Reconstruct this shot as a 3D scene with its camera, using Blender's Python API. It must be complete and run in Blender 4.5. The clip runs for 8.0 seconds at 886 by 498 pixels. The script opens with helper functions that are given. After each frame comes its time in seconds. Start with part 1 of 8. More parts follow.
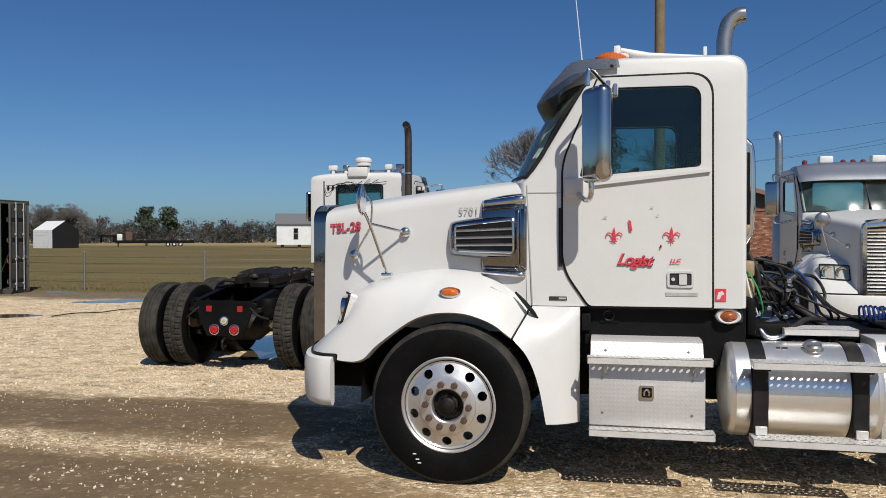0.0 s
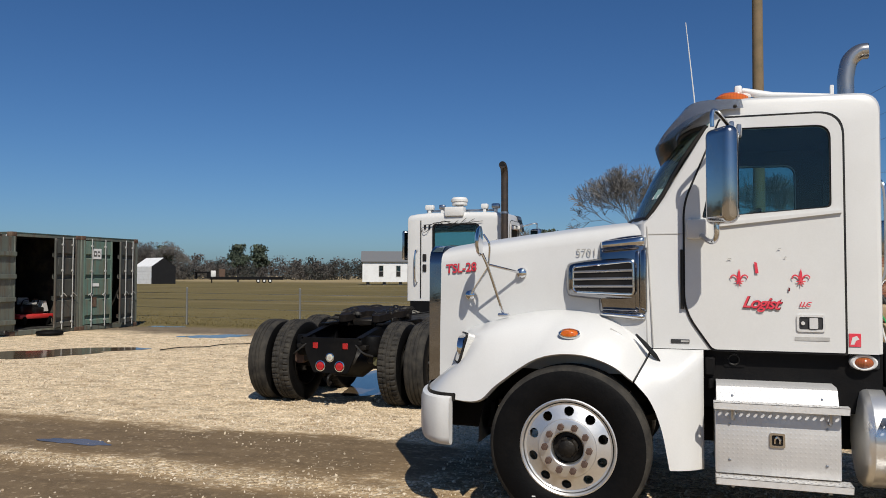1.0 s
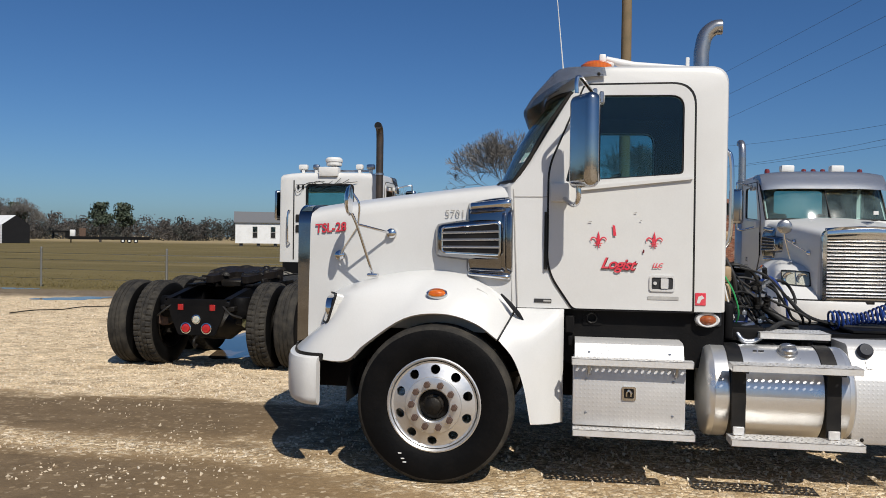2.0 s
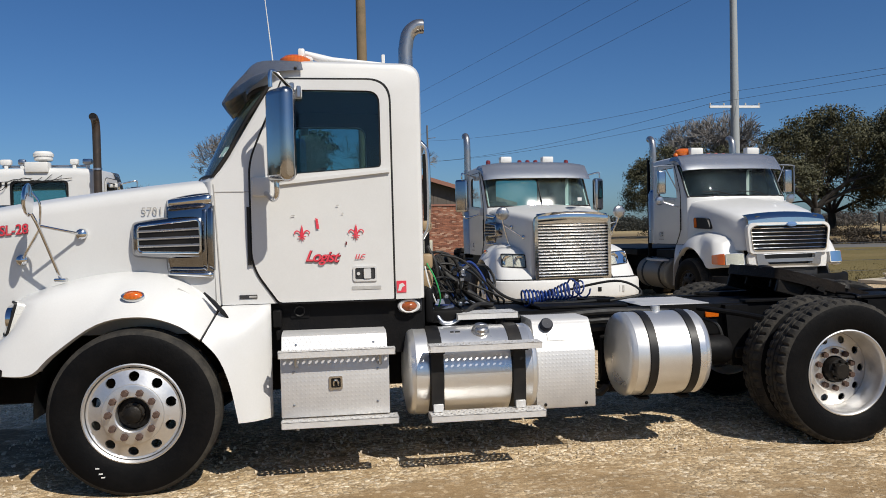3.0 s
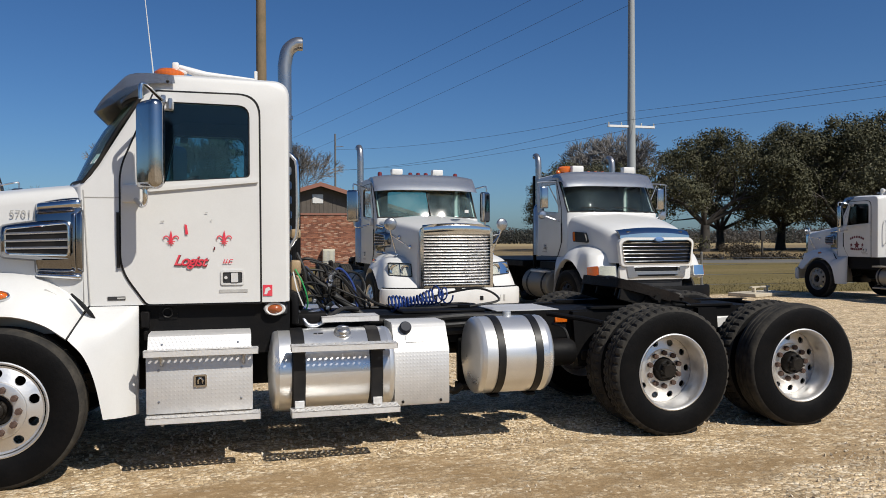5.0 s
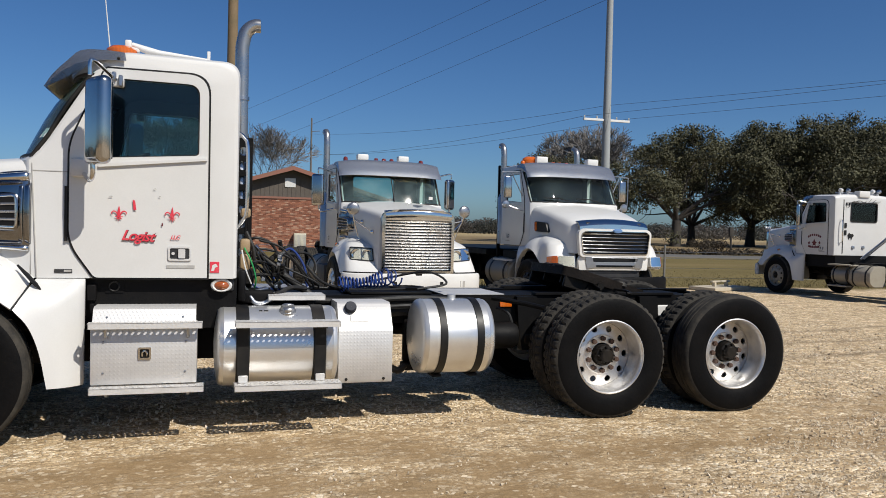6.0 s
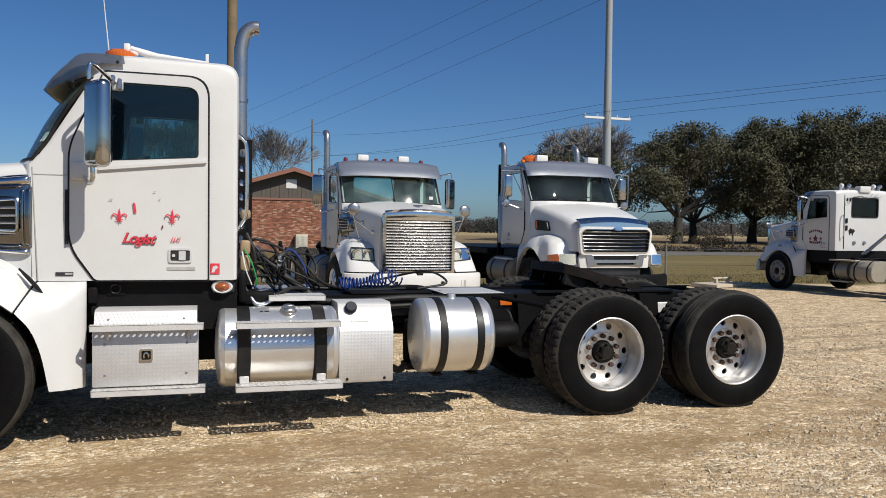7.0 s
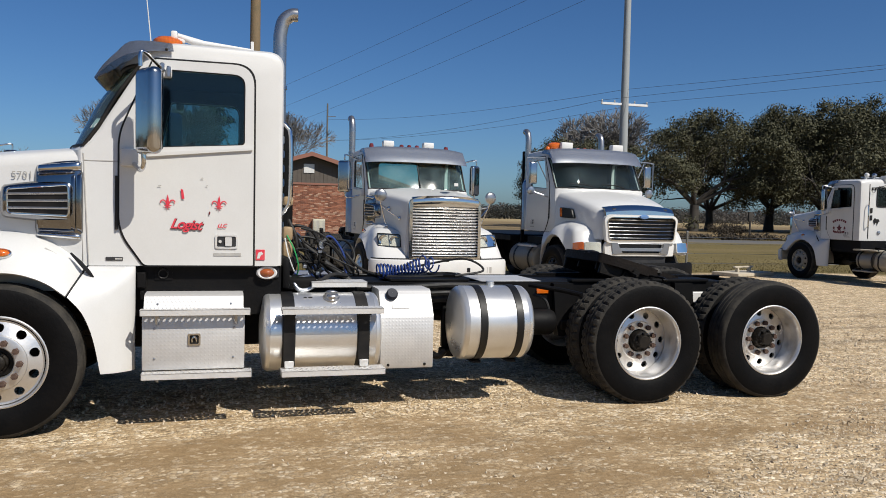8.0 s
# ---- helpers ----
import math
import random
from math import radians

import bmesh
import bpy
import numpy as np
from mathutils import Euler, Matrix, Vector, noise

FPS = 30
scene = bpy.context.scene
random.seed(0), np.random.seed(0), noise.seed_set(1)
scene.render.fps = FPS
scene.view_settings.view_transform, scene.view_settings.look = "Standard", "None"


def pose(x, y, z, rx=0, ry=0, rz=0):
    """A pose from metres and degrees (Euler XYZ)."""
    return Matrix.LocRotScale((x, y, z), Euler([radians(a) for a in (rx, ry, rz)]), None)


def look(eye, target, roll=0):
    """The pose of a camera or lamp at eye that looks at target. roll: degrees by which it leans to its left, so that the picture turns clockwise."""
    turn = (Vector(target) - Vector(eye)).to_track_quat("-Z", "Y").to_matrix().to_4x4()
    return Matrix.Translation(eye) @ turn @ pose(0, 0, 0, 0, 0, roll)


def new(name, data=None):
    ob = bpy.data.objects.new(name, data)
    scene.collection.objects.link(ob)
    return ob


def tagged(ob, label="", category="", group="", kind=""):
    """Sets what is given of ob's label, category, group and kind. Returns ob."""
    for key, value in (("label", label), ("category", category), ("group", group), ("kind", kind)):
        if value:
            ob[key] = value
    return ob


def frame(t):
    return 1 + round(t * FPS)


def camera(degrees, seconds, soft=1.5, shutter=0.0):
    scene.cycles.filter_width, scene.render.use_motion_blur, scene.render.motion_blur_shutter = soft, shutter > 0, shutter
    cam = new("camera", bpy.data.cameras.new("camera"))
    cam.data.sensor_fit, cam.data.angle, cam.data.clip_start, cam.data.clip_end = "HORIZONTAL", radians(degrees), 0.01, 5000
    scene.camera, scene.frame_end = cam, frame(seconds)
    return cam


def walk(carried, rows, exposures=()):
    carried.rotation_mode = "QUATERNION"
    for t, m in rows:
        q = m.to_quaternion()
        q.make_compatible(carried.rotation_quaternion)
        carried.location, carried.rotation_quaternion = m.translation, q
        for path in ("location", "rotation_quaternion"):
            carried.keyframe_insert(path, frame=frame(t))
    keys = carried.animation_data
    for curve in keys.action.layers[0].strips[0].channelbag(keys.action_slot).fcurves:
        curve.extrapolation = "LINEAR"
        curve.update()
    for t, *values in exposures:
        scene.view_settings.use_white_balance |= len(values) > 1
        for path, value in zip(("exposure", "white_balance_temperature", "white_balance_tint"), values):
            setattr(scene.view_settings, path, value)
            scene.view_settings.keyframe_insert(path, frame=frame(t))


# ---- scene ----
cam = camera(58.9, 8.0, soft=0.9)
EXPOSURE = 0.0
PATH = [
    (0, (0.215, 0.072, 1.654), (-0.204, 2.028, 1.627), -0.1),
    (0.5, (0.091, 0.02, 1.685), (-0.507, 1.928, 1.722), -0.8),
    (1, (-0.013, -0.052, 1.675), (-0.634, 1.848, 1.744), 0.2),
    (1.2, (-0.03, -0.063, 1.68), (-0.637, 1.841, 1.746), 0.5),
    (2.3, (0.11, -0.016, 1.652), (-0.023, 1.979, 1.596), 0.3),
    (2.5, (0.178, -0.033, 1.666), (0.179, 1.966, 1.601), -0.2),
    (3, (0.405, -0.049, 1.666), (0.697, 1.929, 1.62), -1.3),
    (3.5, (0.567, -0.115, 1.638), (1.049, 1.825, 1.579), -1.4),
    (4, (0.587, -0.259, 1.652), (1.113, 1.669, 1.578), -2.0),
    (4.2, (0.564, -0.335, 1.638), (1.079, 1.596, 1.569), -2.3),
    (5.3, (0.727, -0.625, 1.658), (1.269, 1.3, 1.645), 1.0),
    (5.5, (0.777, -0.681, 1.64), (1.336, 1.24, 1.62), 1.6),
    (6, (0.843, -0.779, 1.618), (1.425, 1.134, 1.566), 1.4),
    (6.5, (0.853, -0.819, 1.621), (1.428, 1.095, 1.563), 0.6),
    (7, (0.857, -0.807, 1.616), (1.434, 1.107, 1.563), 0.8),
    (7.5, (0.794, -0.767, 1.619), (1.359, 1.15, 1.545), 1.5),
    (8, (0.62, -0.789, 1.636), (1.166, 1.133, 1.545), 1.3),
]
walk(cam, [(t, look(eye, target, roll)) for t, eye, target, roll in PATH], exposures=[(0, EXPOSURE - 0.1), (1.2, EXPOSURE - 0.1), (2.5, EXPOSURE - 0.03), (4.0, EXPOSURE), (8, EXPOSURE + 0.03)])

# ---- light ----
SUN_DIR = Vector((-0.46, 0.77, -1.0)).normalized()
sun_el = math.asin(-SUN_DIR.z)
world = bpy.data.worlds.new("sky")
scene.world = world
world.use_nodes = True
wn = world.node_tree.nodes
sky = wn.new("ShaderNodeTexSky")
sky.sky_type, sky.sun_disc, sky.sun_elevation = "NISHITA", False, sun_el
sky.sun_rotation = math.atan2(-SUN_DIR.x, -SUN_DIR.y)
sky.air_density, sky.dust_density, sky.ozone_density, sky.altitude = 0.75, 1.0, 1.0, 10
wn["Background"].inputs[1].default_value = 0.071
deep = wn.new("ShaderNodeMix")
deep.data_type, deep.blend_type = "RGBA", "MULTIPLY"
deep.inputs[0].default_value, deep.inputs[7].default_value = 1.0, (0.70, 0.95, 1.20, 1)
rich = wn.new("ShaderNodeHueSaturation")
rich.inputs["Saturation"].default_value = 1.20
world.node_tree.links.new(sky.outputs[0], rich.inputs["Color"])
world.node_tree.links.new(rich.outputs[0], deep.inputs[6])
world.node_tree.links.new(deep.outputs[2], wn["Background"].inputs[0])
sun = new("sun", bpy.data.lights.new("sun", "SUN"))
sun.data.energy, sun.data.angle, sun.data.color = 5.0, radians(0.53), (1.0, 0.945, 0.855)
sun.matrix_world = look((0, 0, 40), Vector((0, 0, 40)) + SUN_DIR)


# ---- materials ----
def shader(name):
    m = bpy.data.materials.new(name)
    m.use_nodes = True
    nt = m.node_tree
    return m, nt, nt.nodes["Principled BSDF"]


def add(nt, kind, **sets):
    n = nt.nodes.new(kind)
    for k, v in sets.items():
        if k in n.inputs:
            n.inputs[k].default_value = v
        else:
            setattr(n, k, v)
    return n


def ramp(nt, src, stops):
    r = nt.nodes.new("ShaderNodeValToRGB")
    els = r.color_ramp.elements
    while len(els) < len(stops):
        els.new(0.5)
    for e, (p, c) in zip(els, stops):
        e.position = p
        e.color = (*c, 1) if len(c) == 3 else c
    nt.links.new(src, r.inputs[0])
    return r.outputs[0]


def grey(a):
    return (a, a, a)


def surface(name, color, rough=0.5, metal=0.0, coat=0.0, dirt=(0.2, 0.16, 0.11), amount=0.25, scale=3.0, grain=60.0, bump=0.02,
            low=0.45, high=0.75, spec=0.5, vary=1.0):
    """A worn surface: base colour, blotches of dirt at one size, fine grain and relief at another."""
    m, nt, b = shader(name)
    co = add(nt, "ShaderNodeTexCoord")
    big = add(nt, "ShaderNodeTexNoise", Scale=scale, Detail=5.0, Roughness=0.62)
    fine = add(nt, "ShaderNodeTexNoise", Scale=grain, Detail=3.0, Roughness=0.6)
    nt.links.new(co.outputs["Object"], big.inputs["Vector"])
    nt.links.new(co.outputs["Object"], fine.inputs["Vector"])
    mask = ramp(nt, big.outputs[0], [(low, grey(0)), (high, grey(amount))])
    mix = add(nt, "ShaderNodeMix", data_type="RGBA")
    mix.inputs[6].default_value, mix.inputs[7].default_value = (*color, 1), (*dirt, 1)
    nt.links.new(mask, mix.inputs[0])
    tone = add(nt, "ShaderNodeMix", data_type="RGBA", blend_type="MULTIPLY")
    tone.inputs[0].default_value = 1.0
    nt.links.new(mix.outputs[2], tone.inputs[6])
    nt.links.new(ramp(nt, fine.outputs[0], [(0.3, grey(1 - 0.1 * min(1, bump / 0.012))), (0.7, grey(1.0))]), tone.inputs[7])
    nt.links.new(tone.outputs[2], b.inputs["Base Color"])
    rr = ramp(nt, big.outputs[0], [(0.3, grey(max(rough - 0.06 * vary, 0.02))), (0.75, grey(min(rough + 0.14 * vary, 1)))])
    nt.links.new(rr, b.inputs["Roughness"])
    b.inputs["Metallic"].default_value = metal
    b.inputs["Coat Weight"].default_value = coat
    b.inputs["Coat Roughness"].default_value = 0.08
    b.inputs["Specular IOR Level"].default_value = spec
    if bump:
        bp = add(nt, "ShaderNodeBump", Strength=bump * 8, Distance=0.01)
        nt.links.new(fine.outputs[0], bp.inputs["Height"])
        nt.links.new(bp.outputs[0], b.inputs["Normal"])
    return m


def pane_glass(name, tint, rough=0.01, dust=0.0):
    """Thin tinted glass: clear, with the gloss of its face."""
    m = bpy.data.materials.new(name)
    m.use_nodes = True
    nt = m.node_tree
    nt.nodes.remove(nt.nodes["Principled BSDF"])
    clear, gloss, mix, fr = (add(nt, "ShaderNodeBsdfTransparent"), add(nt, "ShaderNodeBsdfGlossy"), add(nt, "ShaderNodeMixShader"), add(nt, "ShaderNodeFresnel"))
    clear.inputs[0].default_value = (*tint, 1)
    gloss.inputs["Roughness"].default_value = rough
    fr.inputs["IOR"].default_value = 1.5
    nt.links.new(fr.outputs[0], mix.inputs[0])
    if dust:
        film, veil = add(nt, "ShaderNodeBsdfDiffuse"), add(nt, "ShaderNodeMixShader")
        film.inputs[0].default_value = (0.42, 0.60, 0.58, 1)
        co, spots = add(nt, "ShaderNodeTexCoord"), add(nt, "ShaderNodeTexNoise", Scale=3.0, Detail=6.0)
        nt.links.new(co.outputs["Object"], spots.inputs["Vector"])
        nt.links.new(ramp(nt, spots.outputs[0], [(0.35, grey(dust * 0.5)), (0.65, grey(dust * 1.8))]), veil.inputs[0])
        nt.links.new(clear.outputs[0], veil.inputs[1])
        nt.links.new(film.outputs[0], veil.inputs[2])
        clear = veil
    nt.links.new(clear.outputs[0], mix.inputs[1])
    nt.links.new(gloss.outputs[0], mix.inputs[2])
    nt.links.new(mix.outputs[0], nt.nodes["Material Output"].inputs[0])
    return m


def tread_plate(name, color, pitch=0.036, strength=0.22):
    """Bright diamond plate: raised lozenges in two crossing rows."""
    m, nt, b = shader(name)
    co = add(nt, "ShaderNodeTexCoord")
    sep = add(nt, "ShaderNodeSeparateXYZ")
    nt.links.new(co.outputs["Object"], sep.inputs[0])

    def op(kind, a, c=None):
        n = add(nt, "ShaderNodeMath", operation=kind)
        for i, v in enumerate((a, c)):
            if v is None:
                continue
            if isinstance(v, (int, float)):
                n.inputs[i].default_value = v
            else:
                nt.links.new(v, n.inputs[i])
        return n.outputs[0]

    k = 2 * math.pi / pitch
    u = op("ADD", sep.outputs[0], sep.outputs[1])
    v = op("ADD", sep.outputs[2], op("MULTIPLY", sep.outputs[1], 0.6))
    a = op("SINE", op("MULTIPLY", op("ADD", u, v), k * 0.5))
    c = op("SINE", op("MULTIPLY", op("SUBTRACT", u, v), k * 0.5))
    h = op("MULTIPLY", a, c)
    hh = ramp(nt, h, [(0.35, grey(0)), (0.7, grey(1))])
    bp = add(nt, "ShaderNodeBump", Strength=strength, Distance=0.003)
    nt.links.new(hh, bp.inputs["Height"])
    nt.links.new(bp.outputs[0], b.inputs["Normal"])
    big = add(nt, "ShaderNodeTexNoise", Scale=4.0, Detail=6.0, Roughness=0.65)
    nt.links.new(co.outputs["Object"], big.inputs["Vector"])
    nt.links.new(ramp(nt, big.outputs[0], [(0.3, tuple(x * 0.8 for x in color)), (0.7, color)]), b.inputs["Base Color"])
    nt.links.new(ramp(nt, big.outputs[0], [(0.3, grey(0.5)), (0.7, grey(0.34))]), b.inputs["Roughness"])
    b.inputs["Metallic"].default_value = 0.35
    return m


def lens(name, color, glow=0.0):
    m, nt, b = shader(name)
    co = add(nt, "ShaderNodeTexCoord")
    w = add(nt, "ShaderNodeTexWave", Scale=40.0, Distortion=0.0)
    nt.links.new(co.outputs["Object"], w.inputs["Vector"])
    nt.links.new(ramp(nt, w.outputs[0], [(0.2, tuple(c * 0.75 for c in color)), (0.8, color)]), b.inputs["Base Color"])
    b.inputs["Roughness"].default_value = 0.12
    b.inputs["Coat Weight"].default_value = 0.6
    b.inputs["Subsurface Weight"].default_value = 0.15
    return m


WHITE = surface("white_truck_paint", (0.612, 0.608, 0.59), rough=0.36, coat=0.35, amount=0.10, scale=1.6, grain=90, bump=0.004)
WHITE2 = surface("white_paint_dusty", (0.65, 0.645, 0.625), rough=0.44, coat=0.2, amount=0.16, scale=1.2, grain=60, bump=0.006)
CHROME = surface("chrome", (0.62, 0.63, 0.65), rough=0.07, metal=1.0, amount=0.12, scale=5, grain=40, bump=0.002, dirt=(0.45, 0.42, 0.37))
STEEL = surface("brushed_steel", (0.42, 0.44, 0.48), rough=0.3, metal=1.0, amount=0.2, scale=4, grain=80, bump=0.01, dirt=(0.25, 0.22, 0.19))
ALU = surface("polished_aluminium", (0.70, 0.69, 0.675), rough=0.38, metal=0.88, amount=0.3, scale=6, grain=70, bump=0.008, dirt=(0.42, 0.36, 0.29))
TANK = surface("aluminium_tank", (0.76, 0.755, 0.74), rough=0.30, metal=0.8, amount=0.3, scale=2.2, grain=120, bump=0.006, dirt=(0.4, 0.36, 0.3))
PLATE = tread_plate("diamond_plate", (0.63, 0.62, 0.605), 0.028, 0.24)
# Chrome with dark mirrored surroundings put into its base colour.
DCHROME = surface("chrome_dark_reflection", (0.27, 0.273, 0.285), rough=0.09, metal=1.0, amount=0.15, scale=5, grain=40, bump=0.002, dirt=(0.16, 0.15, 0.14))
STEP = surface("step_aluminium", (0.70, 0.69, 0.67), rough=0.42, metal=0.35, amount=0.35, scale=7, grain=60, bump=0.02, dirt=(0.4, 0.35, 0.28))
RUBBER = surface("tyre_rubber", (0.0045, 0.0045, 0.0048), rough=0.55, amount=0.3, scale=5, grain=40, bump=0.03, dirt=(0.014, 0.012, 0.011), spec=0.07)
TREAD = surface("dusty_tread_rubber", (0.016, 0.015, 0.014), rough=0.8, amount=0.6, scale=9, grain=50, bump=0.05, dirt=(0.080, 0.071, 0.057), low=0.35, high=0.7, spec=0.25)
BLACK = surface("black_chassis_paint", (0.0035, 0.0035, 0.004), rough=0.55, amount=0.2, scale=4, grain=40, bump=0.02, dirt=(0.025, 0.020, 0.015), spec=0.14)
DARK = surface("dark_plastic", (0.02, 0.02, 0.022), rough=0.55, amount=0.2, scale=6, grain=60, bump=0.01, dirt=(0.08, 0.07, 0.06))
GREASE = surface("greasy_steel", (0.010, 0.009, 0.008), rough=0.45, metal=0.1, amount=0.35, scale=5, grain=50, bump=0.05, dirt=(0.05, 0.038, 0.026), spec=0.2)
RUST = surface("rusty_steel", (0.085, 0.048, 0.034), rough=0.8, metal=0.2, amount=0.6, scale=20, grain=90, bump=0.05, dirt=(0.15, 0.105, 0.085))
SEAL = surface("rubber_seal", (0.004, 0.004, 0.0045), rough=0.5, amount=0.1, grain=80, bump=0.005, spec=0.35)
VISOR = surface("visor_steel", (0.50, 0.505, 0.515), rough=0.15, metal=0.8, amount=0.15, scale=5, grain=60, bump=0.0, dirt=(0.28, 0.26, 0.22), vary=0.15)
# Gold base colour stands in for the tan ground mirrored under the visor.
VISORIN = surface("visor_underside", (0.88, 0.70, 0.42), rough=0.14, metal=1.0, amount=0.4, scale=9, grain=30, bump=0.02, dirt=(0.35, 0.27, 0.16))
CABIN = surface("grey_cab_trim", (0.035, 0.035, 0.037), rough=0.8, amount=0.2, grain=120, bump=0.02)
RED = surface("red_vinyl", (0.62, 0.035, 0.06), rough=0.4, amount=0.12, scale=15, grain=60, bump=0.003, dirt=(0.75, 0.6, 0.55))
REDDARK = surface("dark_red_outline", (0.12, 0.01, 0.015), rough=0.45, amount=0.1, grain=60, bump=0.002)
GREYV = surface("grey_vinyl", (0.36, 0.35, 0.33), rough=0.5, amount=0.3, scale=20, grain=60, bump=0.002, dirt=(0.7, 0.68, 0.62))
AMBER = lens("amber_lens", (0.62, 0.13, 0.008))
REDLENS = lens("red_lens", (0.42, 0.012, 0.016))
CLEARL = lens("clear_lens", (0.50, 0.49, 0.42))
LAMPBACK = surface("headlight_recess", (0.70, 0.70, 0.67), rough=0.3, metal=0.2, amount=0.2, scale=12, grain=30, bump=0.003, dirt=(0.5, 0.48, 0.42))
AMBERD = lens("aged_amber_lens", (0.34, 0.085, 0.02))
STACK = surface("stack_chrome", (0.44, 0.43, 0.42), rough=0.26, metal=0.9, amount=0.3, scale=5, grain=50, bump=0.004, dirt=(0.22, 0.19, 0.16))
MIRRORCASE = surface("mirror_case_chrome", (0.46, 0.46, 0.465), rough=0.11, metal=1.0, amount=0.25, scale=4, grain=50, bump=0.003, dirt=(0.25, 0.22, 0.19))
BARS = surface("bright_grille_bars", (0.80, 0.79, 0.78), rough=0.2, metal=0.95, amount=0.2, scale=6, grain=70, bump=0.004, dirt=(0.5, 0.46, 0.4))
HOSEBLUE = surface("blue_coil_hose", (0.010, 0.038, 0.19), rough=0.35, amount=0.2, scale=20, grain=60, bump=0.005)
HOSE = surface("black_hose", (0.006, 0.006, 0.006), rough=0.6, amount=0.3, scale=15, grain=60, bump=0.02, dirt=(0.05, 0.04, 0.03))
OLIVE = surface("olive_grimy_paint", (0.085, 0.085, 0.03), rough=0.6, amount=0.5, scale=10, bump=0.02)
GREENW = surface("green_wire", (0.03, 0.30, 0.09), rough=0.4, amount=0.1, bump=0)
GLASS = pane_glass("tinted_cab_glass", (0.62, 0.77, 0.77))
GLASSL = pane_glass("windscreen_glass", (0.50, 0.76, 0.75), dust=0.075, rough=0.03)
LAMPGLASS = pane_glass("headlight_cover", (0.86, 0.86, 0.82))
GLASSC = pane_glass("dark_windscreen_glass", (0.62, 0.80, 0.79), dust=0.022)
WORNPLATE = surface("worn_coupling_steel", (0.012, 0.010, 0.009), rough=0.6, metal=0.1, amount=0.7, scale=6, grain=40, bump=0.06, dirt=(0.024, 0.018, 0.014), spec=0.12)
DARKPIPE = surface("sooty_brown_pipe", (0.075, 0.06, 0.05), rough=0.4, metal=0.6, amount=0.5, scale=6, grain=40, bump=0.02, dirt=(0.12, 0.08, 0.055))
BEIGET = surface("dusty_beige_steel", (0.36, 0.325, 0.26), rough=0.6, metal=0.1, amount=0.5, scale=3, grain=60, bump=0.015, dirt=(0.2, 0.155, 0.105))
TANKD = surface("dusty_tank", (0.25, 0.235, 0.20), rough=0.45, metal=0.35, amount=0.4, scale=2.5, grain=80, bump=0.01, dirt=(0.3, 0.25, 0.19))
MIRROR = surface("mirror_glass", (0.14, 0.145, 0.15), rough=0.02, metal=1.0, amount=0.02, bump=0)


# ---- mesh helpers ----
def part(name, bm, material, parent=None, label="", smooth=True, angle=38):
    """Links a bmesh (or a ready mesh) as one object under a thing or a part."""
    if isinstance(bm, bmesh.types.BMesh):
        me = bpy.data.meshes.new(name)
        bmesh.ops.recalc_face_normals(bm, faces=bm.faces)
        bm.to_mesh(me)
        bm.free()
        if smooth:
            me.shade_smooth()
            me.set_sharp_from_angle(angle=radians(angle))
    else:
        me = bm
    if not me.materials:
        for m in (material if isinstance(material, (list, tuple)) else (material,)):
            me.materials.append(m)
    ob = new(name, me)
    if parent is not None:
        ob.parent = parent
    if label:
        ob["label"] = label
    return ob


def thing(name, m, label, category, group="", kind=""):
    e = new(name)
    e.empty_display_size = 0.2
    e.matrix_world = m
    return tagged(e, label, category, group, kind)


def box(x0, x1, y0, y1, z0, z1, bevel=0.0, seg=2, bm=None, m=None):
    b = bmesh.new()
    r = bmesh.ops.create_cube(b, size=1.0)
    bmesh.ops.scale(b, vec=(abs(x1 - x0), abs(y1 - y0), abs(z1 - z0)), verts=b.verts)
    if bevel:
        bmesh.ops.bevel(b, geom=b.edges, offset=bevel, segments=seg, affect="EDGES", profile=0.5)
    bmesh.ops.translate(b, vec=((x0 + x1) / 2, (y0 + y1) / 2, (z0 + z1) / 2), verts=b.verts)
    if m is not None:
        b.transform(m)
    return join(bm, b)


def join(bm, b):
    """Adds b to bm, or gives b if there is no bm."""
    if bm is None:
        return b
    me = bpy.data.meshes.new("tmp")
    b.to_mesh(me)
    b.free()
    bm.from_mesh(me)
    bpy.data.meshes.remove(me)
    return bm


def loft(rows, closed=True, caps=True, bm=None):
    """Skins loops of equal length."""
    b = bmesh.new() if bm is None else bm
    vs = [[b.verts.new(p) for p in r] for r in rows]
    n = len(rows[0])
    for a, c in zip(vs, vs[1:]):
        for i in range(n if closed else n - 1):
            j = (i + 1) % n
            b.faces.new((a[i], a[j], c[j], c[i]))
    if caps and closed:
        b.faces.new(list(reversed(vs[0])))
        b.faces.new(vs[-1])
    return b


def catmull(pts, n):
    """A smooth curve through pts, in n points."""
    pts = [Vector(p) for p in pts]
    out = []
    for k in range(n):
        s = k / (n - 1) * (len(pts) - 1)
        i = min(int(s), len(pts) - 2)
        u = s - i
        p1, p2 = pts[i], pts[i + 1]
        p0 = pts[i - 1] if i else p1 * 2 - p2
        p3 = pts[i + 2] if i + 2 < len(pts) else p2 * 2 - p1
        out.append(0.5 * (2 * p1 + (p2 - p0) * u + (2 * p0 - 5 * p1 + 4 * p2 - p3) * u * u + (3 * p1 - p0 - 3 * p2 + p3) * u ** 3))
    return out


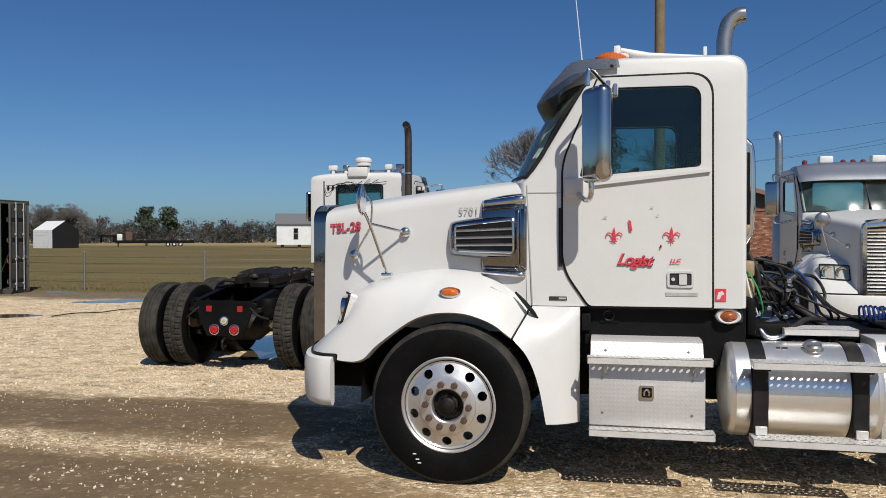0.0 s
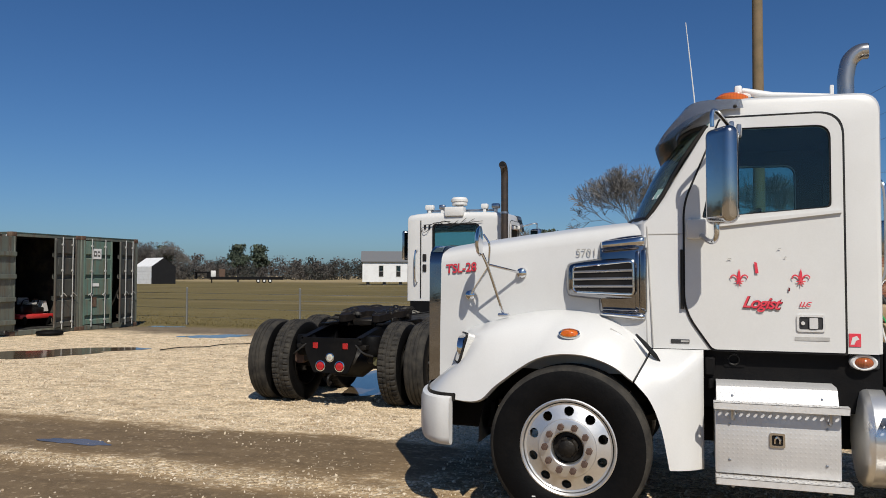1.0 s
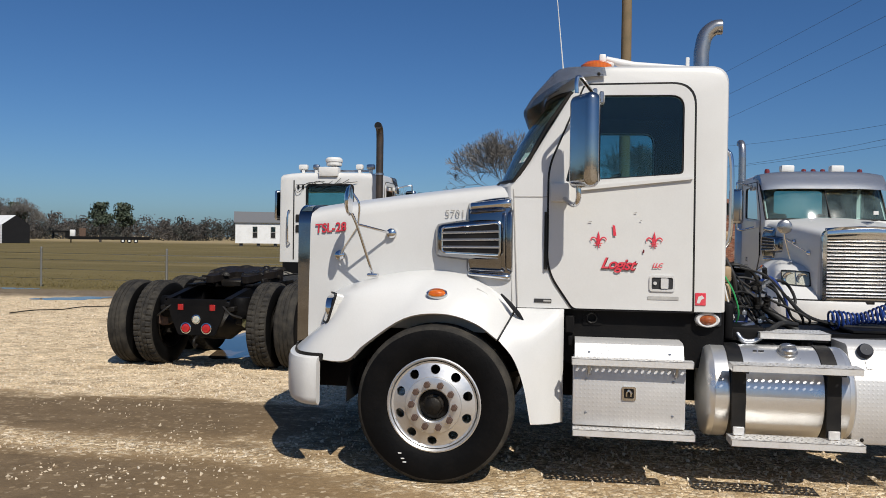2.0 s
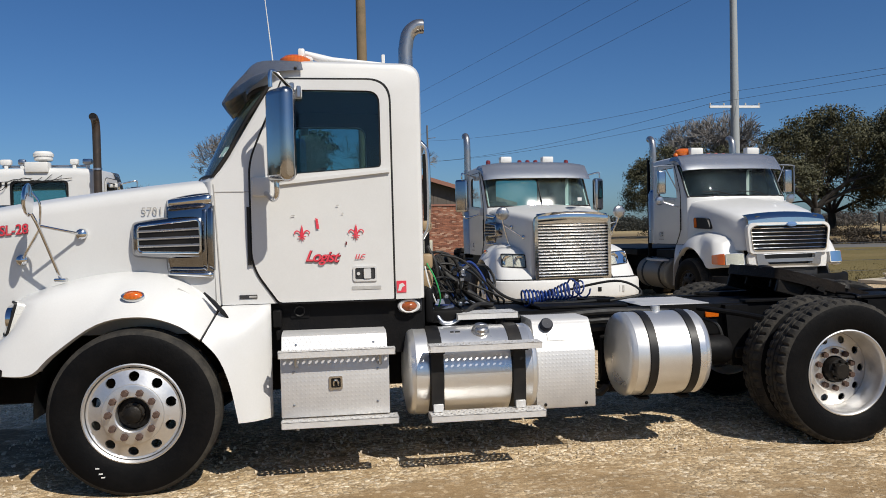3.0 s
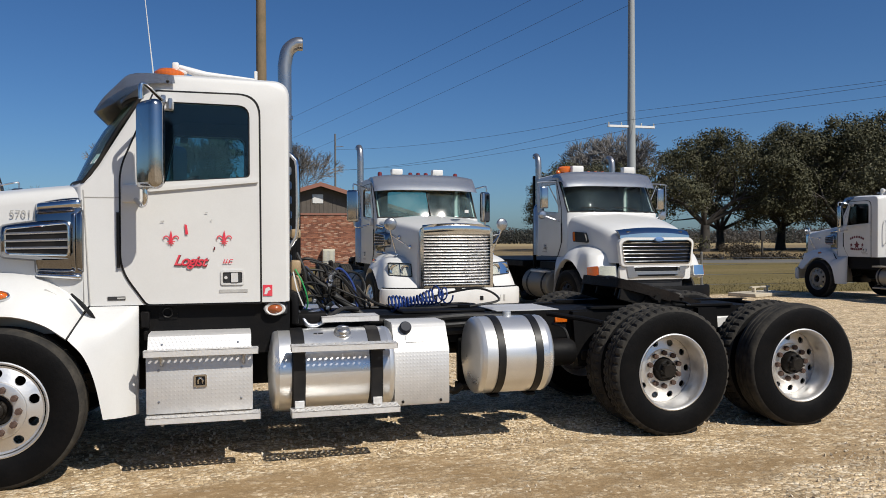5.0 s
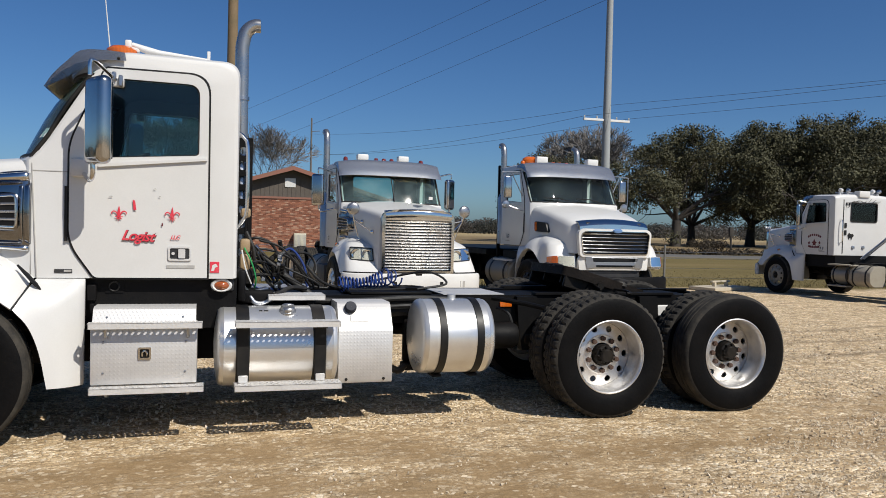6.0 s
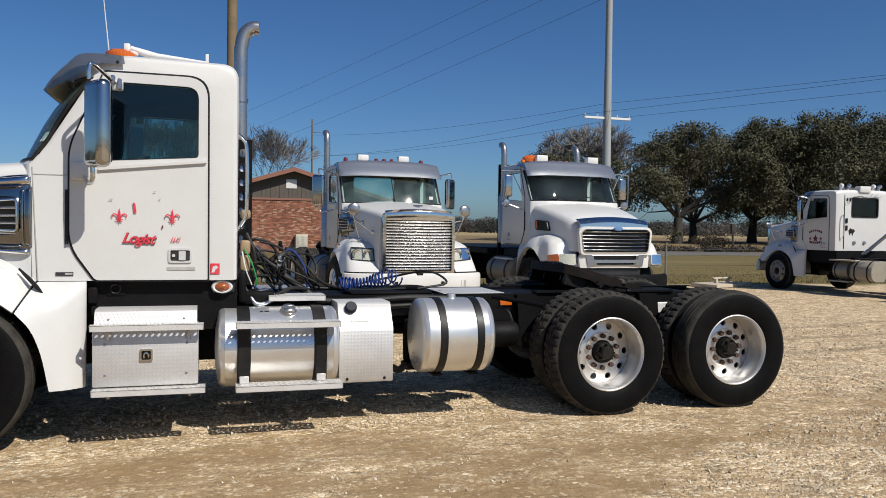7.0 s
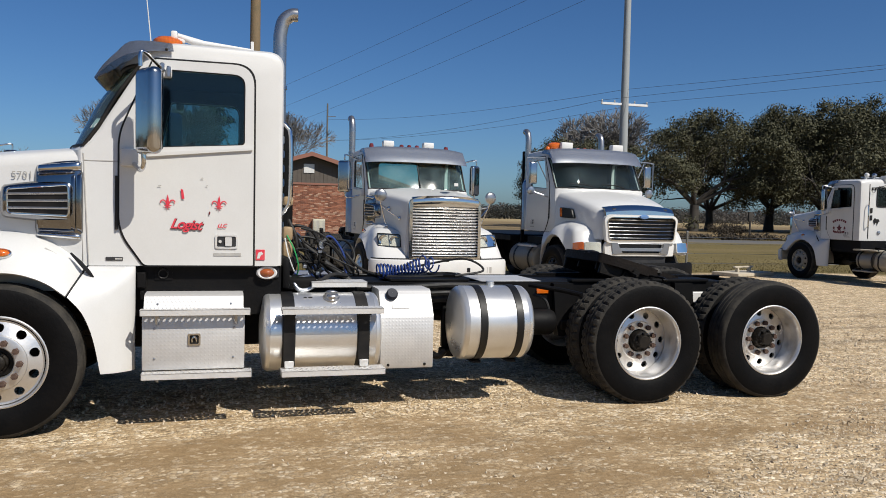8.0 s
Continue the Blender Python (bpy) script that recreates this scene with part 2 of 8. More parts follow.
def tube(pts, r, seg=8, smooth_n=0, bm=None, caps=True):
    """A round bar along a line; r may be a list."""
    pts = catmull(pts, smooth_n) if smooth_n else [Vector(p) for p in pts]
    rows, side = [], None
    for i, p in enumerate(pts):
        d = (pts[min(i + 1, len(pts) - 1)] - pts[max(i - 1, 0)]).normalized()
        if side is None:
            side = d.orthogonal().normalized()
        side = (side - d * side.dot(d))
        side = side.normalized() if side.length > 1e-6 else d.orthogonal().normalized()
        up = d.cross(side)
        rr = float(np.interp(i / (len(pts) - 1), np.linspace(0, 1, len(r)), r)) if isinstance(r, (list, tuple)) else r
        rows.append([p + (side * math.cos(a) + up * math.sin(a)) * rr for a in (2 * math.pi * k / seg for k in range(seg))])
    return loft(rows, caps=caps, bm=bm)


def lathe(profile, seg=48, axis="y", bm=None, centre=(0, 0, 0), closed=False):
    """Turns (radius, along) points about an axis."""
    b = bmesh.new() if bm is None else bm
    rings = []
    for r, a in profile:
        ring = []
        for k in range(seg):
            t = 2 * math.pi * k / seg
            c, s = r * math.cos(t), r * math.sin(t)
            p = (c, a, s) if axis == "y" else (a, c, s) if axis == "x" else (c, s, a)
            ring.append(b.verts.new(Vector(p) + Vector(centre)))
        rings.append(ring)
    pairs = list(zip(rings, rings[1:])) + ([(rings[-1], rings[0])] if closed else [])
    for p, q in pairs:
        for k in range(seg):
            j = (k + 1) % seg
            b.faces.new((p[k], p[j], q[j], q[k]))
    return b


def cap_disc(bm, r, a, seg=32, axis="y", centre=(0, 0, 0)):
    ring = []
    for k in range(seg):
        t = 2 * math.pi * k / seg
        c, s = r * math.cos(t), r * math.sin(t)
        p = (c, a, s) if axis == "y" else (a, c, s) if axis == "x" else (c, s, a)
        ring.append(bm.verts.new(Vector(p) + Vector(centre)))
    bm.faces.new(ring)
    return bm


def plate(outer, holes=(), thick=0.004, to=None, bevel=0.0):
    """A flat sheet in (x, z) with holes, with thickness along +y; to maps each point."""
    b = bmesh.new()
    edges = []
    for loop in (outer, *holes):
        vs = [b.verts.new((p[0], 0, p[1])) for p in loop]
        edges += [b.edges.new((vs[i], vs[(i + 1) % len(vs)])) for i in range(len(vs))]
    bmesh.ops.triangle_fill(b, use_beauty=True, use_dissolve=False, edges=edges)
    faces = list(b.faces)
    r = bmesh.ops.extrude_face_region(b, geom=faces)
    up = [v for v in r["geom"] if isinstance(v, bmesh.types.BMVert)]
    bmesh.ops.translate(b, vec=(0, thick, 0), verts=up)
    if to:
        for v in b.verts:
            v.co = Vector(to(v.co))
    return b


def rounded(pts, radii, n=5):
    """A polygon in the plane with its corners rounded."""
    out = []
    k = len(pts)
    for i in range(k):
        p, a, c = Vector(pts[i]), Vector(pts[i - 1]), Vector(pts[(i + 1) % k])
        r = radii[i] if isinstance(radii, (list, tuple)) else radii
        if r <= 0:
            out.append(tuple(p))
            continue
        d1, d2 = (a - p).normalized(), (c - p).normalized()
        r = min(r, (a - p).length * 0.49, (c - p).length * 0.49)
        s, e = p + d1 * r, p + d2 * r
        for j in range(n + 1):
            u = j / n
            out.append(tuple(s * (1 - u) ** 2 + p * 2 * u * (1 - u) + e * u * u))
    return out


def disc2(cx, cz, r, n=14):
    return [(cx + r * math.cos(2 * math.pi * k / n), cz + r * math.sin(2 * math.pi * k / n)) for k in range(n)]


def carved(bm, cutters):
    """The mesh of bm with the cutters taken out of it."""
    def ob_of(b):
        bmesh.ops.recalc_face_normals(b, faces=b.faces)
        me = bpy.data.meshes.new("tmp")
        b.to_mesh(me)
        b.free()
        return new("tmp", me)
    a = ob_of(bm)
    tools = [ob_of(c) for c in cutters]
    for t in tools:
        md = a.modifiers.new("cut", "BOOLEAN")
        md.operation, md.object, md.solver = "DIFFERENCE", t, "EXACT"
    dg = bpy.context.evaluated_depsgraph_get()
    me = bpy.data.meshes.new_from_object(a.evaluated_get(dg))
    for o in (a, *tools):
        bpy.data.objects.remove(o, do_unlink=True)
    me.shade_smooth()
    me.set_sharp_from_angle(angle=radians(35))
    return me


def lettering(name, words, size, material, parent, m, shear=0.0, depth=0.0015, space=1.0, offset=0.0, label=""):
    c = bpy.data.curves.new(name, "FONT")
    c.body, c.size, c.shear, c.extrude, c.space_character, c.offset = words, size, shear, depth, space, offset
    c.align_x = "CENTER"
    c.align_y = "CENTER"
    t = new("tmp", c)
    me = bpy.data.meshes.new_from_object(t.evaluated_get(bpy.context.evaluated_depsgraph_get()))
    bpy.data.objects.remove(t, do_unlink=True)
    me.transform(m)
    me.materials.clear()
    return part(name, me, material, parent, label)


CACHE = {}


def cached(key, make):
    """A mesh that is built once and shared by alike parts."""
    if key not in CACHE:
        CACHE[key] = make()
    return CACHE[key]


def mesh_of(bm, angle=38):
    me = bpy.data.meshes.new("shared")
    bmesh.ops.recalc_face_normals(bm, faces=bm.faces)
    bm.to_mesh(me)
    bm.free()
    me.shade_smooth()
    me.set_sharp_from_angle(angle=radians(angle))
    return me


# ---- wheels ----
TR, HUB_Z = 0.545, 0.53


def tyre_mesh(lugs):
    prof = [(0.318, -0.112), (0.335, -0.122), (0.37, -0.137), (0.43, -0.143), (0.48, -0.138), (0.512, -0.128), (0.530, -0.116),
            (0.540, -0.100), (0.545, -0.062), (0.536, -0.058), (0.536, -0.046), (0.546, -0.042), (0.547, -0.008), (0.537, -0.006)]
    prof = prof + [(r, -a) for r, a in reversed(prof)]
    b = bmesh.new()
    n = 46 if lugs else 18
    seg = n * 4
    rings = []
    for i, (r, a) in enumerate(prof):
        ring = []
        for k in range(seg):
            rr = r
            if lugs and r > 0.52 and abs(a) > 0.04:
                phase = (k + (2 if a > 0 else 0)) % 4
                if phase == 3:
                    rr = r - (0.012 if abs(a) < 0.11 else 0.007)
                else:
                    rr = r + 0.004
            t = 2 * math.pi * k / seg + (0.02 if lugs and a > 0 else 0) + (abs(a) * 0.12 if lugs else 0)
            ring.append(b.verts.new((rr * math.cos(t), a, rr * math.sin(t))))
        rings.append(ring)
    for p, q in zip(rings, rings[1:]):
        for k in range(seg):
            j = (k + 1) % seg
            b.faces.new((p[k], p[j], q[j], q[k]))
    me = mesh_of(b, 30)
    me.materials.append(RUBBER)
    me.materials.append(TREAD)
    for p in me.polygons:
        c = p.center
        r = math.hypot(c.x, c.z)
        p.material_index = 1 if r > 0.517 else 0
    return me


def disc_sectors(b, r0, r1, rh, rr, shape, count=10, n=16, thick=0.014, phase=0.0):
    """A wheel disc with round holes: sectors that close round each hole."""
    half = math.pi / count
    for k in range(count):
        mid = 2 * math.pi * k / count + phase
        edge = []
        corners = [(r1, half), (r0, half), (r0, -half), (r1, -half)]
        per = n // 4
        for i in range(4):
            (ra, ta), (rb, tb) = corners[i], corners[(i + 1) % 4]
            for j in range(per):
                u = j / per
                edge.append((ra + (rb - ra) * u, ta + (tb - ta) * u))
        hole = []
        for r, t in edge:
            dx, dy = r - rh, t * rh
            a = math.atan2(dy, dx)
            hole.append((rh + rr * math.cos(a), rr * math.sin(a) / rh))
        def at(rt, back=0.0):
            r, t = rt
            return Vector((r * math.cos(mid + t), shape(r) + back, r * math.sin(mid + t)))
        mids = [tuple(0.5 * (p + q) for p, q in zip(e, h)) for e, h in zip(edge, hole)]
        rings = [[b.verts.new(at(p)) for p in loop] for loop in (edge, mids, hole)] + [[b.verts.new(at(p, thick)) for p in hole]]
        for p, q in zip(rings, rings[1:]):
            for i in range(len(p)):
                j = (i + 1) % len(p)
                b.faces.new((p[i], p[j], q[j], q[i]))
    return b


def front_rim_mesh():
    b = lathe([(0.290, 0.10), (0.300, -0.085), (0.305, -0.112), (0.318, -0.124), (0.326, -0.121), (0.327, -0.108)], 64)
    lathe([(0.298, -0.112), (0.292, -0.105), (0.284, -0.103)], 64, bm=b)
    disc_sectors(b, 0.196, 0.285, 0.243, 0.033, lambda r: -0.103 - (0.285 - r) * 0.38, thick=0.02)
    bmesh.ops.remove_doubles(b, verts=b.verts, dist=0.001)
    lathe([(0.196, -0.137), (0.192, -0.146), (0.184, -0.149), (0.116, -0.149), (0.108, -0.142), (0.106, -0.08)], 64, bm=b)
    return mesh_of(b, 35)


def rear_rim_mesh():
    b = lathe([(0.300, 0.12), (0.285, 0.075), (0.287, -0.02), (0.299, -0.085), (0.305, -0.112), (0.318, -0.124), (0.326, -0.121), (0.327, -0.108)], 64)
    disc_sectors(b, 0.178, 0.285, 0.232, 0.029, lambda r: 0.08 + (r - 0.285) * 0.25, thick=0.02)
    bmesh.ops.remove_doubles(b, verts=b.verts, dist=0.001)
    lathe([(0.178, 0.053), (0.170, 0.047), (0.105, 0.047), (0.100, 0.065)], 64, bm=b)
    return mesh_of(b, 35)


def nut_mesh():
    b = bmesh.new()
    bmesh.ops.create_cone(b, cap_ends=True, segments=6, radius1=0.024, radius2=0.022, depth=0.044, matrix=Matrix.Rotation(math.pi / 2, 4, "X"))
    bmesh.ops.create_cone(b, cap_ends=True, segments=10, radius1=0.010, radius2=0.010, depth=0.05, matrix=Matrix.Rotation(math.pi / 2, 4, "X"))
    return mesh_of(b)


def hub_mesh(rear):
    if rear:
        b = lathe([(0.001, -0.06), (0.05, -0.06), (0.058, -0.052), (0.066, -0.02), (0.085, -0.015), (0.092, -0.005), (0.094, 0.07)], 28)
        for k in range(8):
            a = 2 * math.pi * k / 8
            bmesh.ops.create_cone(b, cap_ends=True, segments=6, radius1=0.009, radius2=0.009, depth=0.03,
                                  matrix=Matrix.Translation((0.073 * math.cos(a), -0.032, 0.073 * math.sin(a))) @ Matrix.Rotation(math.pi / 2, 4, "X"))
    else:
        b = lathe([(0.001, -0.165), (0.045, -0.163), (0.055, -0.155), (0.058, -0.13), (0.07, -0.125), (0.074, -0.10), (0.098, -0.095)], 28)
        for k in range(6):
            a = 2 * math.pi * k / 6 + 0.3
            bmesh.ops.create_cone(b, cap_ends=True, segments=6, radius1=0.008, radius2=0.008, depth=0.03,
                                  matrix=Matrix.Translation((0.066 * math.cos(a), -0.128, 0.066 * math.sin(a))) @ Matrix.Rotation(math.pi / 2, 4, "X"))
    return mesh_of(b)


def drum_mesh():
    b = lathe([(0.02, 0.115), (0.205, 0.115), (0.21, 0.125), (0.215, 0.27), (0.05, 0.27)], 32)
    return mesh_of(b)


def wheel(parent, x, y, side, rear, inner=False, nuts=True, lugs=None, bright=True, spin=0.0):
    """A wheel under a truck: rim > tyre, hub, drum, lug nuts. side -1 faces the driver's side."""
    lugs = rear if lugs is None else lugs
    rim = part("wheel", cached(("rim", rear), rear_rim_mesh if rear else front_rim_mesh), ALU, parent)
    rim.matrix_basis = Matrix.Translation((x, y, HUB_Z)) @ Matrix.Rotation(math.pi if side > 0 else 0, 4, "Z") @ Matrix.Rotation(spin, 4, "Y")
    part("tyre", cached(("tyre", lugs), lambda: tyre_mesh(lugs)), TREAD if lugs else RUBBER, rim)
    if inner:
        return rim
    part("brake_drum", cached("drum", drum_mesh), GREASE, rim)
    part("hub", cached(("hub", rear), lambda: hub_mesh(rear)), GREASE, rim, "greasy dark hub")
    if nuts:
        for k in range(10):
            a = 2 * math.pi * (k + 0.5) / 10
            n = part("lug_nut", cached("nut", nut_mesh), RUST, rim)
            n.matrix_basis = Matrix.Translation(((0.143 if rear else 0.148) * math.cos(a), 0.037 if rear else -0.163, (0.143 if rear else 0.148) * math.sin(a)))
    return rim


# ---- conventional tractor: x back from the front axle, driver's side at -y ----
def hood_half(x):
    return 0.66 + (x + 1.12) / 1.62 * 0.325


def hood_top(x):
    return 1.865 + (x + 1.12) * 0.150 - 0.022 * (x + 1.12) ** 2


def hood_mesh():
    rows = []
    for x in [-1.13 + 0.03, -1.09, -1.05, -0.95, -0.75, -0.5, -0.25, 0.0, 0.25, 0.4, 0.5]:
        w, h = hood_half(x), hood_top(x)
        drop = 0.03 if x < -1.09 else 0.0
        w, h = w - drop, h - drop
        half = [(-w - 0.03, 0.84 if x < -0.6 else 1.0), (-w - 0.02, 1.3), (-w - 0.005, 1.6), (-w, h - 0.10), (-w + 0.012, h - 0.055), (-w + 0.04, h - 0.02), (-w + 0.10, h + 0.002),
                (-w * 0.66, h + 0.035), (-w * 0.33, h + 0.06), (0, h + 0.068)]
        loop = half + [(-y, z) for y, z in reversed(half[:-1])]
        rows.append([(x, y, z) for y, z in loop])
    b = loft(rows, closed=False, caps=False)
    for end in (rows[0],):
        b.faces.new([b.verts.new(p) for p in end])
    bmesh.ops.remove_doubles(b, verts=b.verts, dist=0.0005)
    return mesh_of(b, 50)


# the fender's three guiding lines: along the hood, over the shoulder, along the lip
F_HOOD = [(-0.89, -0.66, 1.25), (-0.84, -0.69, 1.272), (-0.78, -0.715, 1.30), (-0.67, -0.74, 1.335), (-0.50, -0.775, 1.38), (-0.26, -0.82, 1.425), (0, -0.87, 1.437), (0.22, -0.92, 1.395), (0.40, -0.97, 1.29), (0.53, -1.0, 1.19)]
F_EDGE = [(-0.87, -0.69, 1.245), (-0.81, -0.90, 1.248), (-0.745, -1.06, 1.262), (-0.62, -1.145, 1.305), (-0.48, -1.155, 1.355), (-0.26, -1.13, 1.39), (0, -1.12, 1.405), (0.22, -1.13, 1.365), (0.40, -1.13, 1.26), (0.53, -1.04, 1.18)]
F_LIP = [(-1.17, -0.70, 0.83), (-1.105, -0.90, 0.83), (-1.02, -1.10, 0.825), (-0.90, -1.20, 0.815), (-0.64, -1.245, 0.805), (-0.49, -1.25, 0.93), (-0.215, -1.255, 1.115), (0.05, -1.255, 1.153),
         (0.27, -1.245, 1.095), (0.425, -1.23, 0.985)]
F_N = 90
F_ROWS = list(zip(catmull(F_HOOD, F_N + 1), catmull(F_EDGE, F_N + 1), catmull(F_LIP, F_N + 1)))


def fender_point(u, v, s, chin=0.12):
    """A place on the fender's skin: u along it from the nose, v from the hood down to the lip."""
    k = min(max(u, 0), 1) * F_N
    i = min(int(k), F_N - 1)
    h, c, l = (p.lerp(q, k - i) for p, q in zip(F_ROWS[i], F_ROWS[i + 1]))
    w = 1.0 + 4.5 * max(0.0, 1 - u / 0.62) ** 0.7
    a, m, d = (1 - v) ** 2, 2 * w * v * (1 - v), v * v
    p = (h * a + c * m + l * d) / (a + m + d)
    if v > 0.5 and u < 0.45:
        # the brow is set back over a chin that reaches out to the bumper
        g = min(max(1 - (p.z - l.z) / max(c.z - l.z, 0.01), 0.0), 1.0)
        set_back = math.sin(math.pi * min(g / 0.78, 1.0)) - 0.35 * math.sin(math.pi * max(0.0, (g - 0.78) / 0.22))
        p.x += chin * set_back * (1 - u / 0.45)
    return Vector((p.x, -s * p.y, p.z))


def fender_at(u, z, s, proud=0.0, chin=0.12):
    """The place on the fender's outer face at the height z."""
    lo, hi = 0.35, 1.0
    for _ in range(18):
        mid = (lo + hi) / 2
        if fender_point(u, mid, s, chin).z > z:
            lo = mid
        else:
            hi = mid
    p = fender_point(u, lo, s, chin)
    if proud:
        du = fender_point(u + 0.01, lo, s, chin) - fender_point(u - 0.01, lo, s, chin)
        dv = fender_point(u, min(lo + 0.03, 1), s, chin) - fender_point(u, lo - 0.03, s, chin)
        n = du.cross(dv).normalized()
        if n.dot(Vector((-1, s, 0.3))) < 0:
            n = -n
        p += n * proud
    return p


def fender_mesh(s, chin=0.12):
    rows = []
    n = 20
    for k in range(0, F_N + 1, 2):
        row = [fender_point(k / F_N, j / n, s, chin) for j in range(n + 1)]
        l = F_ROWS[k][2]
        row.append(Vector((l.x * 0.985, -s * (l.y + 0.03), l.z - 0.012)))
        row.append(Vector((l.x * 0.98, -s * (l.y + 0.10), l.z - 0.005)))
        rows.append(row)
    return mesh_of(loft(rows, closed=False, caps=False), 60)


def fender_patch(s, u0, u1, z0, z1, proud, n=12, slope=0.0, chin=0.12):
    """A panel that follows the fender's face, its edge turned in."""
    rows = []
    for a in range(-1, n + 2):
        f = min(max(a / n, 0), 1)
        row = []
        for c in range(-1, n + 2):
            g = min(max(c / n, 0), 1)
            rim = a in (-1, n + 1) or c in (-1, n + 1)
            row.append(fender_at(u0 + (u1 - u0) * f, z0 + (z1 - z0) * g + slope * f, s, -0.004 if rim else proud, chin))
        rows.append(row)
    return loft(rows, closed=False, caps=False)


def blunt(b):
    """Draws the nose of a fender or of its lamps in, for the blunt-nosed truck."""
    for v in b.verts if isinstance(b, bmesh.types.BMesh) else b.vertices:
        if v.co.x < -0.6:
            v.co.x = -0.6 + (v.co.x + 0.6) * 0.72
    return b


def quarter_mesh(s):
    """The lower rear piece of the fender, under the cab's front corner."""
    arch = catmull([(0.435, -1.23, 0.98), (0.535, -1.235, 0.86), (0.605, -1.235, 0.68), (0.655, -1.225, 0.42)], 16)
    back = catmull([(0.545, -1.03, 1.185), (0.80, -1.04, 1.17), (0.868, -1.06, 1.0), (0.862, -1.08, 0.42)], 16)
    back = [Vector((0.545 + (0.868 - 0.545) * min(1, k / 5), -1.02 - 0.05 * k / 15, 1.185 if k <= 5 else 1.185 - (k - 5) / 10 * 0.77)) for k in range(16)]
    rows = []
    for a, c in zip(arch, back):
        row = [(a.x + 0.02, s * -1 * (a.y + 0.08), a.z - 0.005)]
        for k in range(9):
            v = k / 8
            bulge = 0.035 * math.sin(v * math.pi)
            row.append((a.x + (c.x - a.x) * v, s * -1 * (a.y + (c.y - a.y) * v ** 0.9 - bulge), a.z + (c.z - a.z) * v))
        row.append((c.x, s * -1 * (c.y + 0.06), c.z))
        rows.append(row)
    return mesh_of(loft(rows, closed=False, caps=False), 60)


CAB = rounded([(0.50, 1.19), (1.95, 1.19), (1.956, 2.858), (1.06, 2.872), (0.885, 2.74), (0.775, 2.55), (0.66, 2.35), (0.573, 2.20), (0.527, 2.12), (0.48, 2.04)],
              [0.0, 0.01, 0.13, 0.14, 0.10, 0, 0, 0, 0, 0], 7)


def cab_curve(x, y, z, top=True):
    """The cab's bowed front and crowned roof."""
    f = 1 - (abs(y) / 1.0) ** 4
    if x < 1.15:
        ahead = min(1, (1.15 - x) / 0.3)
        x -= 0.17 * f * ahead
        x += 0.05 * min(abs(y), 1) ** 8 * ahead * min(1, max(0, (z - 2.05) / 0.12))
    if top and z > 2.7:
        z += 0.045 * f
    return (x, y, z)


def cab_solid(outline, half, top=True, ease=0.0):
    ys = [-1, -0.985, -0.95, -0.8, -0.6, -0.4, -0.2, 0, 0.2, 0.4, 0.6, 0.8, 0.95, 0.985, 1]
    cx, cz = 1.2, 2.0
    rows = []
    for u in ys:
        k = {1: ease, 0.985: ease * 0.35, 0.95: ease * 0.08}.get(round(abs(u), 3), 0)
        rows.append([cab_curve(x - k * (1 if x > cx else -0.25 if z < 2.1 else -1) * (0.6 if z < 2.7 else 1), u * half, z - (k if z > 2.7 else 0), top) for x, z in outline])
    return loft(rows)


WIN = rounded([(1.0, 2.667), (1.655, 2.66), (1.655, 2.125), (0.865, 2.07)], [0.03, 0.09, 0.03, 0.02])
DOOR = rounded([(0.93, 1.195), (1.725, 1.195), (1.72, 2.735), (0.99, 2.735), (0.755, 2.17), (0.755, 1.45)], [0.03, 0.01, 0.16, 0.03, 0.1, 0.12], 8)


def cab_mesh(rear_window):
    outer = cab_solid(CAB, 1.0, ease=0.05)
    inner = [(0.62, 1.27), (1.87, 1.27), (1.87, 2.72), (1.83, 2.77), (1.1, 2.79), (0.985, 2.75), (0.56, 2.05)]
    tools = [cab_solid(inner, 0.93)]
    side = bmesh.new()
    side = loft([[(x, -1.2, z) for x, z in WIN], [(x, 1.2, z) for x, z in WIN]])
    tools.append(side)
    ys = [-0.992, -0.965, -0.935, -0.9, -0.8, -0.6, -0.3, 0, 0.3, 0.6, 0.8, 0.9, 0.935, 0.965, 0.992]
    rows = []
    for y in ys:
        deep = 0.145 if abs(y) < 0.92 else 0.045 if abs(y) < 0.98 else 0.012
        low = 2.075 if abs(y) < 0.95 else 2.11
        rows.append([cab_curve(x, y, z, False) for x, z in ((0.36, low), (0.515 + deep, low), (0.86 + deep, 2.70), (0.70, 2.70))])
    tools.append(loft(rows))
    if rear_window:
        rw = rounded([(-0.45, 2.14), (0.45, 2.14), (0.45, 2.66), (-0.45, 2.66)], 0.08)
        tools.append(loft([[(1.8, y, z) for y, z in rw], [(2.05, y, z) for y, z in rw]]))
    me = carved(outer, tools)
    for p in me.polygons:
        c = p.center
        if p.normal.dot(Vector((1.2, 0, 2.0)) - c) > 0 and abs(c.y) < 0.94:
            p.material_index = 1
    return me


def windscreen_mesh():
    rows = []
    for k in range(25):
        y = -0.985 + 1.97 * k / 24
        inset = 0.018 + 0.01 * (1 - abs(y))
        rows.append([cab_curve(x + inset, y, z, False) for x, z in ((0.495, 2.065), (0.575, 2.24), (0.635, 2.36), (0.705, 2.48), (0.875, 2.72))])
    return mesh_of(loft(rows, closed=False, caps=False), 80)


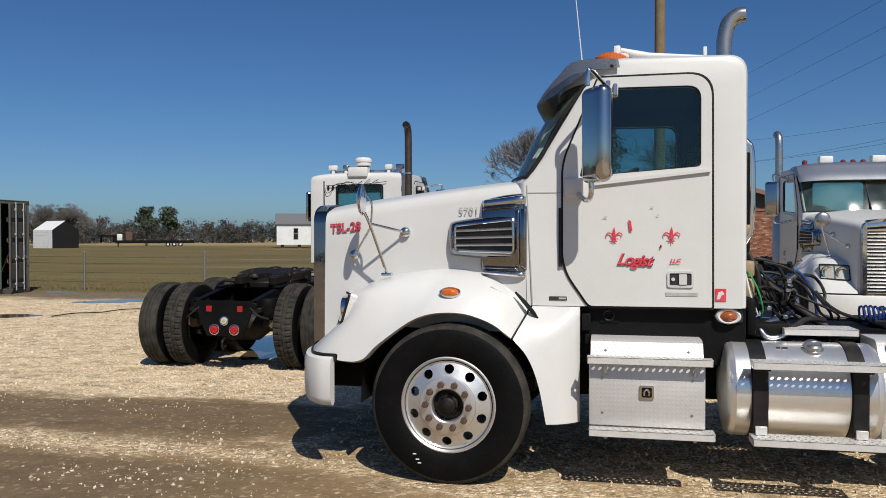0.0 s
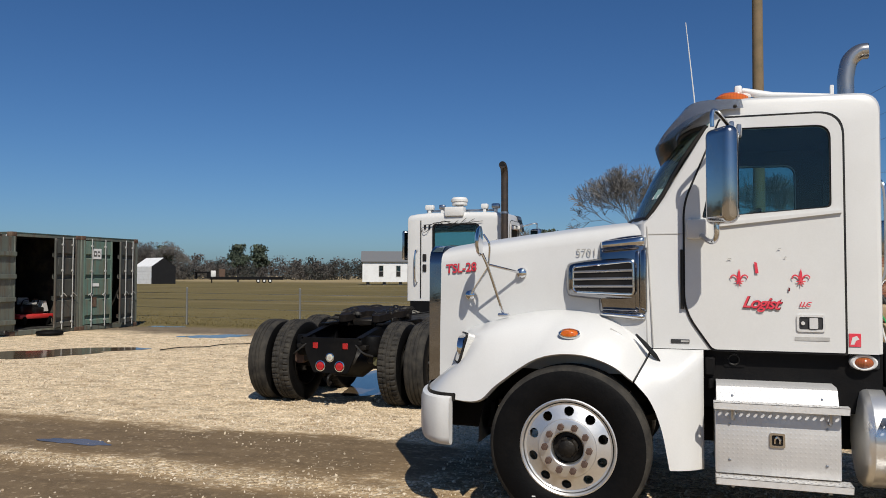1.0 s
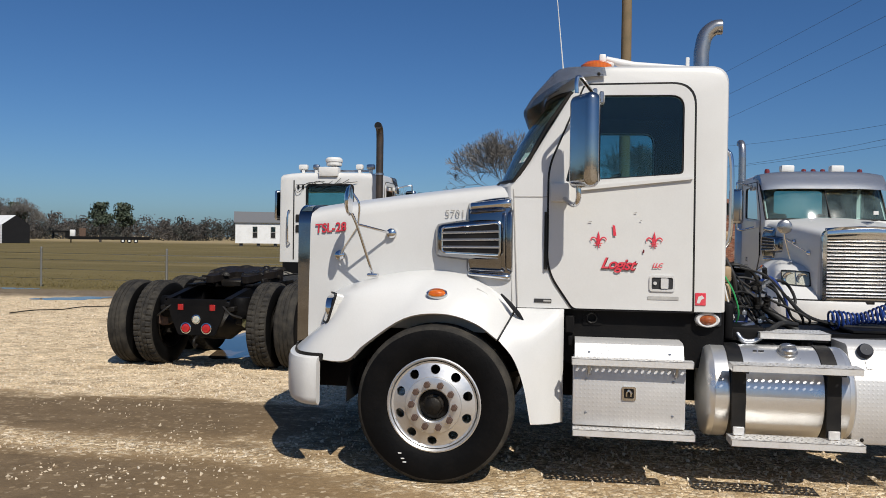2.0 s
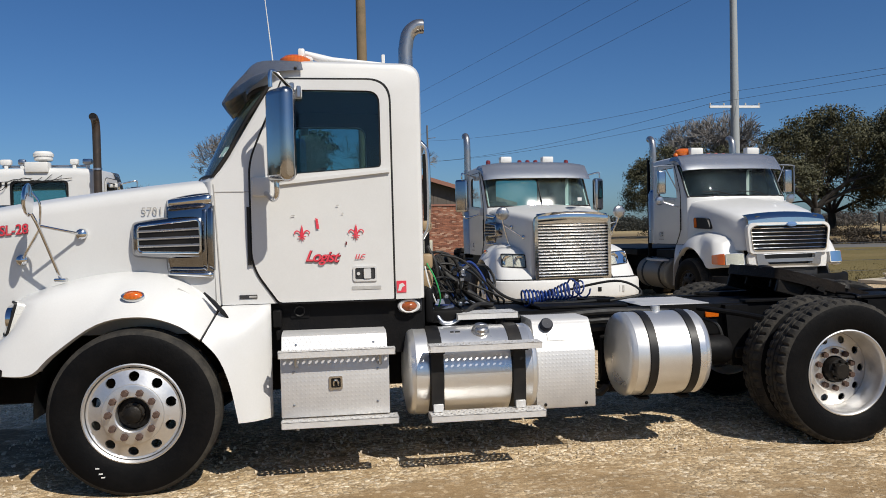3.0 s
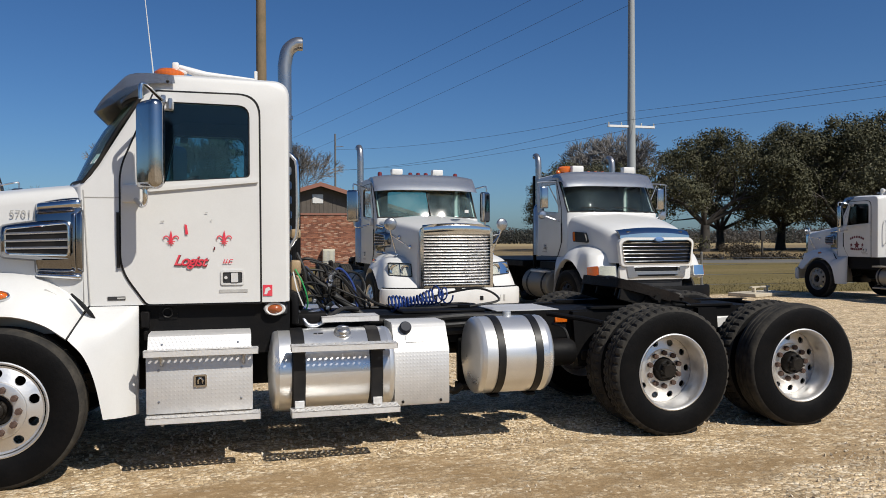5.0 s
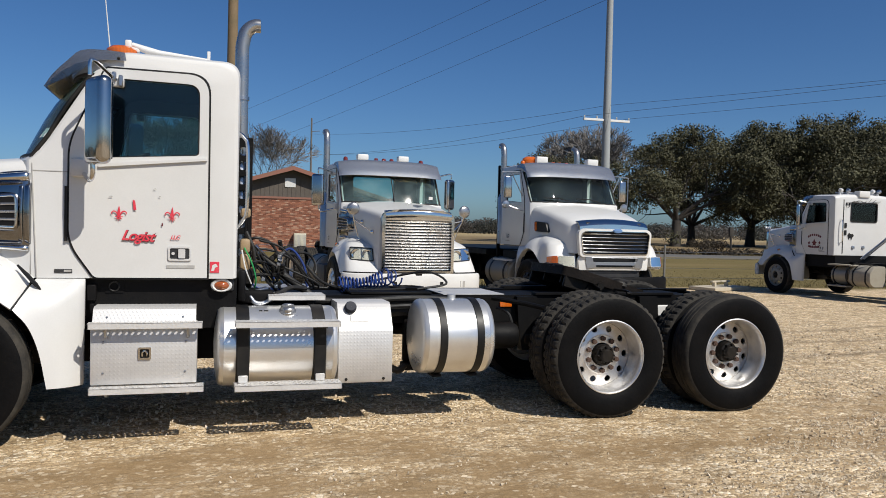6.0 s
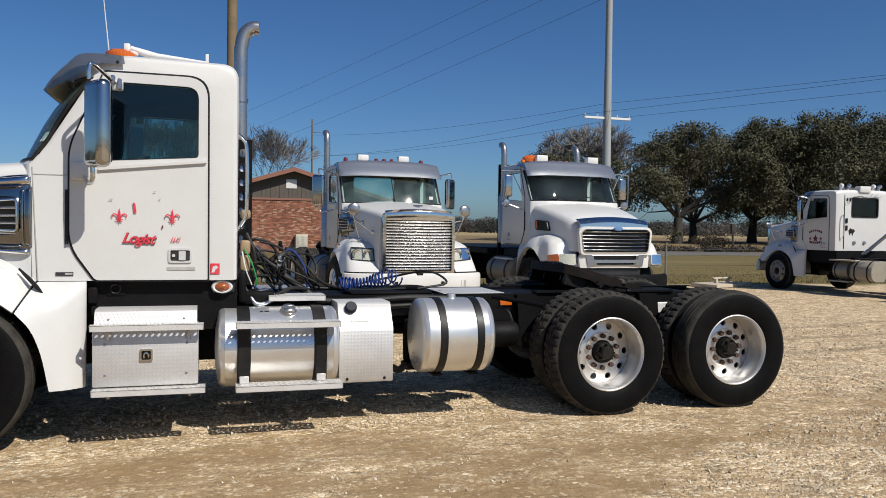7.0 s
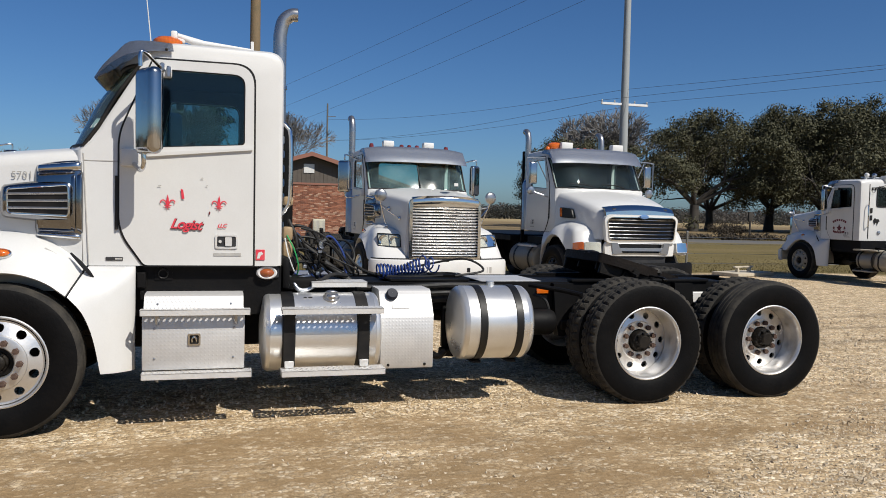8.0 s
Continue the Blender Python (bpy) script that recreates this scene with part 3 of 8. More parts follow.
def screen_seal_mesh():
    """The black rubber round the windscreen, in its rebate."""
    def on(y, x, z):
        return Vector(cab_curve(x + 0.012, y, z, False))
    ys = [-0.975 + 1.95 * k / 24 for k in range(25)]
    side = ((0.495, 2.07), (0.575, 2.24), (0.635, 2.36), (0.705, 2.48), (0.862, 2.70))
    ring = [on(y, 0.50, 2.075) for y in ys] + [on(0.978, x, z) for x, z in side] + [on(y, 0.855, 2.69) for y in reversed(ys)] + [on(-0.978, x, z) for x, z in reversed(side)]
    return mesh_of(tube(ring + ring[:1], 0.016, 6), 80)


def liner_mesh():
    """The lining between the visor's lip and the head of the windscreen."""
    rows = []
    for k in range(21):
        u = -0.98 + 1.96 * k / 20
        f = 1 - abs(u) ** 4
        rows.append([(x - g * f, u, z + 0.016 * f) for x, g, z in ((0.60, 0.038, 2.580), (0.67, 0.06, 2.618), (0.75, 0.10, 2.665), (0.83, 0.145, 2.715))])
    b = loft(rows, closed=False, caps=False)
    bmesh.ops.solidify(b, geom=b.faces[:], thickness=0.004)
    return mesh_of(b, 40)


def visor_mesh():
    """A bent sheet over the top of the windscreen, turned down at its ends."""
    end = ((1.12, 2.858), (0.97, 2.866), (0.825, 2.852), (0.737, 2.775), (0.64, 2.67), (0.58, 2.575))
    mid = ((1.03, 2.932), (0.90, 2.926), (0.765, 2.90), (0.69, 2.815), (0.60, 2.70), (0.54, 2.605))
    end, mid = ([(p.x, p.z) for p in catmull([(x, 0, z) for x, z in line], 16)] for line in (end, mid))
    rows = []
    for k in range(29):
        u = -1.0 + 2.0 * k / 28
        f = 1 - abs(u) ** 4
        row = []
        for (xe, ze), (xm, zm) in zip(end, mid):
            row.append((xe + (xm - xe) * f, u * 1.012, ze + (zm - ze) * f))
        rows.append(row)
    lip = [float(q) for q in np.interp(np.linspace(0, 1, 16), np.linspace(0, 1, 6), (0.062, 0.075, 0.088, 0.055, 0.022, 0.006))]
    rows.insert(0, [(x + 0.012, -1.03, z - d) for (x, _, z), d in zip(rows[0], lip)])
    rows.append([(x + 0.012, 1.03, z - d) for (x, _, z), d in zip(rows[-1], lip)])
    b = loft(rows, closed=False, caps=False)
    bmesh.ops.solidify(b, geom=b.faces[:], thickness=0.005)
    return mesh_of(b, 40)


def grille_parts(parent, kind="bars"):
    """Chrome grille shell with its bars, on the nose of the hood."""
    def face(p):
        return (-1.135 + p.y + 0.05 * (abs(p.x) / 0.66) ** 2, p.x, p.z)
    outer = rounded([(-0.655, 0.83), (0.655, 0.83), (0.655, 1.85), (0.45, 1.925), (-0.45, 1.925), (-0.655, 1.85)], [0.03, 0.03, 0.08, 0.1, 0.1, 0.08])
    inner = rounded([(-0.60, 0.87), (0.60, 0.87), (0.60, 1.745), (-0.60, 1.745)], 0.02)
    shell = part("grille_shell", plate(outer, [inner], -0.105, face), CHROME, parent, "bright chrome grille surround")
    back = part("grille_core", box(-1.10, -1.08, -0.62, 0.62, 0.85, 1.78), DARK, shell)
    bar = cached("grille_bar", lambda: mesh_of(loft([[(-1.195 + 0.05 * (abs(y) / 0.66) ** 2 + dx, y, dz) for dx, dz in ((-0.014, 0), (-0.006, 0.012), (0.004, 0.0155), (0.03, 0.012), (0.03, -0.012), (0.004, -0.0155), (-0.006, -0.012))]
                                                      for y in [-0.60 + 0.1 * i for i in range(13)]])))
    for k in range(17):
        o = part("grille_bar", bar, BARS, shell)
        o.location = (0, 0, 0.902 + k * 0.0512)
    for y in (-0.2, 0.2):
        part("grille_post", box(-1.16, -1.14, y - 0.008, y + 0.008, 0.88, 1.74), DARK, shell)
    part("shell_crown", loft([[(-1.24 + 0.05 * (abs(y) / 0.66) ** 2 + dx, y, z + 0.035 * (1 - (y / 0.6) ** 2)) for dx, z in ((0, 1.76), (-0.01, 1.80), (0.0, 1.86), (0.05, 1.90), (0.1, 1.905), (0.1, 1.76))]
                               for y in [-0.6 + 0.1 * i for i in range(13)]]), CHROME, shell)
    return shell


def intake_parts(parent, s):
    """Chrome air intake with dark slats on the hood's side."""
    def on(off):
        return lambda p: (p.x, s * (hood_half(p.x) + 0.012 + off - p.y), p.z)

    def cushion(x0, x1, top, bottom, base, high, arch=0.0):
        """A block with rounded shoulders that stands out of the hood."""
        steps = (0, 0.012, 0.035, 0.07, 0.12, 0.25, 0.4, 0.5, 0.6, 0.75, 0.88, 0.93, 0.965, 0.988, 1)
        def shoulder(u, e):
            q = min(1.0, min(u, 1 - u) / e)
            return (1 - (1 - q) ** 2.4) ** 0.5
        rows = []
        for v in steps:
            row = []
            for u in steps:
                w = abs(2 * v - 1)
                x = x0 + (x1 - x0) * (0.5 + (u - 0.5) * (1 - 0.09 * w ** 9))
                zt = top[0] + (top[1] - top[0]) * u + arch * math.sin(math.pi * u)
                zb = bottom[0] + (bottom[1] - bottom[0]) * u - arch * math.sin(math.pi * u)
                o = base + high * shoulder(u, 0.14) * shoulder(v, 0.12) * (0.62 + 0.38 * (1 - w * w)) * (1 - 0.35 * max(0.0, u - 0.6) ** 2 * 6)
                row.append((x, s * (hood_half(x) + o), zb + (zt - zb) * v))
            rows.append(row)
        return loft(rows, closed=False, caps=False)
    body = part("air_intake", cushion(0.165, 0.507, (1.925, 1.968), (1.405, 1.37), -0.012, 0.075, 0.01), DCHROME, parent, "chrome hood air intake")
    fr = part("intake_mouth", cushion(-0.068, 0.465, (1.776, 1.828), (1.53, 1.503), -0.012, 0.116, 0.008), DCHROME, body)
    mouth = rounded([(0.0, 1.568), (-0.002, 1.742), (0.415, 1.782), (0.42, 1.556)], 0.028)
    part("intake_screen", plate(mouth, (), 0.004, on(0.0915)), SEAL, body)
    ring = [Vector((x, s * (hood_half(x) + 0.103), z)) for x, z in mouth]
    part("intake_bead", tube(ring + ring[:1], 0.009, 8), CHROME, body)
    for k in range(3):
        z0 = 1.606 + k * 0.050
        rows = []
        for x in (-0.004, 0.1, 0.2, 0.3, 0.418):
            y = hood_half(x) + 0.012
            lift = 0.045 * x * (k + 1) / 4
            rows.append([(x, s * (y + 0.082), z0 + lift - 0.011), (x, s * (y + 0.098), z0 + lift - 0.008), (x, s * (y + 0.104), z0 + lift), (x, s * (y + 0.098), z0 + lift + 0.008), (x, s * (y + 0.082), z0 + lift + 0.011)])
        part("slat", loft(rows), STACK, body)
    part("trim_step", cushion(0.18, 0.50, (1.435, 1.425), (1.40, 1.378), 0.01, 0.058), CHROME, body)
    part("trim_step", cushion(0.185, 0.50, (1.925, 1.957), (1.862, 1.885), 0.01, 0.060), CHROME, body)
    part("trim_flute", cushion(0.462, 0.507, (1.872, 1.878), (1.437, 1.432), 0.012, 0.052), DCHROME, body)
    part("trim_flute", cushion(0.424, 0.462, (1.868, 1.872), (1.440, 1.437), 0.014, 0.058), DCHROME, body)
    part("trim_step", cushion(0.19, 0.46, (1.866, 1.884), (1.842, 1.862), 0.012, 0.066), DCHROME, body)
    part("trim_step", cushion(0.19, 0.46, (1.462, 1.458), (1.438, 1.430), 0.012, 0.060), DCHROME, body)


def door_parts(parent, s, decal=True, handle=True):
    def on(off):
        return lambda p: (p.x, s * (1.004 + off - p.y), p.z)
    d = part("door", plate(DOOR, [WIN], 0.012, on(0.012)), WHITE, parent)
    def ring(grow):
        cx, cz = 1.24, 1.95
        return [(cx + (x - cx) * (1 + grow), cz + (z - cz) * (1 + grow * 0.6)) for x, z in DOOR]
    part("door_seal", plate(ring(0.030), [ring(0.002)], 0.006, on(0.004)), SEAL, d)
    part("window_pane", plate(WIN, (), 0.004, on(-0.01)), GLASS, d).visible_shadow = False
    def wring(g):
        cx, cz = 1.28, 2.37
        return [(cx + (x - cx) * (1 + g), cz + (z - cz) * (1 + g)) for x, z in WIN]
    part("window_seal", plate(wring(0.0), [wring(-0.025)], 0.01, on(0.004)), SEAL, d)
    part("belt_ledge", plate(rounded([(0.95, 2.008), (1.715, 2.088), (1.715, 2.108), (0.95, 2.035)], 0.006), (), 0.03, on(0.032)), WHITE, d)
    if handle:
        part("door_handle", plate(rounded([(1.44, 1.325), (1.61, 1.325), (1.61, 1.435), (1.44, 1.435)], 0.02), [rounded([(1.455, 1.34), (1.595, 1.34), (1.595, 1.42), (1.455, 1.42)], 0.012)], 0.012, on(0.022)), CHROME, d, "chrome paddle door handle").active_material = STEP
        part("handle_pocket", plate([(1.455, 1.34), (1.595, 1.34), (1.595, 1.42), (1.455, 1.42)], (), 0.002, on(0.0145)), DARK, d)
        part("handle_paddle", plate(rounded([(1.515, 1.345), (1.565, 1.345), (1.565, 1.415), (1.515, 1.415)], 0.008), (), 0.014, on(0.03)), STEP, d)
        part("lock_barrel", tube([(1.478, s * 1.018, 1.38), (1.478, s * 1.028, 1.38)], 0.012, 12), STEP, d)
        part("badge", plate(rounded([(1.43, 1.268), (1.635, 1.268), (1.635, 1.292), (1.43, 1.292)], 0.005), (), 0.004, on(0.016)), GREYV, d)
    part("hinge", tube([(0.735, s * 1.012, 1.46), (0.735, s * 1.012, 1.86)], 0.012, 8), SEAL, d)
    return d


def mirror_parts(parent, s):
    turn = Matrix.Translation((0.985, s * 1.35, 2.31)) @ Matrix.Rotation(radians(-s * 33), 4, "Z")
    m = part("mirror_housing", box(-0.055, 0.055, -0.125, 0.125, -0.305, 0.305, 0.05, 5, m=turn), MIRRORCASE, parent, "tall chrome mirror housing")
    part("mirror_glass", box(0.054, 0.058, -0.095, 0.095, -0.265, 0.265, 0.002, 1, m=turn), MIRROR, m)
    b = tube([(0.93, s * 1.36, 2.62), (0.93, s * 1.36, 2.70), (0.95, s * 1.33, 2.725), (1.02, s * 1.15, 2.68), (1.08, s * 1.02, 2.64)], 0.014, 10, 24)
    part("mirror_arm", b, CHROME, m)
    b = tube([(0.95, s * 1.34, 2.03), (0.95, s * 1.33, 1.93), (0.92, s * 1.26, 1.90), (0.86, s * 1.06, 1.95)], 0.018, 10, 20)
    part("mirror_arm", b, CHROME, m)
    part("mirror_bracket", box(0.765, 0.895, s * 1.0, s * 1.075, 1.93, 2.06, 0.015, 2), WHITE, m)
    part("mirror_bracket", box(1.04, 1.12, s * 1.0, s * 1.06, 2.60, 2.67, 0.012, 2), WHITE, m)
    part("arm_clamp", box(1.04, 1.07, s * 1.06, s * 1.10, 2.64, 2.70, 0.006, 1), STEEL, m)
    part("arm_clamp", box(1.085, 1.115, s * 1.05, s * 1.09, 2.60, 2.68, 0.006, 1), STEEL, m)


def hood_mirror_parts(parent, s):
    foot1, foot2, foot3 = (-0.53, s * 0.895, 1.395), (-0.41, s * (hood_half(-0.41) + 0.02), 1.70), (-0.83, s * (hood_half(-0.83) + 0.02), 1.53)
    head = Vector((-0.675, s * 1.04, 1.93))
    b = lathe([(0.001, -0.03), (0.06, -0.026), (0.095, -0.014), (0.11, 0.0), (0.112, 0.010), (0.10, 0.012), (0.001, 0.013)], 28, axis="x")
    b.transform(Matrix.Translation(head) @ Matrix.Rotation(radians(-6 * s), 4, "Z"))
    m = part("hood_mirror", b, CHROME, parent, "round chrome hood mirror on stays")
    stay = tube([head + Vector((0.02, 0, -0.09)), head + Vector((0.06, -0.03 * s, -0.2)), foot1], 0.011, 8, 12)
    tube([head + Vector((0.06, -0.03 * s, -0.17)), foot2], 0.010, 8, 0, stay)
    tube([head + Vector((0.06, -0.03 * s, -0.19)), foot3], 0.010, 8, 0, stay)
    tube([head + Vector((0.03, 0, 0.05)), head + Vector((0.075, 0, -0.03)), head + Vector((0.06, -0.03 * s, -0.17))], 0.008, 8, 10, stay)
    part("mirror_stay", stay, CHROME, m)
    for f in (foot2, foot3):
        part("stay_foot", lathe([(0.001, -0.03), (0.02, -0.026), (0.036, -0.012), (0.04, 0.01)], 20, centre=(f[0], f[1], f[2])) if s < 0 else
             lathe([(0.001, 0.03), (0.02, 0.026), (0.036, 0.012), (0.04, -0.01)], 20, centre=(f[0], f[1], f[2])), CHROME, m)
    part("stay_foot", box(-0.57, -0.49, s * 0.865, s * 0.925, 1.38, 1.405, 0.01, 2), CHROME, m)


def bumper_mesh(height=0.343, z0=0.485):
    line = catmull([(-0.83, -1.265), (-0.94, -1.24), (-1.06, -1.12), (-1.17, -0.85), (-1.23, -0.5), (-1.25, 0), (-1.23, 0.5), (-1.17, 0.85), (-1.06, 1.12), (-0.94, 1.24), (-0.83, 1.265)], 41)
    rows = []
    for i, p in enumerate(line):
        d = (line[min(i + 1, 40)] - line[max(i - 1, 0)]).normalized()
        nrm = Vector((-d.y, d.x))
        if nrm.dot(p - Vector((0.5, 0))) < 0:
            nrm = -nrm
        prof = [(0, z0 + 0.02), (0.012, z0 + 0.06), (0.014, z0 + height * 0.5), (0.012, z0 + height - 0.05), (0, z0 + height - 0.012), (-0.03, z0 + height),
                (-0.05, z0 + height - 0.02), (-0.05, z0 + 0.02), (-0.03, z0)]
        rows.append([(p.x + nrm.x * o, p.y + nrm.y * o, z) for o, z in prof])
    return mesh_of(loft(rows), 40)


def lamp_face(corners, s):
    """Maps (along, up) within four corners, and a depth, to a lamp's place; corners run outer bottom, inner bottom, inner top, outer top."""
    q = [Vector((x, -s * y, z)) for x, y, z in corners]
    n = (q[1] - q[0]).cross(q[3] - q[0]).normalized()
    if n.x > 0:
        n = -n

    def to(p):
        low, high = q[0].lerp(q[1], p.x), q[3].lerp(q[2], p.x)
        swell = 0.018 * (1 - (2 * p.x - 1) ** 2)
        return low.lerp(high, p.z) + n * (p.y + swell)
    return to


def lamp_outline(a0=0.0, a1=1.0, g=0.0, n=8):
    """A rounded oblong in (along, up), cut finely so that it bends with its face."""
    pts = rounded([(a0 + g, g * 1.6), (a1 - g, g * 1.6), (a1 - g, 1 - g * 1.6), (a0 + g, 1 - g * 1.6)], 0.09, 4)
    out = []
    for i, p in enumerate(pts):
        r = pts[(i + 1) % len(pts)]
        k = n if abs(r[0] - p[0]) > 0.3 else 1
        out += [(p[0] + (r[0] - p[0]) * t / k, p[1] + (r[1] - p[1]) * t / k) for t in range(k)]
    return out


def gap_mesh():
    """A dark strip that paints shade between a fender's chin and its bumper."""
    me = bumper_mesh(0.055, 0.79)
    me.transform(Matrix.Diagonal((0.965, 0.965, 1, 1)))
    return me


def headlight_parts(parent, s):
    to = lamp_face(((-0.800, -1.11, 1.04), (-0.935, -0.725, 1.02), (-0.872, -0.725, 1.245), (-0.732, -1.11, 1.265)), s)
    h = part("headlight", plate(lamp_outline(), (), -0.10, to), LAMPBACK, parent, "wide twin headlight with clear lens and chrome rim")
    part("lamp_rim", plate(lamp_outline(), [lamp_outline(0, 1, 0.035)], 0.016, to), SEAL, h)
    part("lens", plate(lamp_outline(0, 1, 0.035), (), 0.004, lambda p: to(Vector((p.x, p.y + 0.008, p.z)))), LAMPGLASS, h).visible_shadow = False
    part("lens_divider", plate([(0.49, 0.06), (0.52, 0.06), (0.52, 0.94), (0.49, 0.94)], (), 0.007, to), STEEL, h)
    for u in (0.27, 0.74):
        c = to(Vector((u, 0, 0.5)))
        part("lamp_bowl", lathe([(0.001, 0.018), (0.03, 0.014), (0.055, 0.006), (0.078, -0.004), (0.084, -0.004), (0.086, 0.03)], 24, "x", centre=c), CHROME, h)
    return h


def perforated_step(x0, x1, y0, y1, z, edge=0.045):
    """A step with a holed tread that lets the light through, and a folded front edge."""
    n = int((x1 - x0) / 0.042)
    w = y1 - y0
    rows = max(2, int(w / 0.036))
    holes = []
    for k in range(n):
        for r in range(rows):
            x = x0 + (x1 - x0) * (k + (0.5 if r % 2 else 0.8)) / (n + 0.3)
            holes.append(disc2(x, (r + 0.5) / rows * w, 0.0115, 8))
    b = plate([(x0, 0), (x1, 0), (x1, w), (x0, w)], holes, 0.005, lambda p: (p.x, y0 + p.z, z - p.y))
    box(x0, x1, y0, y0 + 0.006, z - edge, z, 0.002, 1, b)
    box(x0, x1, y1 - 0.006, y1, z - edge, z, 0.002, 1, b)
    box(x0, x0 + 0.006, y0, y1, z - edge, z, 0.002, 1, b)
    box(x1 - 0.006, x1, y0, y1, z - edge, z, 0.002, 1, b)
    return b


def tank_parts(parent, name, x0, x1, yc, zc, r, straps, label, cap=None):
    e = 0.035
    t = part(name, lathe([(0.001, x0 - 0.018), (r * 0.5, x0 - 0.012), (r - 0.06, x0 + 0.004), (r - 0.02, x0 + 0.012), (r - 0.004, x0 + 0.03), (r, x0 + 0.05), (r + 0.003, x0 + 0.055), (r, x0 + 0.062),
                          (r, x1 - 0.062), (r + 0.003, x1 - 0.055), (r, x1 - 0.05), (r - 0.004, x1 - 0.03), (r - 0.02, x1 - 0.012), (r - 0.06, x1 - 0.004), (r * 0.5, x1 + 0.012), (0.001, x1 + 0.018)],
                         64, "x", centre=(0, yc, zc)), TANK, parent, label)
    for x, w in straps:
        part("strap", lathe([(r + 0.001, x - w / 2), (r + 0.009, x - w / 2 + 0.003), (r + 0.009, x + w / 2 - 0.003), (r + 0.001, x + w / 2)], 64, "x", centre=(0, yc, zc)), SEAL, t, "black rubber-lined strap")
    if cap:
        b = lathe([(0.001, 0.045), (0.045, 0.045), (0.055, 0.035), (0.056, 0.012), (0.066, 0.008), (0.068, -0.02)], 24, "z")
        box(-0.045, 0.045, -0.008, 0.008, 0.04, 0.058, 0.004, 1, b)
        a = radians(cap[1])
        b.transform(Matrix.Translation((cap[0], yc - r * math.sin(a), zc + r * math.cos(a))) @ Matrix.Rotation(a, 4, "X"))
        part("filler_cap", b, STACK, t)
    return t


def fleur(parent, cx, cz, size, y):
    """A lily emblem cut from vinyl."""
    def flat(p):
        return (cx + p.x * size, y - p.y, cz + p.z * size)
    def spindle(n=10):
        side = [(0.09 * math.sin(math.pi * (k / n) ** 0.8), -0.30 + 0.92 * k / n) for k in range(n + 1)]
        return [(-a, b) for a, b in side] + [(a, b) for a, b in reversed(side[1:-1])]
    e = part("lily_emblem", plate(spindle(), (), 0.0015, flat), RED, parent, "red vinyl lily emblem")
    for s in (-1, 1):
        line = catmull([(s * 0.07, 0, -0.16), (s * 0.16, 0, 0.10), (s * 0.34, 0, 0.20), (s * 0.50, 0, 0.08), (s * 0.44, 0, -0.07)], 14)
        rad = [0.012 + 0.034 * math.sin(math.pi * min(1, (k + 2) / 15)) for k in range(14)]
        l, r = [], []
        for k, p in enumerate(line):
            d = (line[min(k + 1, 13)] - line[max(k - 1, 0)]).normalized()
            q = Vector((-d.z, 0, d.x)) * rad[k]
            l.append(((p + q).x, (p + q).z))
            r.append(((p - q).x, (p - q).z))
        part("petal", plate(l + r[::-1], (), 0.0015, flat), RED, e)
        part("foot", plate([(s * 0.04, -0.22), (s * 0.09, -0.36), (s * 0.20, -0.38), (s * 0.14, -0.29), (s * 0.10, -0.22)], (), 0.0015, flat), RED, e)
    part("band", plate([(-0.26, -0.22), (0.26, -0.22), (0.26, -0.16), (-0.26, -0.16)], (), 0.0018, lambda p: (cx + p.x * size, y - 0.001 - p.y, cz + p.z * size)), RED, e)
    part("stem", plate([(-0.05, -0.24), (0.05, -0.24), (0.0, -0.56)], (), 0.0015, flat), RED, e)


def cab_inside(parent):
    for y in (-0.5, 0.5):
        part("seat_base", box(1.25, 1.75, y - 0.25, y + 0.25, 1.27, 1.72, 0.05, 2), CABIN, parent)
        part("seat_back", box(1.68, 1.80, y - 0.24, y + 0.24, 1.7, 2.22, 0.05, 3), CABIN, parent)
    part("dashboard", loft([[(x, y, z) for x, z in ((0.55, 1.5), (0.9, 1.5), (0.95, 1.95), (0.88, 2.07), (0.5, 2.06))] for y in (-0.9, 0.9)]), CABIN, parent)
    b = lathe([(0.21, -0.014), (0.224, 0), (0.21, 0.014), (0.196, 0)], 32, "z", closed=True)
    box(-0.2, 0.2, -0.02, 0.02, -0.02, 0.01, 0.006, 1, b)
    b.transform(Matrix.Translation((1.08, -0.5, 2.06)) @ Matrix.Rotation(radians(-28), 4, "Y"))
    part("steering_wheel", b, DARK, parent)


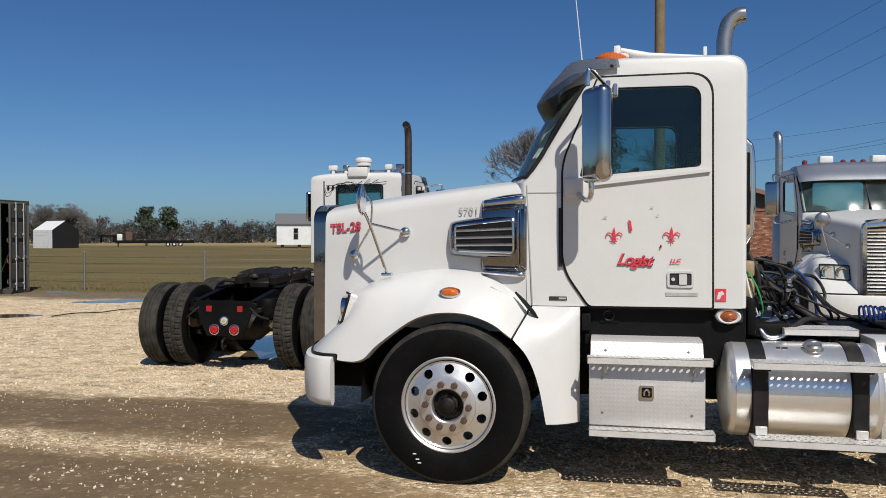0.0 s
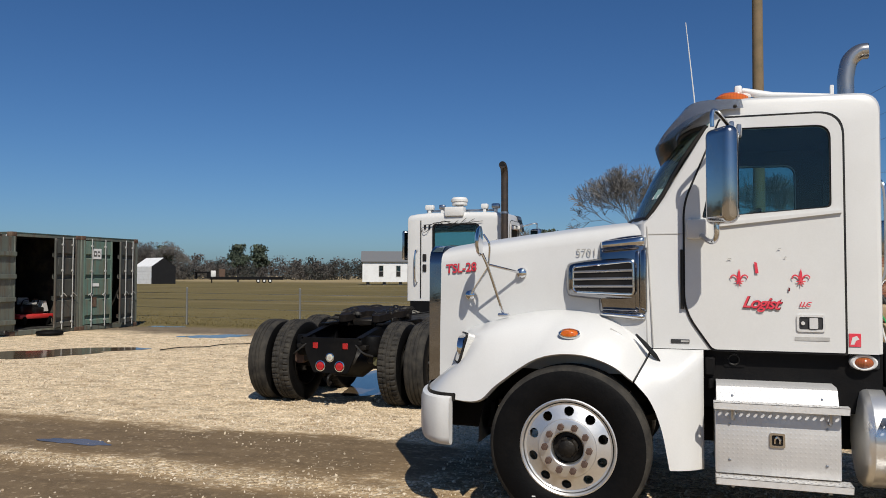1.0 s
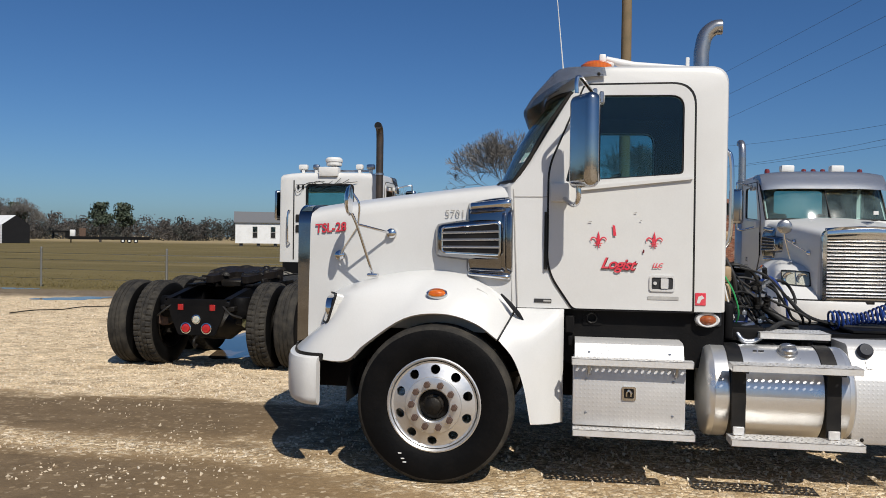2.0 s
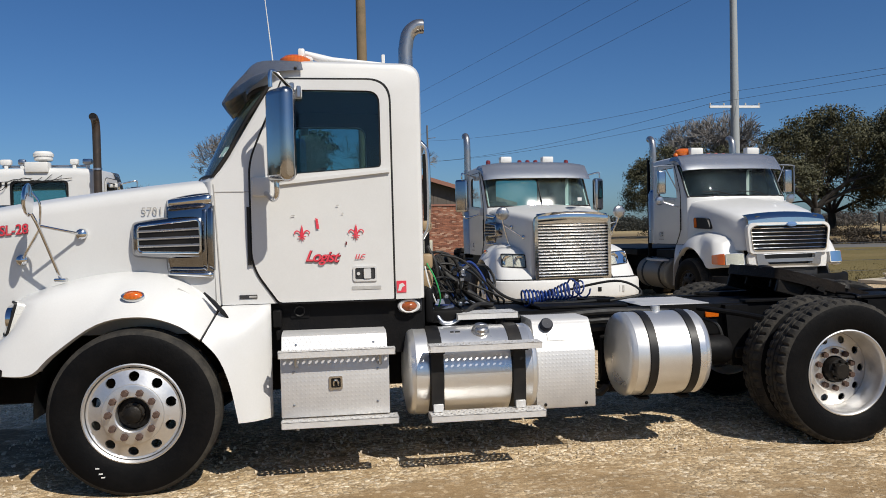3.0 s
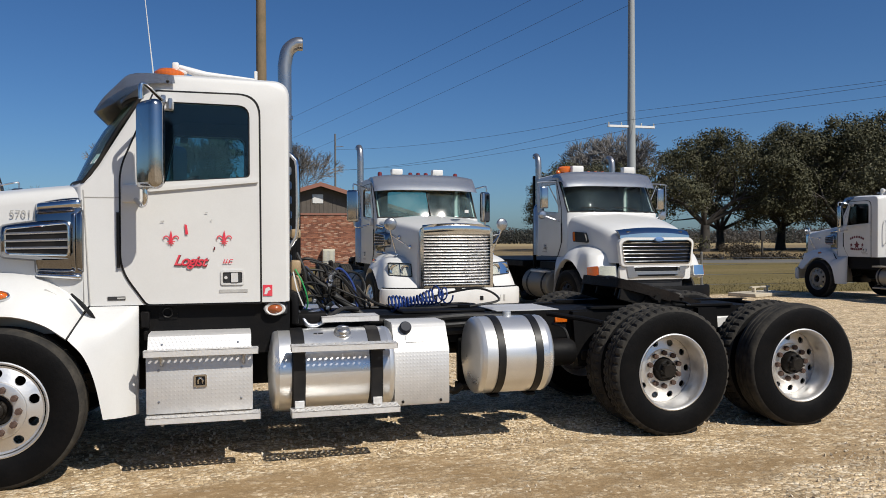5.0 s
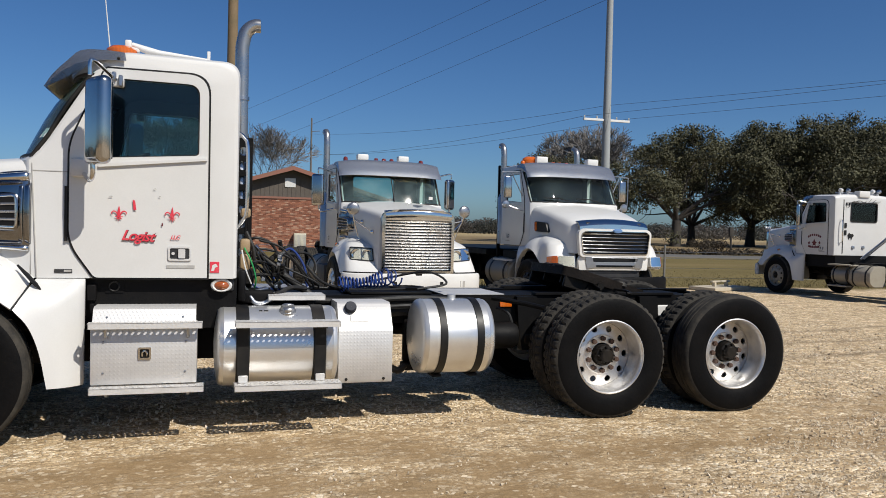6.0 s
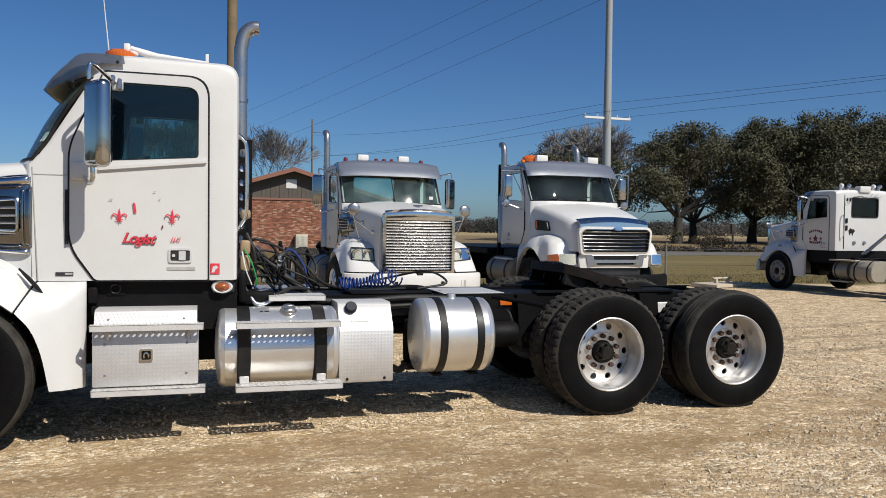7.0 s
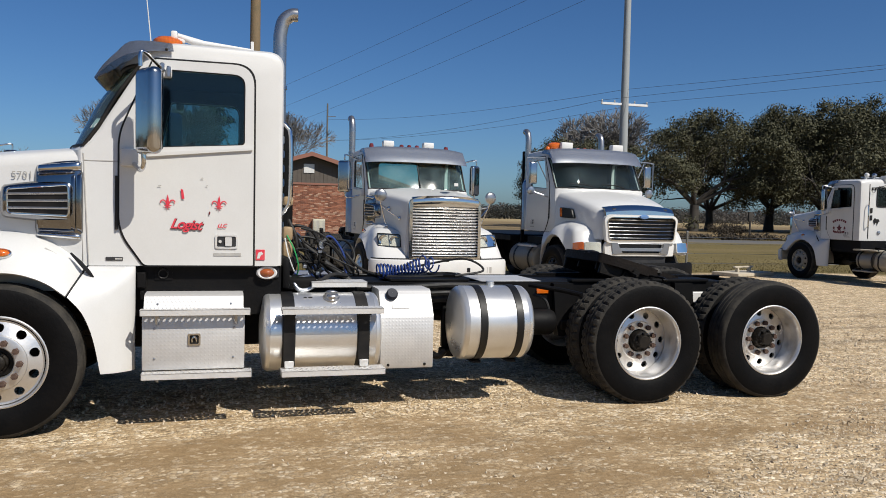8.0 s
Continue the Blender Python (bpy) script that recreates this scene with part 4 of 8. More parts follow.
def stack_parts(parent, x, y, top, bottom=1.2, r=0.066, shield_top=2.45):
    line = [(x, y, bottom), (x, y, top - 0.32), (x, y, top - 0.22), (x + 0.03, y, top - 0.08), (x + 0.10, y, top - 0.01), (x + 0.17, y, top)]
    p = catmull(line[2:], 14)
    st = part("exhaust_pipe", tube([Vector(q) for q in line[:2]] + p, r, 24), STACK, parent, "polished exhaust stack with curved tip")
    part("stack_mouth", cap_disc(bmesh.new(), r * 0.93, x + 0.172, 24, "x", (0, y, top)), SEAL, st)
    part("muffler", tube([(x, y, bottom), (x, y, shield_top - 0.25), (x, y, shield_top - 0.15)], [0.11, 0.11, r], 24), STEEL, st)
    def on(q):
        return (x + 0.02 + q.x, y - 0.15 + q.y, q.z)
    holes = [rounded([(-0.03, 1.3 + 0.14 * k), (0.03, 1.3 + 0.14 * k), (0.03, 1.38 + 0.14 * k), (-0.03, 1.38 + 0.14 * k)], 0.02, 3) for k in range(8)]
    part("heat_guard", plate([(-0.11, 1.2), (0.09, 1.2), (0.09, shield_top), (-0.11, shield_top)], holes, 0.004, on), BLACK, st, "black pierced heat guard")
    part("stack_clamp", lathe([(r, -0.02), (r + 0.01, -0.018), (r + 0.01, 0.018), (r, 0.02)], 24, "z", centre=(x, y, 2.85)), STEEL, st)
    return st


def rail(b, y, x0, x1, z0=0.76, z1=1.01, drop=0.0):
    """A channel-section frame rail, its top sloping down by drop at the tail."""
    if drop:
        rail(b, y, x0, x1 - 0.7, z0, z1)
        rail(b, y, x1 - 0.7, x1, z0, z1)
        for v in b.verts:
            if v.co.x > x1 - 0.01 and v.co.z > z0 + 0.05:
                v.co.z -= drop
        return b
    s = 1 if y > 0 else -1
    box(x0, x1, y - 0.004, y + 0.004, z0, z1, 0, 1, b)
    for z in (z0, z1 - 0.008):
        box(x0, x1, min(y, y - s * 0.08), max(y, y - s * 0.08), z, z + 0.008, 0, 1, b)
    return b


def frame_parts(parent, end=6.95, front=-0.95, axles=(5.12, 6.41), drop=0.0):
    for s in (-1, 1):
        b = bmesh.new()
        rail(b, s * 0.43, front, end, drop=drop)
        part("frame_rail", b, BLACK, parent)
    for x in (2.1, 3.3, 4.4, 5.75, end - 0.03):
        part("cross_member", box(x - 0.05, x + 0.05, -0.43, 0.43, 0.79, 0.98 - (drop if x > 6.5 else 0), 0.01, 1), BLACK, parent)
    # Sheet added between the rails to keep sun off the ground below.
    part("frame_cover", box(1.75, end - (1.0 if drop else 0.4), -0.40, 0.40, 0.975, 0.995, 0.004, 1), BLACK, parent)
    # driven axles, springs and hangers
    for x in axles:
        ax = tube([(x, -1.0, HUB_Z), (x, -0.35, HUB_Z), (x, -0.2, HUB_Z), (x, 0.2, HUB_Z), (x, 0.35, HUB_Z), (x, 1.0, HUB_Z)], [0.075, 0.085, 0.20, 0.20, 0.085, 0.075], 20)
        part("drive_axle", ax, GREASE, parent)
        for s in (-1, 1):
            part("air_spring", lathe([(0.10, 0.64), (0.13, 0.68), (0.135, 0.75), (0.13, 0.80), (0.135, 0.85), (0.11, 0.90), (0.02, 0.91)], 20, "z", centre=(x + 0.32, s * 0.47, 0)), RUBBER, parent)
            part("torque_arm", box(x - 0.55, x + 0.35, s * 0.41, s * 0.51, 0.55, 0.66, 0.02, 1), GREASE, parent)
            part("spring_hanger", loft([[(x - 0.62 + a, s * 0.40, z), (x - 0.42 + a, s * 0.40, z), (x - 0.42 + a, s * 0.50, z), (x - 0.62 + a, s * 0.50, z)] for a, z in ((0, 1.0), (0.02, 0.75), (0.06, 0.5))]), BLACK, parent)
            part("brake_chamber", lathe([(0.001, x - 0.30), (0.07, x - 0.29), (0.08, x - 0.25), (0.09, x - 0.22), (0.08, x - 0.19), (0.075, x - 0.08), (0.001, x - 0.07)], 20, "x", centre=(0, s * 0.62, 0.62)), BLACK, parent)
    part("drive_shaft", tube([(1.6, 0, 0.72), (4.95, 0, 0.60)], 0.055, 16), GREASE, parent)
    part("front_axle", box(-0.06, 0.06, -0.95, 0.95, 0.42, 0.52, 0.02, 1), GREASE, parent)
    for s in (-1, 1):
        part("leaf_spring", tube([(-0.75, s * 0.43, 0.72), (-0.3, s * 0.43, 0.60), (0, s * 0.43, 0.56), (0.35, s * 0.43, 0.60), (0.8, s * 0.43, 0.73)], 0.045, 6, 14), GREASE, parent)
    part("engine_block", join(box(-0.75, 0.75, -0.36, 0.36, 0.62, 1.45, 0.06, 2), box(0.75, 1.6, -0.25, 0.25, 0.55, 1.05, 0.08, 2)), GREASE, parent)
    part("oil_pan", box(-0.6, 0.5, -0.2, 0.2, 0.42, 0.62, 0.05, 2), GREASE, parent)
    part("radiator", box(-1.06, -0.98, -0.58, 0.58, 0.7, 1.8, 0.01, 1), DARK, parent)
    for s in (-1, 1):
        arc = []
        for k in range(19):
            a = math.pi * (-0.02 + 1.04 * k / 18)
            arc.append((0.66 * math.cos(a), 0.53 + 0.645 * math.sin(a)))
        part("wheel_liner", loft([[(x, s * 1.12, z), (x, s * 0.62, z)] for x, z in arc], closed=False, caps=False), SEAL, parent)
        part("liner_wall", loft([[(x, s * 0.62, z), (x * 0.98, s * 0.62, max(z, 0.56) + 0.10)] for x, z in arc], closed=False, caps=False), SEAL, parent)


def fifth_wheel_parts(parent, x=5.7, tilt=-9):
    """Coupling plate with its throat, on brackets over the frame."""
    out = rounded([(-0.50, -0.40), (-0.30, -0.48), (0.10, -0.48), (0.45, -0.36), (0.75, -0.30), (0.75, -0.20), (0.20, -0.06), (0.20, 0.06), (0.75, 0.20), (0.75, 0.30), (0.45, 0.36), (0.10, 0.48), (-0.30, 0.48), (-0.50, 0.40)], 0.04, 4)
    out = [(0.78 * u, v) for u, v in out]
    r = Matrix.Translation((x, 0, 1.19)) @ Matrix.Rotation(radians(-tilt), 4, "Y")
    b = plate(out, (), 0.09, lambda p: r @ Vector((p.x, p.z, -p.y)))
    w = part("coupling_plate", b, WORNPLATE, parent, "greasy black fifth wheel plate")
    for s in (-1, 1):
        part("plate_bracket", loft([[(x - 0.2 + a, s * 0.36, z), (x + 0.2 - a, s * 0.36, z), (x + 0.2 - a, s * 0.44, z), (x - 0.2 + a, s * 0.44, z)] for a, z in ((0, 1.012), (0.1, 1.15))]), BLACK, w)
        part("plate_rib", box(-0.3, 0.5, s * 0.20 - 0.015, s * 0.20 + 0.015, -0.16, -0.07, 0.005, 1, m=r), GREASE, w)
    part("slide_rail", join(box(x - 0.7, x + 0.8, -0.46, -0.36, 1.011, 1.035, 0.004, 1), box(x - 0.7, x + 0.8, 0.36, 0.46, 1.011, 1.035, 0.004, 1)), BLACK, w)
    for yy in (-0.40, 0.40):
        part("side_skirt", box(-0.36, 0.36, yy - 0.02, yy + 0.02, -0.20, -0.065, 0.01, 1, m=r), GREASE, w)
    part("jaw_housing", box(-0.05, 0.45, -0.16, 0.16, -0.17, -0.072, 0.02, 1, m=r), GREASE, w)
    rg = random.Random(19)
    for k in range(24):
        u, v = rg.uniform(-0.38, 0.50), rg.choice((-1, 1)) * rg.uniform(0.12, 0.45)
        g = lathe([(0.001, 0.026), (0.028, 0.022), (0.05, 0.010), (0.062, -0.014)], 8, "z")
        g.transform(r @ Matrix.Translation((u, v, rg.uniform(-0.014, 0.006))) @ Matrix.Rotation(rg.uniform(0, 3), 4, "Z") @ Matrix.Diagonal((rg.uniform(0.6, 2.0), rg.uniform(0.5, 1.1), rg.uniform(0.6, 1.8), 1)))
        part("grease_lump", g, GREASE, w)
    for yy in (-0.49, 0.49):
        part("pivot_pin", tube([(x - 0.04, yy * 0.9, 1.10), (x - 0.04, yy * 1.04, 1.10)], 0.035, 12), GREASE, w)
    part("pull_handle", tube([(x + 0.12, -0.40, 1.07), (x + 0.20, -0.56, 1.06), (x + 0.17, -0.70, 1.05), (x + 0.12, -0.72, 1.05)], 0.012, 8, 12), GREASE, w)
    part("release_arm", tube([(x - 0.1, -0.45, 1.12), (x - 0.12, -0.62, 1.09), (x - 0.15, -0.72, 1.09)], 0.012, 8), GREASE, w)
    return w


def tail_parts(parent, end=6.95):
    t = part("tail_plate", plate(rounded([(-0.40, 0.885), (0.40, 0.885), (0.34, 0.66), (0.24, 0.44), (-0.24, 0.44), (-0.34, 0.66)], 0.03), (), 0.02, lambda p: (end + 0.02 - p.y, p.x, p.z)), BLACK, parent)
    for y, z, r, mt, nm in ((-0.135, 0.525, 0.062, REDLENS, "tail_lamp"), (0.135, 0.525, 0.062, REDLENS, "tail_lamp"), (0.0, 0.635, 0.052, CLEARL, "reversing_lamp")):
        l = part(nm, lathe([(0.001, end + 0.045), (r * 0.8, end + 0.04), (r * 0.9, end + 0.022)], 20, "x", centre=(0, y, z)), mt, t)
        part("lamp_ring", lathe([(r * 0.9, end + 0.02), (r * 0.95, end + 0.035), (r * 1.12, end + 0.032), (r * 1.15, end + 0.02)], 20, "x", centre=(0, y, z)), CHROME, l)
    for y in (-0.21, 0.21):
        part("reflector", box(end + 0.02, end + 0.03, y - 0.037, y + 0.037, 0.745, 0.82, 0.004, 1), REDLENS, t)
    for y in (-0.56, 0.56):
        part("brake_can", lathe([(0.001, end - 0.38), (0.07, end - 0.37), (0.085, end - 0.30), (0.08, end - 0.20), (0.001, end - 0.19)], 16, "x", centre=(0, y, 0.60)), OLIVE if y > 0 else RUST, t)
        part("rail_end", box(end - 0.10, end + 0.012, y * 0.78 - 0.05, y * 0.78 + 0.05, 0.74, 0.80, 0.008, 1), GREASE, t)
        part("mud_bracket", tube([(end - 0.25, y * 0.9, 0.84), (end - 0.22, y * 1.25, 0.80), (end - 0.20, y * 1.5, 0.70)], 0.022, 8), RUST, t)
        part("air_hose", tube([(end - 0.02, y * 0.5, 0.86), (end + 0.04, y * 0.8, 0.72), (end - 0.05, y * 1.0, 0.66)], 0.012, 6, 12), HOSE, t)
    part("tow_hook", tube([(end, 0.0, 0.42), (end + 0.08, 0, 0.38), (end + 0.06, 0, 0.30), (end, 0, 0.32)], 0.018, 8, 12), GREASE, t)


DULLRED = lens("dull_red_lens", (0.17, 0.028, 0.022))


def roof_lamps(parent, boxes, lamps, x=1.2):
    for y in lamps:
        part("clearance_lamp", lathe([(0.045, 2.88), (0.045, 2.955), (0.034, 2.985), (0.001, 2.995)], 16, "z", centre=(x - 0.02, y, 0)), DULLRED if boxes else AMBER, parent)
    for y in boxes:
        part("work_lamp", box(x - 0.02, x + 0.14, y - 0.11, y + 0.11, 2.95, 3.06, 0.02, 2), WHITE2, parent)
        part("lamp_bracket", box(x + 0.02, x + 0.10, y - 0.03, y + 0.03, 2.88, 2.955, 0, 1), STEEL, parent)


def tractor(m, label, group, full=True, rear_window=True, tail=0.0, drop=0.0):
    """The shared body of the conventional tractors in the yard."""
    t = thing("semi_truck", m, label, "truck", group)
    body = part("cab_body", cached(("cab", rear_window), lambda: cab_mesh(rear_window)), [WHITE, CABIN], t)
    part("windscreen", cached("windscreen", windscreen_mesh), GLASSL, body).visible_shadow = False
    part("screen_seal", cached("screen_seal", screen_seal_mesh), SEAL, body)
    part("screen_divider", tube([cab_curve(x, 0, z, False) for x, z in ((0.51, 2.11), (0.69, 2.40), (0.86, 2.69))], 0.012, 6), SEAL, body)
    if rear_window:
        rw = rounded([(-0.47, 2.12), (0.47, 2.12), (0.47, 2.68), (-0.47, 2.68)], 0.08)
        rv = rounded([(-0.44, 2.15), (0.44, 2.15), (0.44, 2.65), (-0.44, 2.65)], 0.08)
        part("rear_pane", plate(rw, (), 0.004, lambda p: (1.94 - p.y, p.x, p.z)), GLASS, body).visible_shadow = False
        part("rear_seal", plate(rw, [rv], 0.012, lambda p: (1.968 - p.y, p.x, p.z)), SEAL, body)
    vs = part("sun_visor", cached("visor", visor_mesh), VISOR, t, "brushed metal sun visor over the windscreen")
    part("visor_liner", cached("liner", liner_mesh), VISORIN, vs, "bright visor underside, its gold colour standing in for reflected tan ground")
    hood = part("hood", cached("hood", hood_mesh), WHITE, t)
    for s in (-1, 1):
        f = part("fender", cached(("fender", s), lambda s=s: fender_mesh(s)), WHITE, t)
        headlight_parts(f, s)
        part("quarter_panel", cached(("quarter", s), lambda s=s: quarter_mesh(s)), WHITE, t)
        sg = part("turn_signal", lathe([(0.001, -0.03), (0.035, -0.024), (0.055, -0.01), (0.058, 0.02)], 24, centre=(0, 0, 0)), AMBER, f, "oval amber side lamp with chrome rim")
        sg.matrix_basis = Matrix.Translation((0.0, s * 1.178, 1.283)) @ Matrix.Rotation(math.pi if s > 0 else 0, 4, "Z") @ Matrix.Rotation(radians(-38), 4, "X") @ Matrix.Diagonal((1.05, 1, 0.55, 1))
        part("lamp_rim", lathe([(0.055, -0.012), (0.062, -0.018), (0.07, -0.012), (0.072, 0.02)], 24), CHROME, sg)
        intake_parts(hood, s)
        door_parts(t, s)
        mirror_parts(t, s)
        hood_mirror_parts(t, s)
        part("fender_strap", tube([(0.435, s * 1.075, 1.285), (0.50, s * 1.10, 1.22), (0.56, s * 1.11, 1.15), (0.60, s * 1.105, 1.10)], [0.008, 0.016, 0.016, 0.004], 8), SEAL, t)
    grille_parts(t)
    cab_inside(body)
    for s in (-1, 1):
        wheel(t, 0.0, s * 1.14, s, False, nuts=full, spin=0.35)
        for x, sp in ((5.12 + tail, 0.0), (6.41 + tail, 0.25)):
            wheel(t, x, s * 1.055, s, True, nuts=full, lugs=x < 6, spin=sp)
            wheel(t, x, s * 0.715, -s, True, inner=True, lugs=True, spin=sp + 0.1)
    frame_parts(t, 6.95 + tail, axles=(5.12 + tail, 6.41 + tail), drop=drop)
    return t


# ---- ground ----
def ground_material():
    m, nt, b = shader("gravel_and_grass")
    geo = add(nt, "ShaderNodeNewGeometry")
    sep = add(nt, "ShaderNodeSeparateXYZ")
    nt.links.new(geo.outputs["Position"], sep.inputs[0])

    def op(kind, a, c=None, clamp=False):
        n = add(nt, "ShaderNodeMath", operation=kind)
        n.use_clamp = clamp
        for i, v in enumerate((a, c)):
            if v is None:
                continue
            if isinstance(v, (int, float)):
                n.inputs[i].default_value = v
            else:
                nt.links.new(v, n.inputs[i])
        return n.outputs[0]

    def noise_at(scale, detail=4.0, stretch=(1, 1, 1), rough=0.6):
        mp = add(nt, "ShaderNodeMapping")
        mp.inputs["Scale"].default_value = stretch
        nt.links.new(geo.outputs["Position"], mp.inputs[0])
        n = add(nt, "ShaderNodeTexNoise", Scale=scale, Detail=detail, Roughness=rough)
        nt.links.new(mp.outputs[0], n.inputs["Vector"])
        return n.outputs[0]

    def mixc(fac, a, c, blend="MIX"):
        n = add(nt, "ShaderNodeMix", data_type="RGBA", blend_type=blend)
        for i, v in ((0, fac), (6, a), (7, c)):
            if isinstance(v, tuple):
                n.inputs[i].default_value = (*v, 1)
            elif isinstance(v, (int, float)):
                n.inputs[i].default_value = v
            else:
                nt.links.new(v, n.inputs[i])
        return n.outputs[2]

    X, Y = sep.outputs[0], sep.outputs[1]
    soft = noise_at(0.35, 4)
    streak = noise_at(0.8, 5, (0.16, 1.0, 1.0))
    patch = noise_at(1.7, 5, (0.55, 1.0, 1.0))
    # crushed stone
    vor = add(nt, "ShaderNodeTexVoronoi", Scale=30.0, Randomness=1.0)
    nt.links.new(geo.outputs["Position"], vor.inputs["Vector"])
    sepc = add(nt, "ShaderNodeSeparateColor")
    nt.links.new(vor.outputs["Color"], sepc.inputs[0])
    stone = ramp(nt, sepc.outputs[0], [(0.0, (0.33, 0.235, 0.135)), (0.25, (0.45, 0.33, 0.19)), (0.65, (0.61, 0.47, 0.295)), (1.0, (0.76, 0.64, 0.47))])
    # packed earth along the wheel tracks
    def track(centre, width, noise_amount=0.8):
        d = op("ABSOLUTE", op("SUBTRACT", op("ADD", Y, op("MULTIPLY", op("SUBTRACT", streak, 0.5), noise_amount)), centre))
        return op("SUBTRACT", 1.0, op("DIVIDE", d, width), True)
    westward = op("SUBTRACT", -0.35, op("MULTIPLY", X, 0.45), True)
    lane = op("MULTIPLY", op("MAXIMUM", op("MULTIPLY", track(6.65, 0.95, 1.7), 1.7, True), op("MULTIPLY", track(4.6, 1.0, 1.1), 2.6, True)), westward)
    # the drive in front of the trucks is packed hard, but for loose stone towards its east end
    drive = op("MULTIPLY", op("SUBTRACT", 5.9, Y), 0.9, True)
    loose = op("MULTIPLY", op("SUBTRACT", op("ADD", X, op("MULTIPLY", op("SUBTRACT", soft, 0.5), 5.0)), 2.4), 0.5, True)
    drive = op("MULTIPLY", drive, op("SUBTRACT", 1.0, op("MULTIPLY", loose, op("MULTIPLY", op("SUBTRACT", 4.3, Y), 1.2, True)), True))
    packed = op("MULTIPLY", drive, op("ADD", 0.85, op("MULTIPLY", op("SUBTRACT", streak, 0.5), 3.2), True))
    earthm = op("ADD", op("ADD", op("MULTIPLY", lane, 1.5), packed), op("ADD", op("MULTIPLY", op("SUBTRACT", patch, 0.525), 2.8), op("MULTIPLY", op("SUBTRACT", noise_at(7.0, 5, (0.5, 1, 1), 0.7), 0.5), 2.9)), True)
    earth = mixc(op("MULTIPLY", lane, 0.8), ramp(nt, noise_at(7.0, 7, (0.5, 1, 1), 0.68), [(0.3, (0.215, 0.140, 0.068)), (0.55, (0.295, 0.198, 0.100)), (0.75, (0.38, 0.275, 0.158))]),
                 ramp(nt, noise_at(5.0, 6, (0.5, 1, 1)), [(0.3, (0.095, 0.066, 0.038)), (0.7, (0.165, 0.118, 0.070))]))
    mottle = ramp(nt, noise_at(4.2, 8, (0.7, 1, 1), 0.8), [(0.36, grey(0.52)), (0.47, grey(1.02)), (0.62, grey(1.42))])
    gaps = add(nt, "ShaderNodeTexVoronoi", Scale=30.0, Randomness=1.0, feature="DISTANCE_TO_EDGE")
    nt.links.new(geo.outputs["Position"], gaps.inputs["Vector"])
    stone = mixc(1.0, stone, ramp(nt, gaps.outputs["Distance"], [(0.0, grey(0.50)), (0.07, grey(0.92)), (0.14, grey(1.05))]), "MULTIPLY")
    fine = ramp(nt, noise_at(120.0, 3), [(0.3, grey(0.72)), (0.7, grey(1.08))])
    lot = mixc(op("MULTIPLY", earthm, op("ADD", op("ADD", 0.76, op("MULTIPLY", lane, 0.3)), op("MULTIPLY", op("SUBTRACT", sepc.outputs[1], 0.82), -2.2), True)), stone, earth)
    lot = mixc(op("MULTIPLY", op("MULTIPLY", op("MULTIPLY", op("MULTIPLY", op("SUBTRACT", Y, 6.0), 0.4, True), op("MULTIPLY", op("SUBTRACT", 2.0, X), 0.25, True)), op("SUBTRACT", 1.0, earthm)), 0.32), lot, (0.86, 0.69, 0.47))
    lot = mixc(op("SUBTRACT", 1.0, op("MULTIPLY", earthm, 0.75)), lot, mixc(1.0, lot, mottle, "MULTIPLY"))
    # worn tyre marks east of the truck
    wander = op("MULTIPLY", op("SUBTRACT", noise_at(0.5, 3), 0.5), 0.7)
    marks = None
    for c in (8.0, 9.0, 10.2):
        d = op("ABSOLUTE", op("SUBTRACT", op("ADD", op("SUBTRACT", Y, op("MULTIPLY", X, 0.14)), wander), c - 1.25))
        one = op("SUBTRACT", 1.0, op("DIVIDE", d, 0.16), True)
        marks = one if marks is None else op("MAXIMUM", marks, one)
    east = op("MULTIPLY", op("SUBTRACT", X, 6.6), 0.8, True)
    lot = mixc(op("MULTIPLY", op("MULTIPLY", marks, east), op("MULTIPLY", patch, 1.1)), lot, (0.16, 0.115, 0.07))
    # wet mud by the grass edge
    edge_line = op("SUBTRACT", op("ADD", Y, op("MULTIPLY", X, 0.05)), 20.4)
    wob = op("ADD", edge_line, op("MULTIPLY", op("SUBTRACT", soft, 0.5), 3.0))
    mud = op("MULTIPLY", op("SUBTRACT", 1.0, op("DIVIDE", op("ABSOLUTE", op("ADD", wob, 0.5)), 1.9), True), 2.0, True)
    left_only = op("MULTIPLY", X, -0.2, True)
    lot = mixc(op("MULTIPLY", op("MULTIPLY", mud, left_only), 0.8), lot, (0.075, 0.054, 0.034))
    # dormant field
    g1 = ramp(nt, noise_at(0.12, 6, (0.6, 1, 1), 0.7), [(0.3, (0.115, 0.090, 0.030)), (0.55, (0.165, 0.128, 0.046)), (0.75, (0.205, 0.158, 0.062))])
    g2 = ramp(nt, noise_at(14.0, 5), [(0.3, grey(0.55)), (0.7, grey(1.15))])
    field = mixc(1.0, g1, g2, "MULTIPLY")
    # straw-coloured and worn brown swathes along the mowing
    swathe = noise_at(0.16, 6, (0.16, 1, 1), 0.7)
    field = mixc(op("MULTIPLY", op("SUBTRACT", swathe, 0.54), 5.0, True), field, mixc(0.7, field, (0.27, 0.20, 0.10)))
    field = mixc(op("MULTIPLY", op("SUBTRACT", 0.47, swathe), 5.0, True), field, mixc(0.75, field, (0.075, 0.058, 0.026)))
    # tall dry grass beyond the road to the east
    dry = op("MULTIPLY", op("MULTIPLY", op("SUBTRACT", op("ADD", Y, op("MULTIPLY", X, 0.25)), 72.0), 0.3, True), op("MULTIPLY", op("SUBTRACT", X, 22.0), 0.1, True))
    field = mixc(op("MULTIPLY", dry, op("ADD", 0.35, noise_at(0.5, 4), True)), field, (0.20, 0.145, 0.078))
